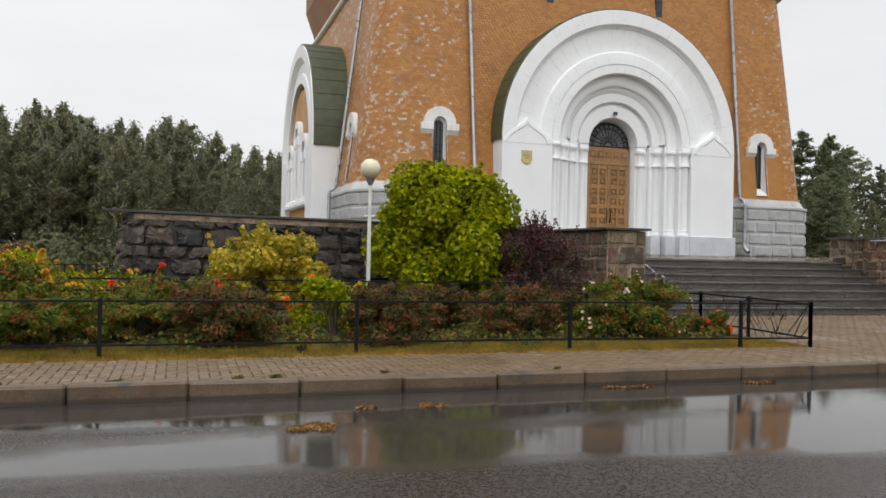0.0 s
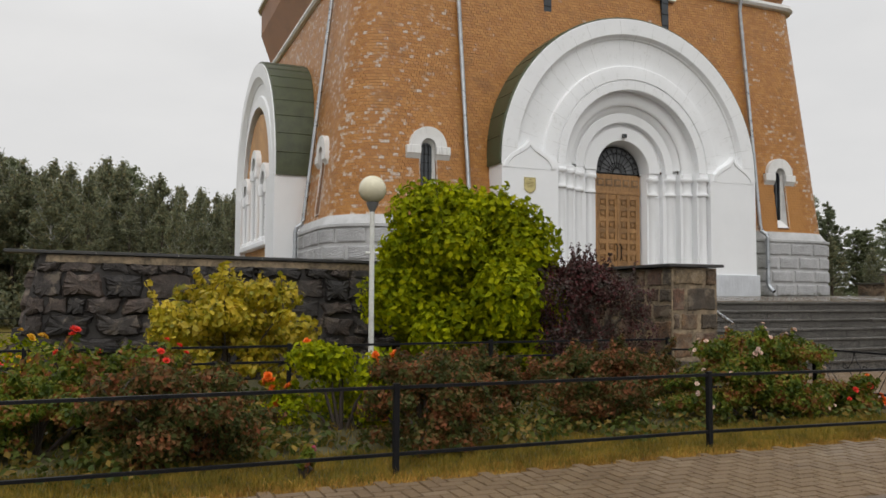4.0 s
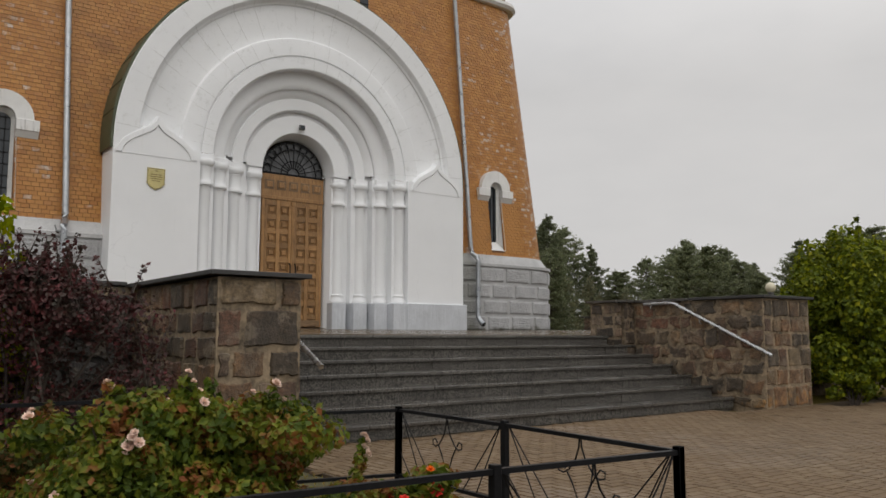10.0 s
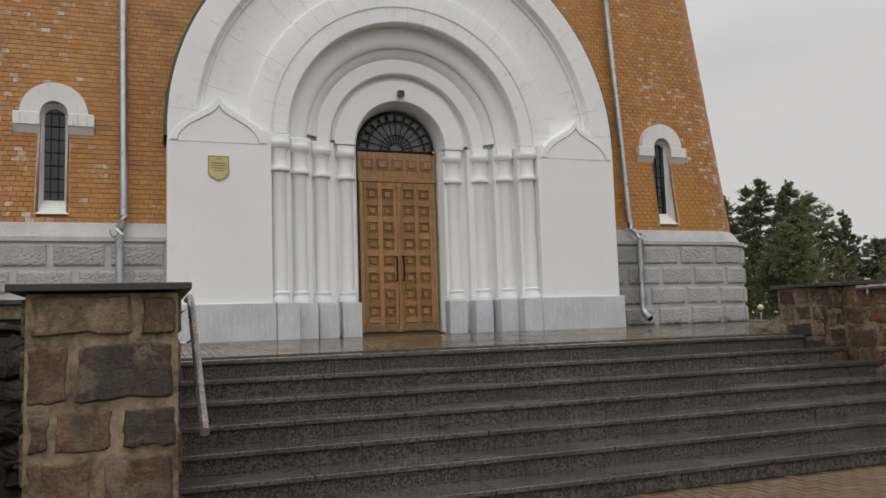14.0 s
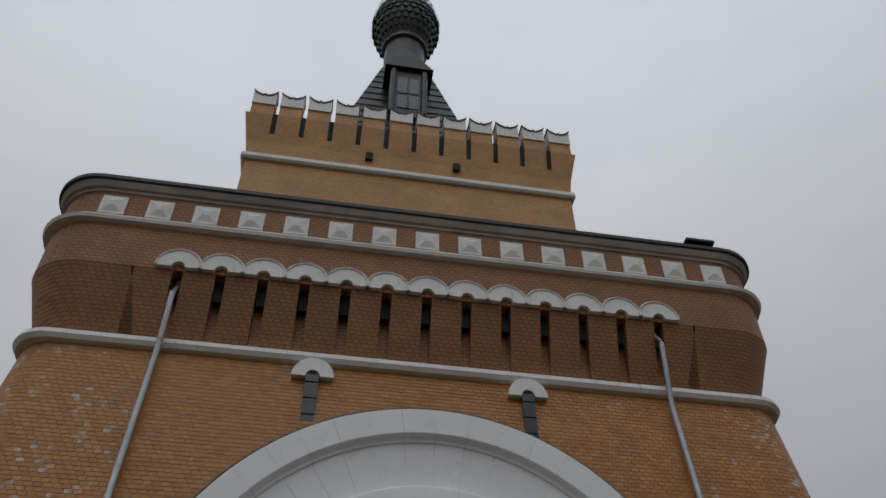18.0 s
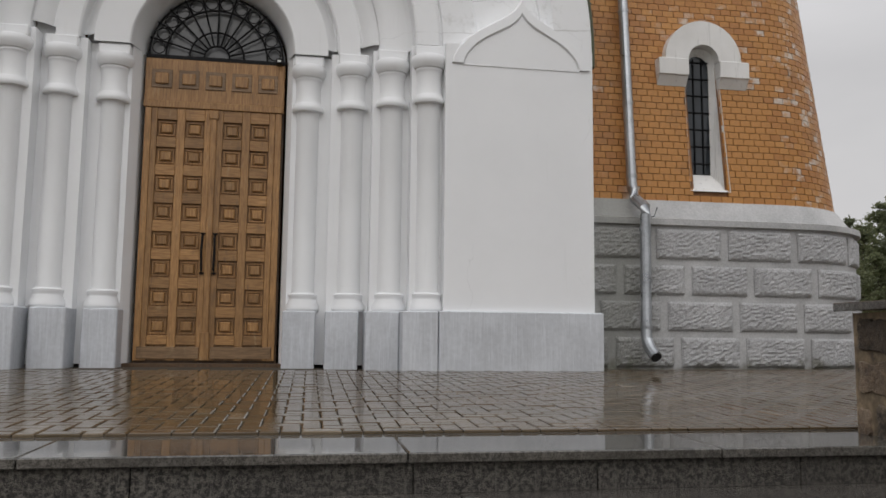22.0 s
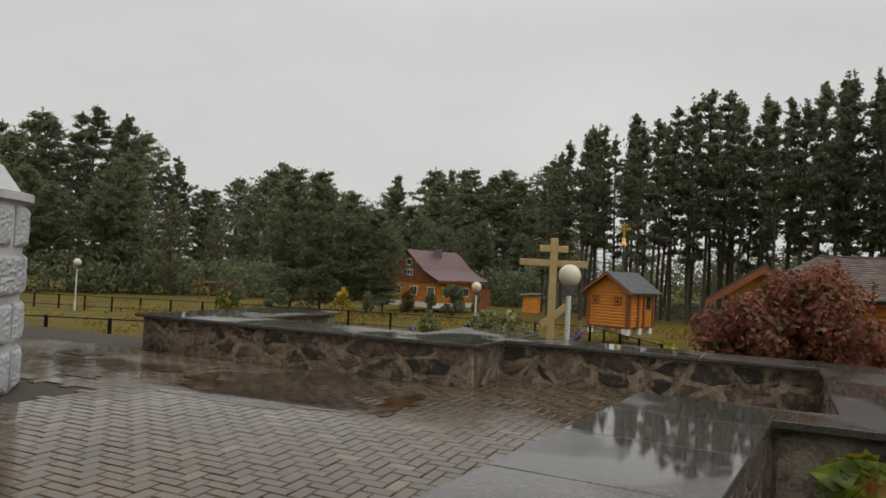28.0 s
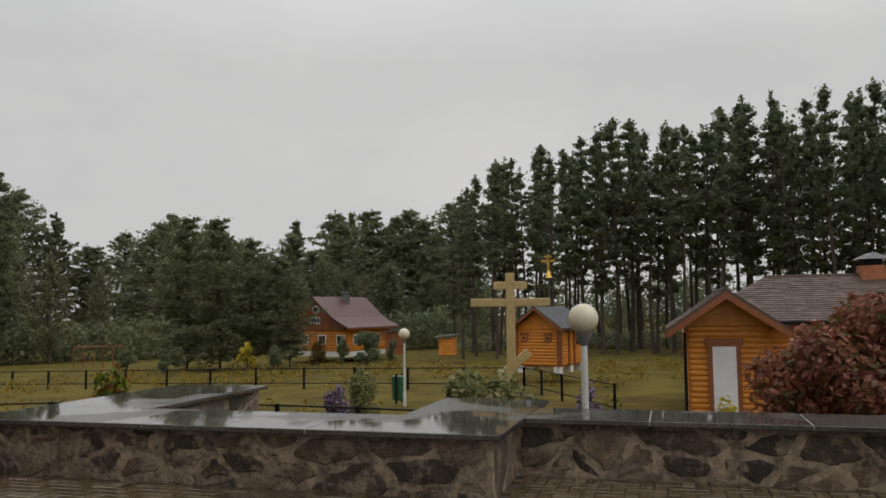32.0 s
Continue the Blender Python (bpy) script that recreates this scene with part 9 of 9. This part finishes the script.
def make_tree(name, meshes, label):
    root = thing(name, (0, 0, 0), 0, label, "tree")
    for o in meshes:
        o.parent = root
    return root


KINDS = {
    "tall": [make_tree("pine_tree", pine_meshes(k, b, s, 4900), "tall dark pine with bare trunk at the edge of the wood") for k, b, s in ((1, 0.40, 0.115), (2, 0.46, 0.105), (3, 0.34, 0.12), (4, 0.42, 0.095), (5, 0.28, 0.105))],
    "full": [make_tree("pine_tree", pine_meshes(k, b, s, 18000, True), "dense dark pine branched low on the meadow edge") for k, b, s in ((11, 0.12, 0.34), (12, 0.18, 0.29), (13, 0.08, 0.32), (14, 0.14, 0.26))],
    "open": [make_tree("pine_tree", pine_meshes(k, b, s, 17000), "tall open pine with layered boughs beyond the meadow") for k, b, s in ((41, 0.16, 0.26), (42, 0.20, 0.22), (43, 0.12, 0.25))],
    "spruce": [make_tree("spruce_tree", pine_meshes(21, 0.06, 0.19, 10000), "dark narrow spruce with pointed top")],
    "leafy": [make_tree("birch_tree", broadleaf_meshes(k, 15000, b, w), "tall birch with thinning autumn leaves at the wood edge" if w else "broad green alder at the wood edge") for k, b, w in ((31, 0.16, True), (32, 0.24, True), (33, 0.08, False), (34, 0.12, True))],
}
planted = set()


def plant(kind, x, y, h, seed):
    r = random.Random(seed)
    base = KINDS[kind][r.randrange(len(KINDS[kind]))]
    z = ground_height(x, y) - 0.1
    m = pose(x, y, z, r.uniform(-1.5, 1.5), r.uniform(-1.5, 1.5), r.uniform(0, 360))
    if base.name in planted:
        ob = copy_thing(base, m)
    else:
        planted.add(base.name)
        ob = base
        ob.matrix_basis = m
    w = r.uniform(0.92, 1.12)
    ob.scale = (h * w, h * w, h)
    tagged(ob, group="woods round the church")
    return ob


EYE = (4.0, -4.8, 1.3)


def skyline(az, table):
    for (a, ea), (b, eb) in zip(table, table[1:]):
        if a <= az <= b:
            return ea + (eb - ea) * (az - a) / (b - a)
    return table[-1][1] if az > table[-1][0] else table[0][1]


# slope of the tree tops over the eye, by the compass bearing from the terrace
EAST = [(20, 0.11), (36, 0.12), (40, 0.158), (43.5, 0.176), (47, 0.127), (50.5, 0.080), (52.5, 0.117), (57, 0.115), (60, 0.079), (63, 0.104), (67, 0.123), (70, 0.128), (73, 0.105), (75.5, 0.16), (77.5, 0.20), (81, 0.195), (84, 0.225), (89, 0.215), (94, 0.245), (100, 0.235), (106, 0.29), (112, 0.32), (120, 0.30)]
WEST = [(-60, 0.15), (-25, 0.15), (-14, 0.155), (-8, 0.157), (-4, 0.148), (-1, 0.15), (3, 0.135), (6, 0.124), (10, 0.11), (20, 0.10)]


def plant_row(eye, table, a0, a1, step, dist, kind, share, seed, drop=0.0):
    r = random.Random(seed)
    az = a0
    while az < a1:
        b = az + r.uniform(-0.35, 0.35) * step
        d = dist * r.uniform(0.93, 1.08)
        x, y = eye[0] + d * math.sin(radians(b)), eye[1] + d * math.cos(radians(b))
        top = eye[2] + d * skyline(b, table) * r.uniform(0.93 - drop, 1.07 - drop * 0.6)
        h = top - ground_height(x, y) + 0.1
        plant(kind if r.random() < share else ("full" if kind in ("leafy", "open") else "leafy"), x, y, max(3.0, h), r.randrange(10 ** 6))
        az += step * r.uniform(0.8, 1.2)


# the pine wood east and south-east, with light between the trunks
plant_row(EYE, EAST, 74.5, 121, 1.15, 66, "tall", 1.0, 101)
plant_row(EYE, EAST, 74.5, 121, 1.25, 74, "tall", 0.95, 102, 0.06)
plant_row(EYE, EAST, 75.0, 121, 1.5, 84, "tall", 1.0, 103, 0.08)
# rounded groups beyond the meadow
plant_row(EYE, EAST, 36, 50.0, 1.8, 148, "open", 0.7, 104)
plant_row(EYE, EAST, 37, 49.5, 2.4, 139, "open", 0.6, 105, 0.15)
plant_row(EYE, EAST, 51.5, 59.5, 1.9, 153, "full", 0.97, 106)
plant_row(EYE, EAST, 50.5, 60, 2.3, 145, "full", 0.9, 107, 0.25)
plant_row(EYE, EAST, 60.5, 75.5, 1.7, 115, "open", 0.5, 108)
plant_row(EYE, EAST, 61, 75, 2.4, 108, "full", 0.9, 109, 0.22)
plant_row(EYE, EAST, 20, 37, 2.0, 165, "full", 0.9, 110)
plant_row(EYE, EAST, 36, 75, 2.0, 92, "full", 0.85, 111, 0.55)
# trees that stand before the timber house
for _a, _d, _h in ((58.6, 57, 10.5), (60.6, 60, 9.5), (62.4, 57, 8.0), (63.3, 56, 7.0), (56.4, 60, 11.0)):
    plant("full", 4.4 + _d * math.sin(radians(_a)), -3.7 + _d * math.cos(radians(_a)), _h, int(_a * 10))
# big spruce and pines by the south-east corner
plant("spruce", 58.2, -19.6, 20.5, 5)
plant("open", 47.0, -20.8, 19.5, 6)
plant("open", 44.5, -25.0, 21.0, 7)
# mixed wood in the north-west
WEYE = (-13.0, -21.0, 0.0)
plant_row(WEYE, WEST, -58, 12, 1.25, 104, "leafy", 1.0, 121)
plant_row(WEYE, WEST, -58, 12, 1.5, 98, "leafy", 1.0, 122, 0.10)
plant_row(WEYE, WEST, -58, 12, 1.5, 92, "leafy", 0.95, 123, 0.30)
plant_row(WEYE, WEST, -58, 12, 1.6, 114, "leafy", 0.9, 124, 0.02)


def undergrowth(name, eye, a0, a1, dist, height, count, material, label):
    """Low brush at the foot of the trees."""
    cs, rs = [], []
    r = random.Random(int(dist) + int(a0))
    for k in range(150):
        b = r.uniform(a0, a1)
        d = dist * r.uniform(0.96, 1.06)
        x, y = eye[0] + d * math.sin(radians(b)), eye[1] + d * math.cos(radians(b))
        q = r.uniform(0.7, 1.3)
        cs.append((x, y, ground_height(x, y) + height * 0.42 * q))
        rs.append((2.4 * q, 2.4 * q, height * 0.5 * q))
    tagged(leaf_cloud(name, cs, rs, int(count * 2.4), 0.30, material), label, "undergrowth", kind="stuff")


undergrowth("undergrowth", EYE, 22, 76, 89, 4.2, 9000, M_PINE_DOME, "dark brush at the foot of the pines")
undergrowth("wood_floor_brush", EYE, 74, 122, 80, 1.6, 4000, M_BIRCH, "low green brush under the tall pines")
undergrowth("hedge_brush", WEYE, -58, 14, 90, 4.5, 9000, M_BIRCH, "dense brush along the mixed wood")
undergrowth("far_wood", EYE, 74, 124, 128, 9.0, 23000, M_PINE_DOME, "hazy far trees behind the pine trunks")


# ---- bricks and pavers ----
_singles = brick_skin()
for _v, _f in _singles:
    under_church(mesh_object("brick", _v, _f, M_BRICK, church))


def terrace_inside(x, y):
    if x < -4.2 and y < -4.55 or x < -8.2 and y > 4.5:
        return False
    if x <= 3.95 and y < -4.31 or 3.95 < x < 8.15 and y < -4.20 - (x - 3.95) * 0.0814 or y < -5.72:
        return False
    if y > 0.30 and abs(x) < 8.3 or abs(x) < 4.2 and y > -0.08:
        return False
    if abs(x) < 4.15 and y > -0.1:
        return False
    if x > 10.72 and y > -2.4 or x > 11.62:
        return False
    return y < 12


def lay_terrace():
    cells = [c for c in herringbone(-13.9, 11.7, -5.91, 8.0, 0.1, terrace_inside)]
    verts, faces = [], []
    g, b = 0.004, 0.007
    for x, y, q in cells:
        hx, hy = (0.1 - g, 0.05 - g) if not q else (0.05 - g, 0.1 - g)
        z = terrace_z(x, y) + rng.uniform(-0.002, 0.002)
        slx = (terrace_z(x + 0.05, y) - terrace_z(x - 0.05, y)) / 0.1
        sl = (terrace_z(x, y + 0.05) - terrace_z(x, y - 0.05)) / 0.1
        tx, ty = rng.uniform(-0.006, 0.006, 2)
        k = len(verts)
        if y - hy < -4.098 and x < 3.95:
            # cut along the granite edge
            if y + hy < -4.06:
                continue
            hy = (y + hy + 4.098) / 2
            y = -4.098 + hy
            z = terrace_z(x, y)
        for sx, sy in ((-1, -1), (1, -1), (1, 1), (-1, 1)):
            verts.append((x + sx * hx, y + sy * hy, z - 0.02 + slx * sx * hx + sl * sy * hy))
        for e, drop in ((0.0, 0.0045), (b, 0.0)):
            for sx, sy in ((-1, -1), (1, -1), (1, 1), (-1, 1)):
                verts.append((x + sx * (hx - e), y + sy * (hy - e), z - drop + (tx + slx) * sx * hx + (ty + sl) * sy * hy))
        faces.append((k + 8, k + 9, k + 10, k + 11))
        for q0 in (0, 4):
            for j in range(4):
                faces.append((k + q0 + j, k + q0 + (j + 1) % 4, k + q0 + 4 + (j + 1) % 4, k + q0 + 4 + j))
    tagged(mesh_object("paving_bricks", verts, faces, M_PAVER, terrace), kind="stuff")


lay_terrace()


def forecourt_inside(x, y):
    if y < -12.45:
        return True
    if 3.5 < x and -10.35 < y < -7.7:
        return not (5.9 < x < 9.9 and y > -8.2)
    return -4.40 < x < 3.5 and y < -7.25


paver_field("paving_bricks", [c for c in herringbone(-27, 14, -13.99, -7.22, 0.1, forecourt_inside)], G, pavement)
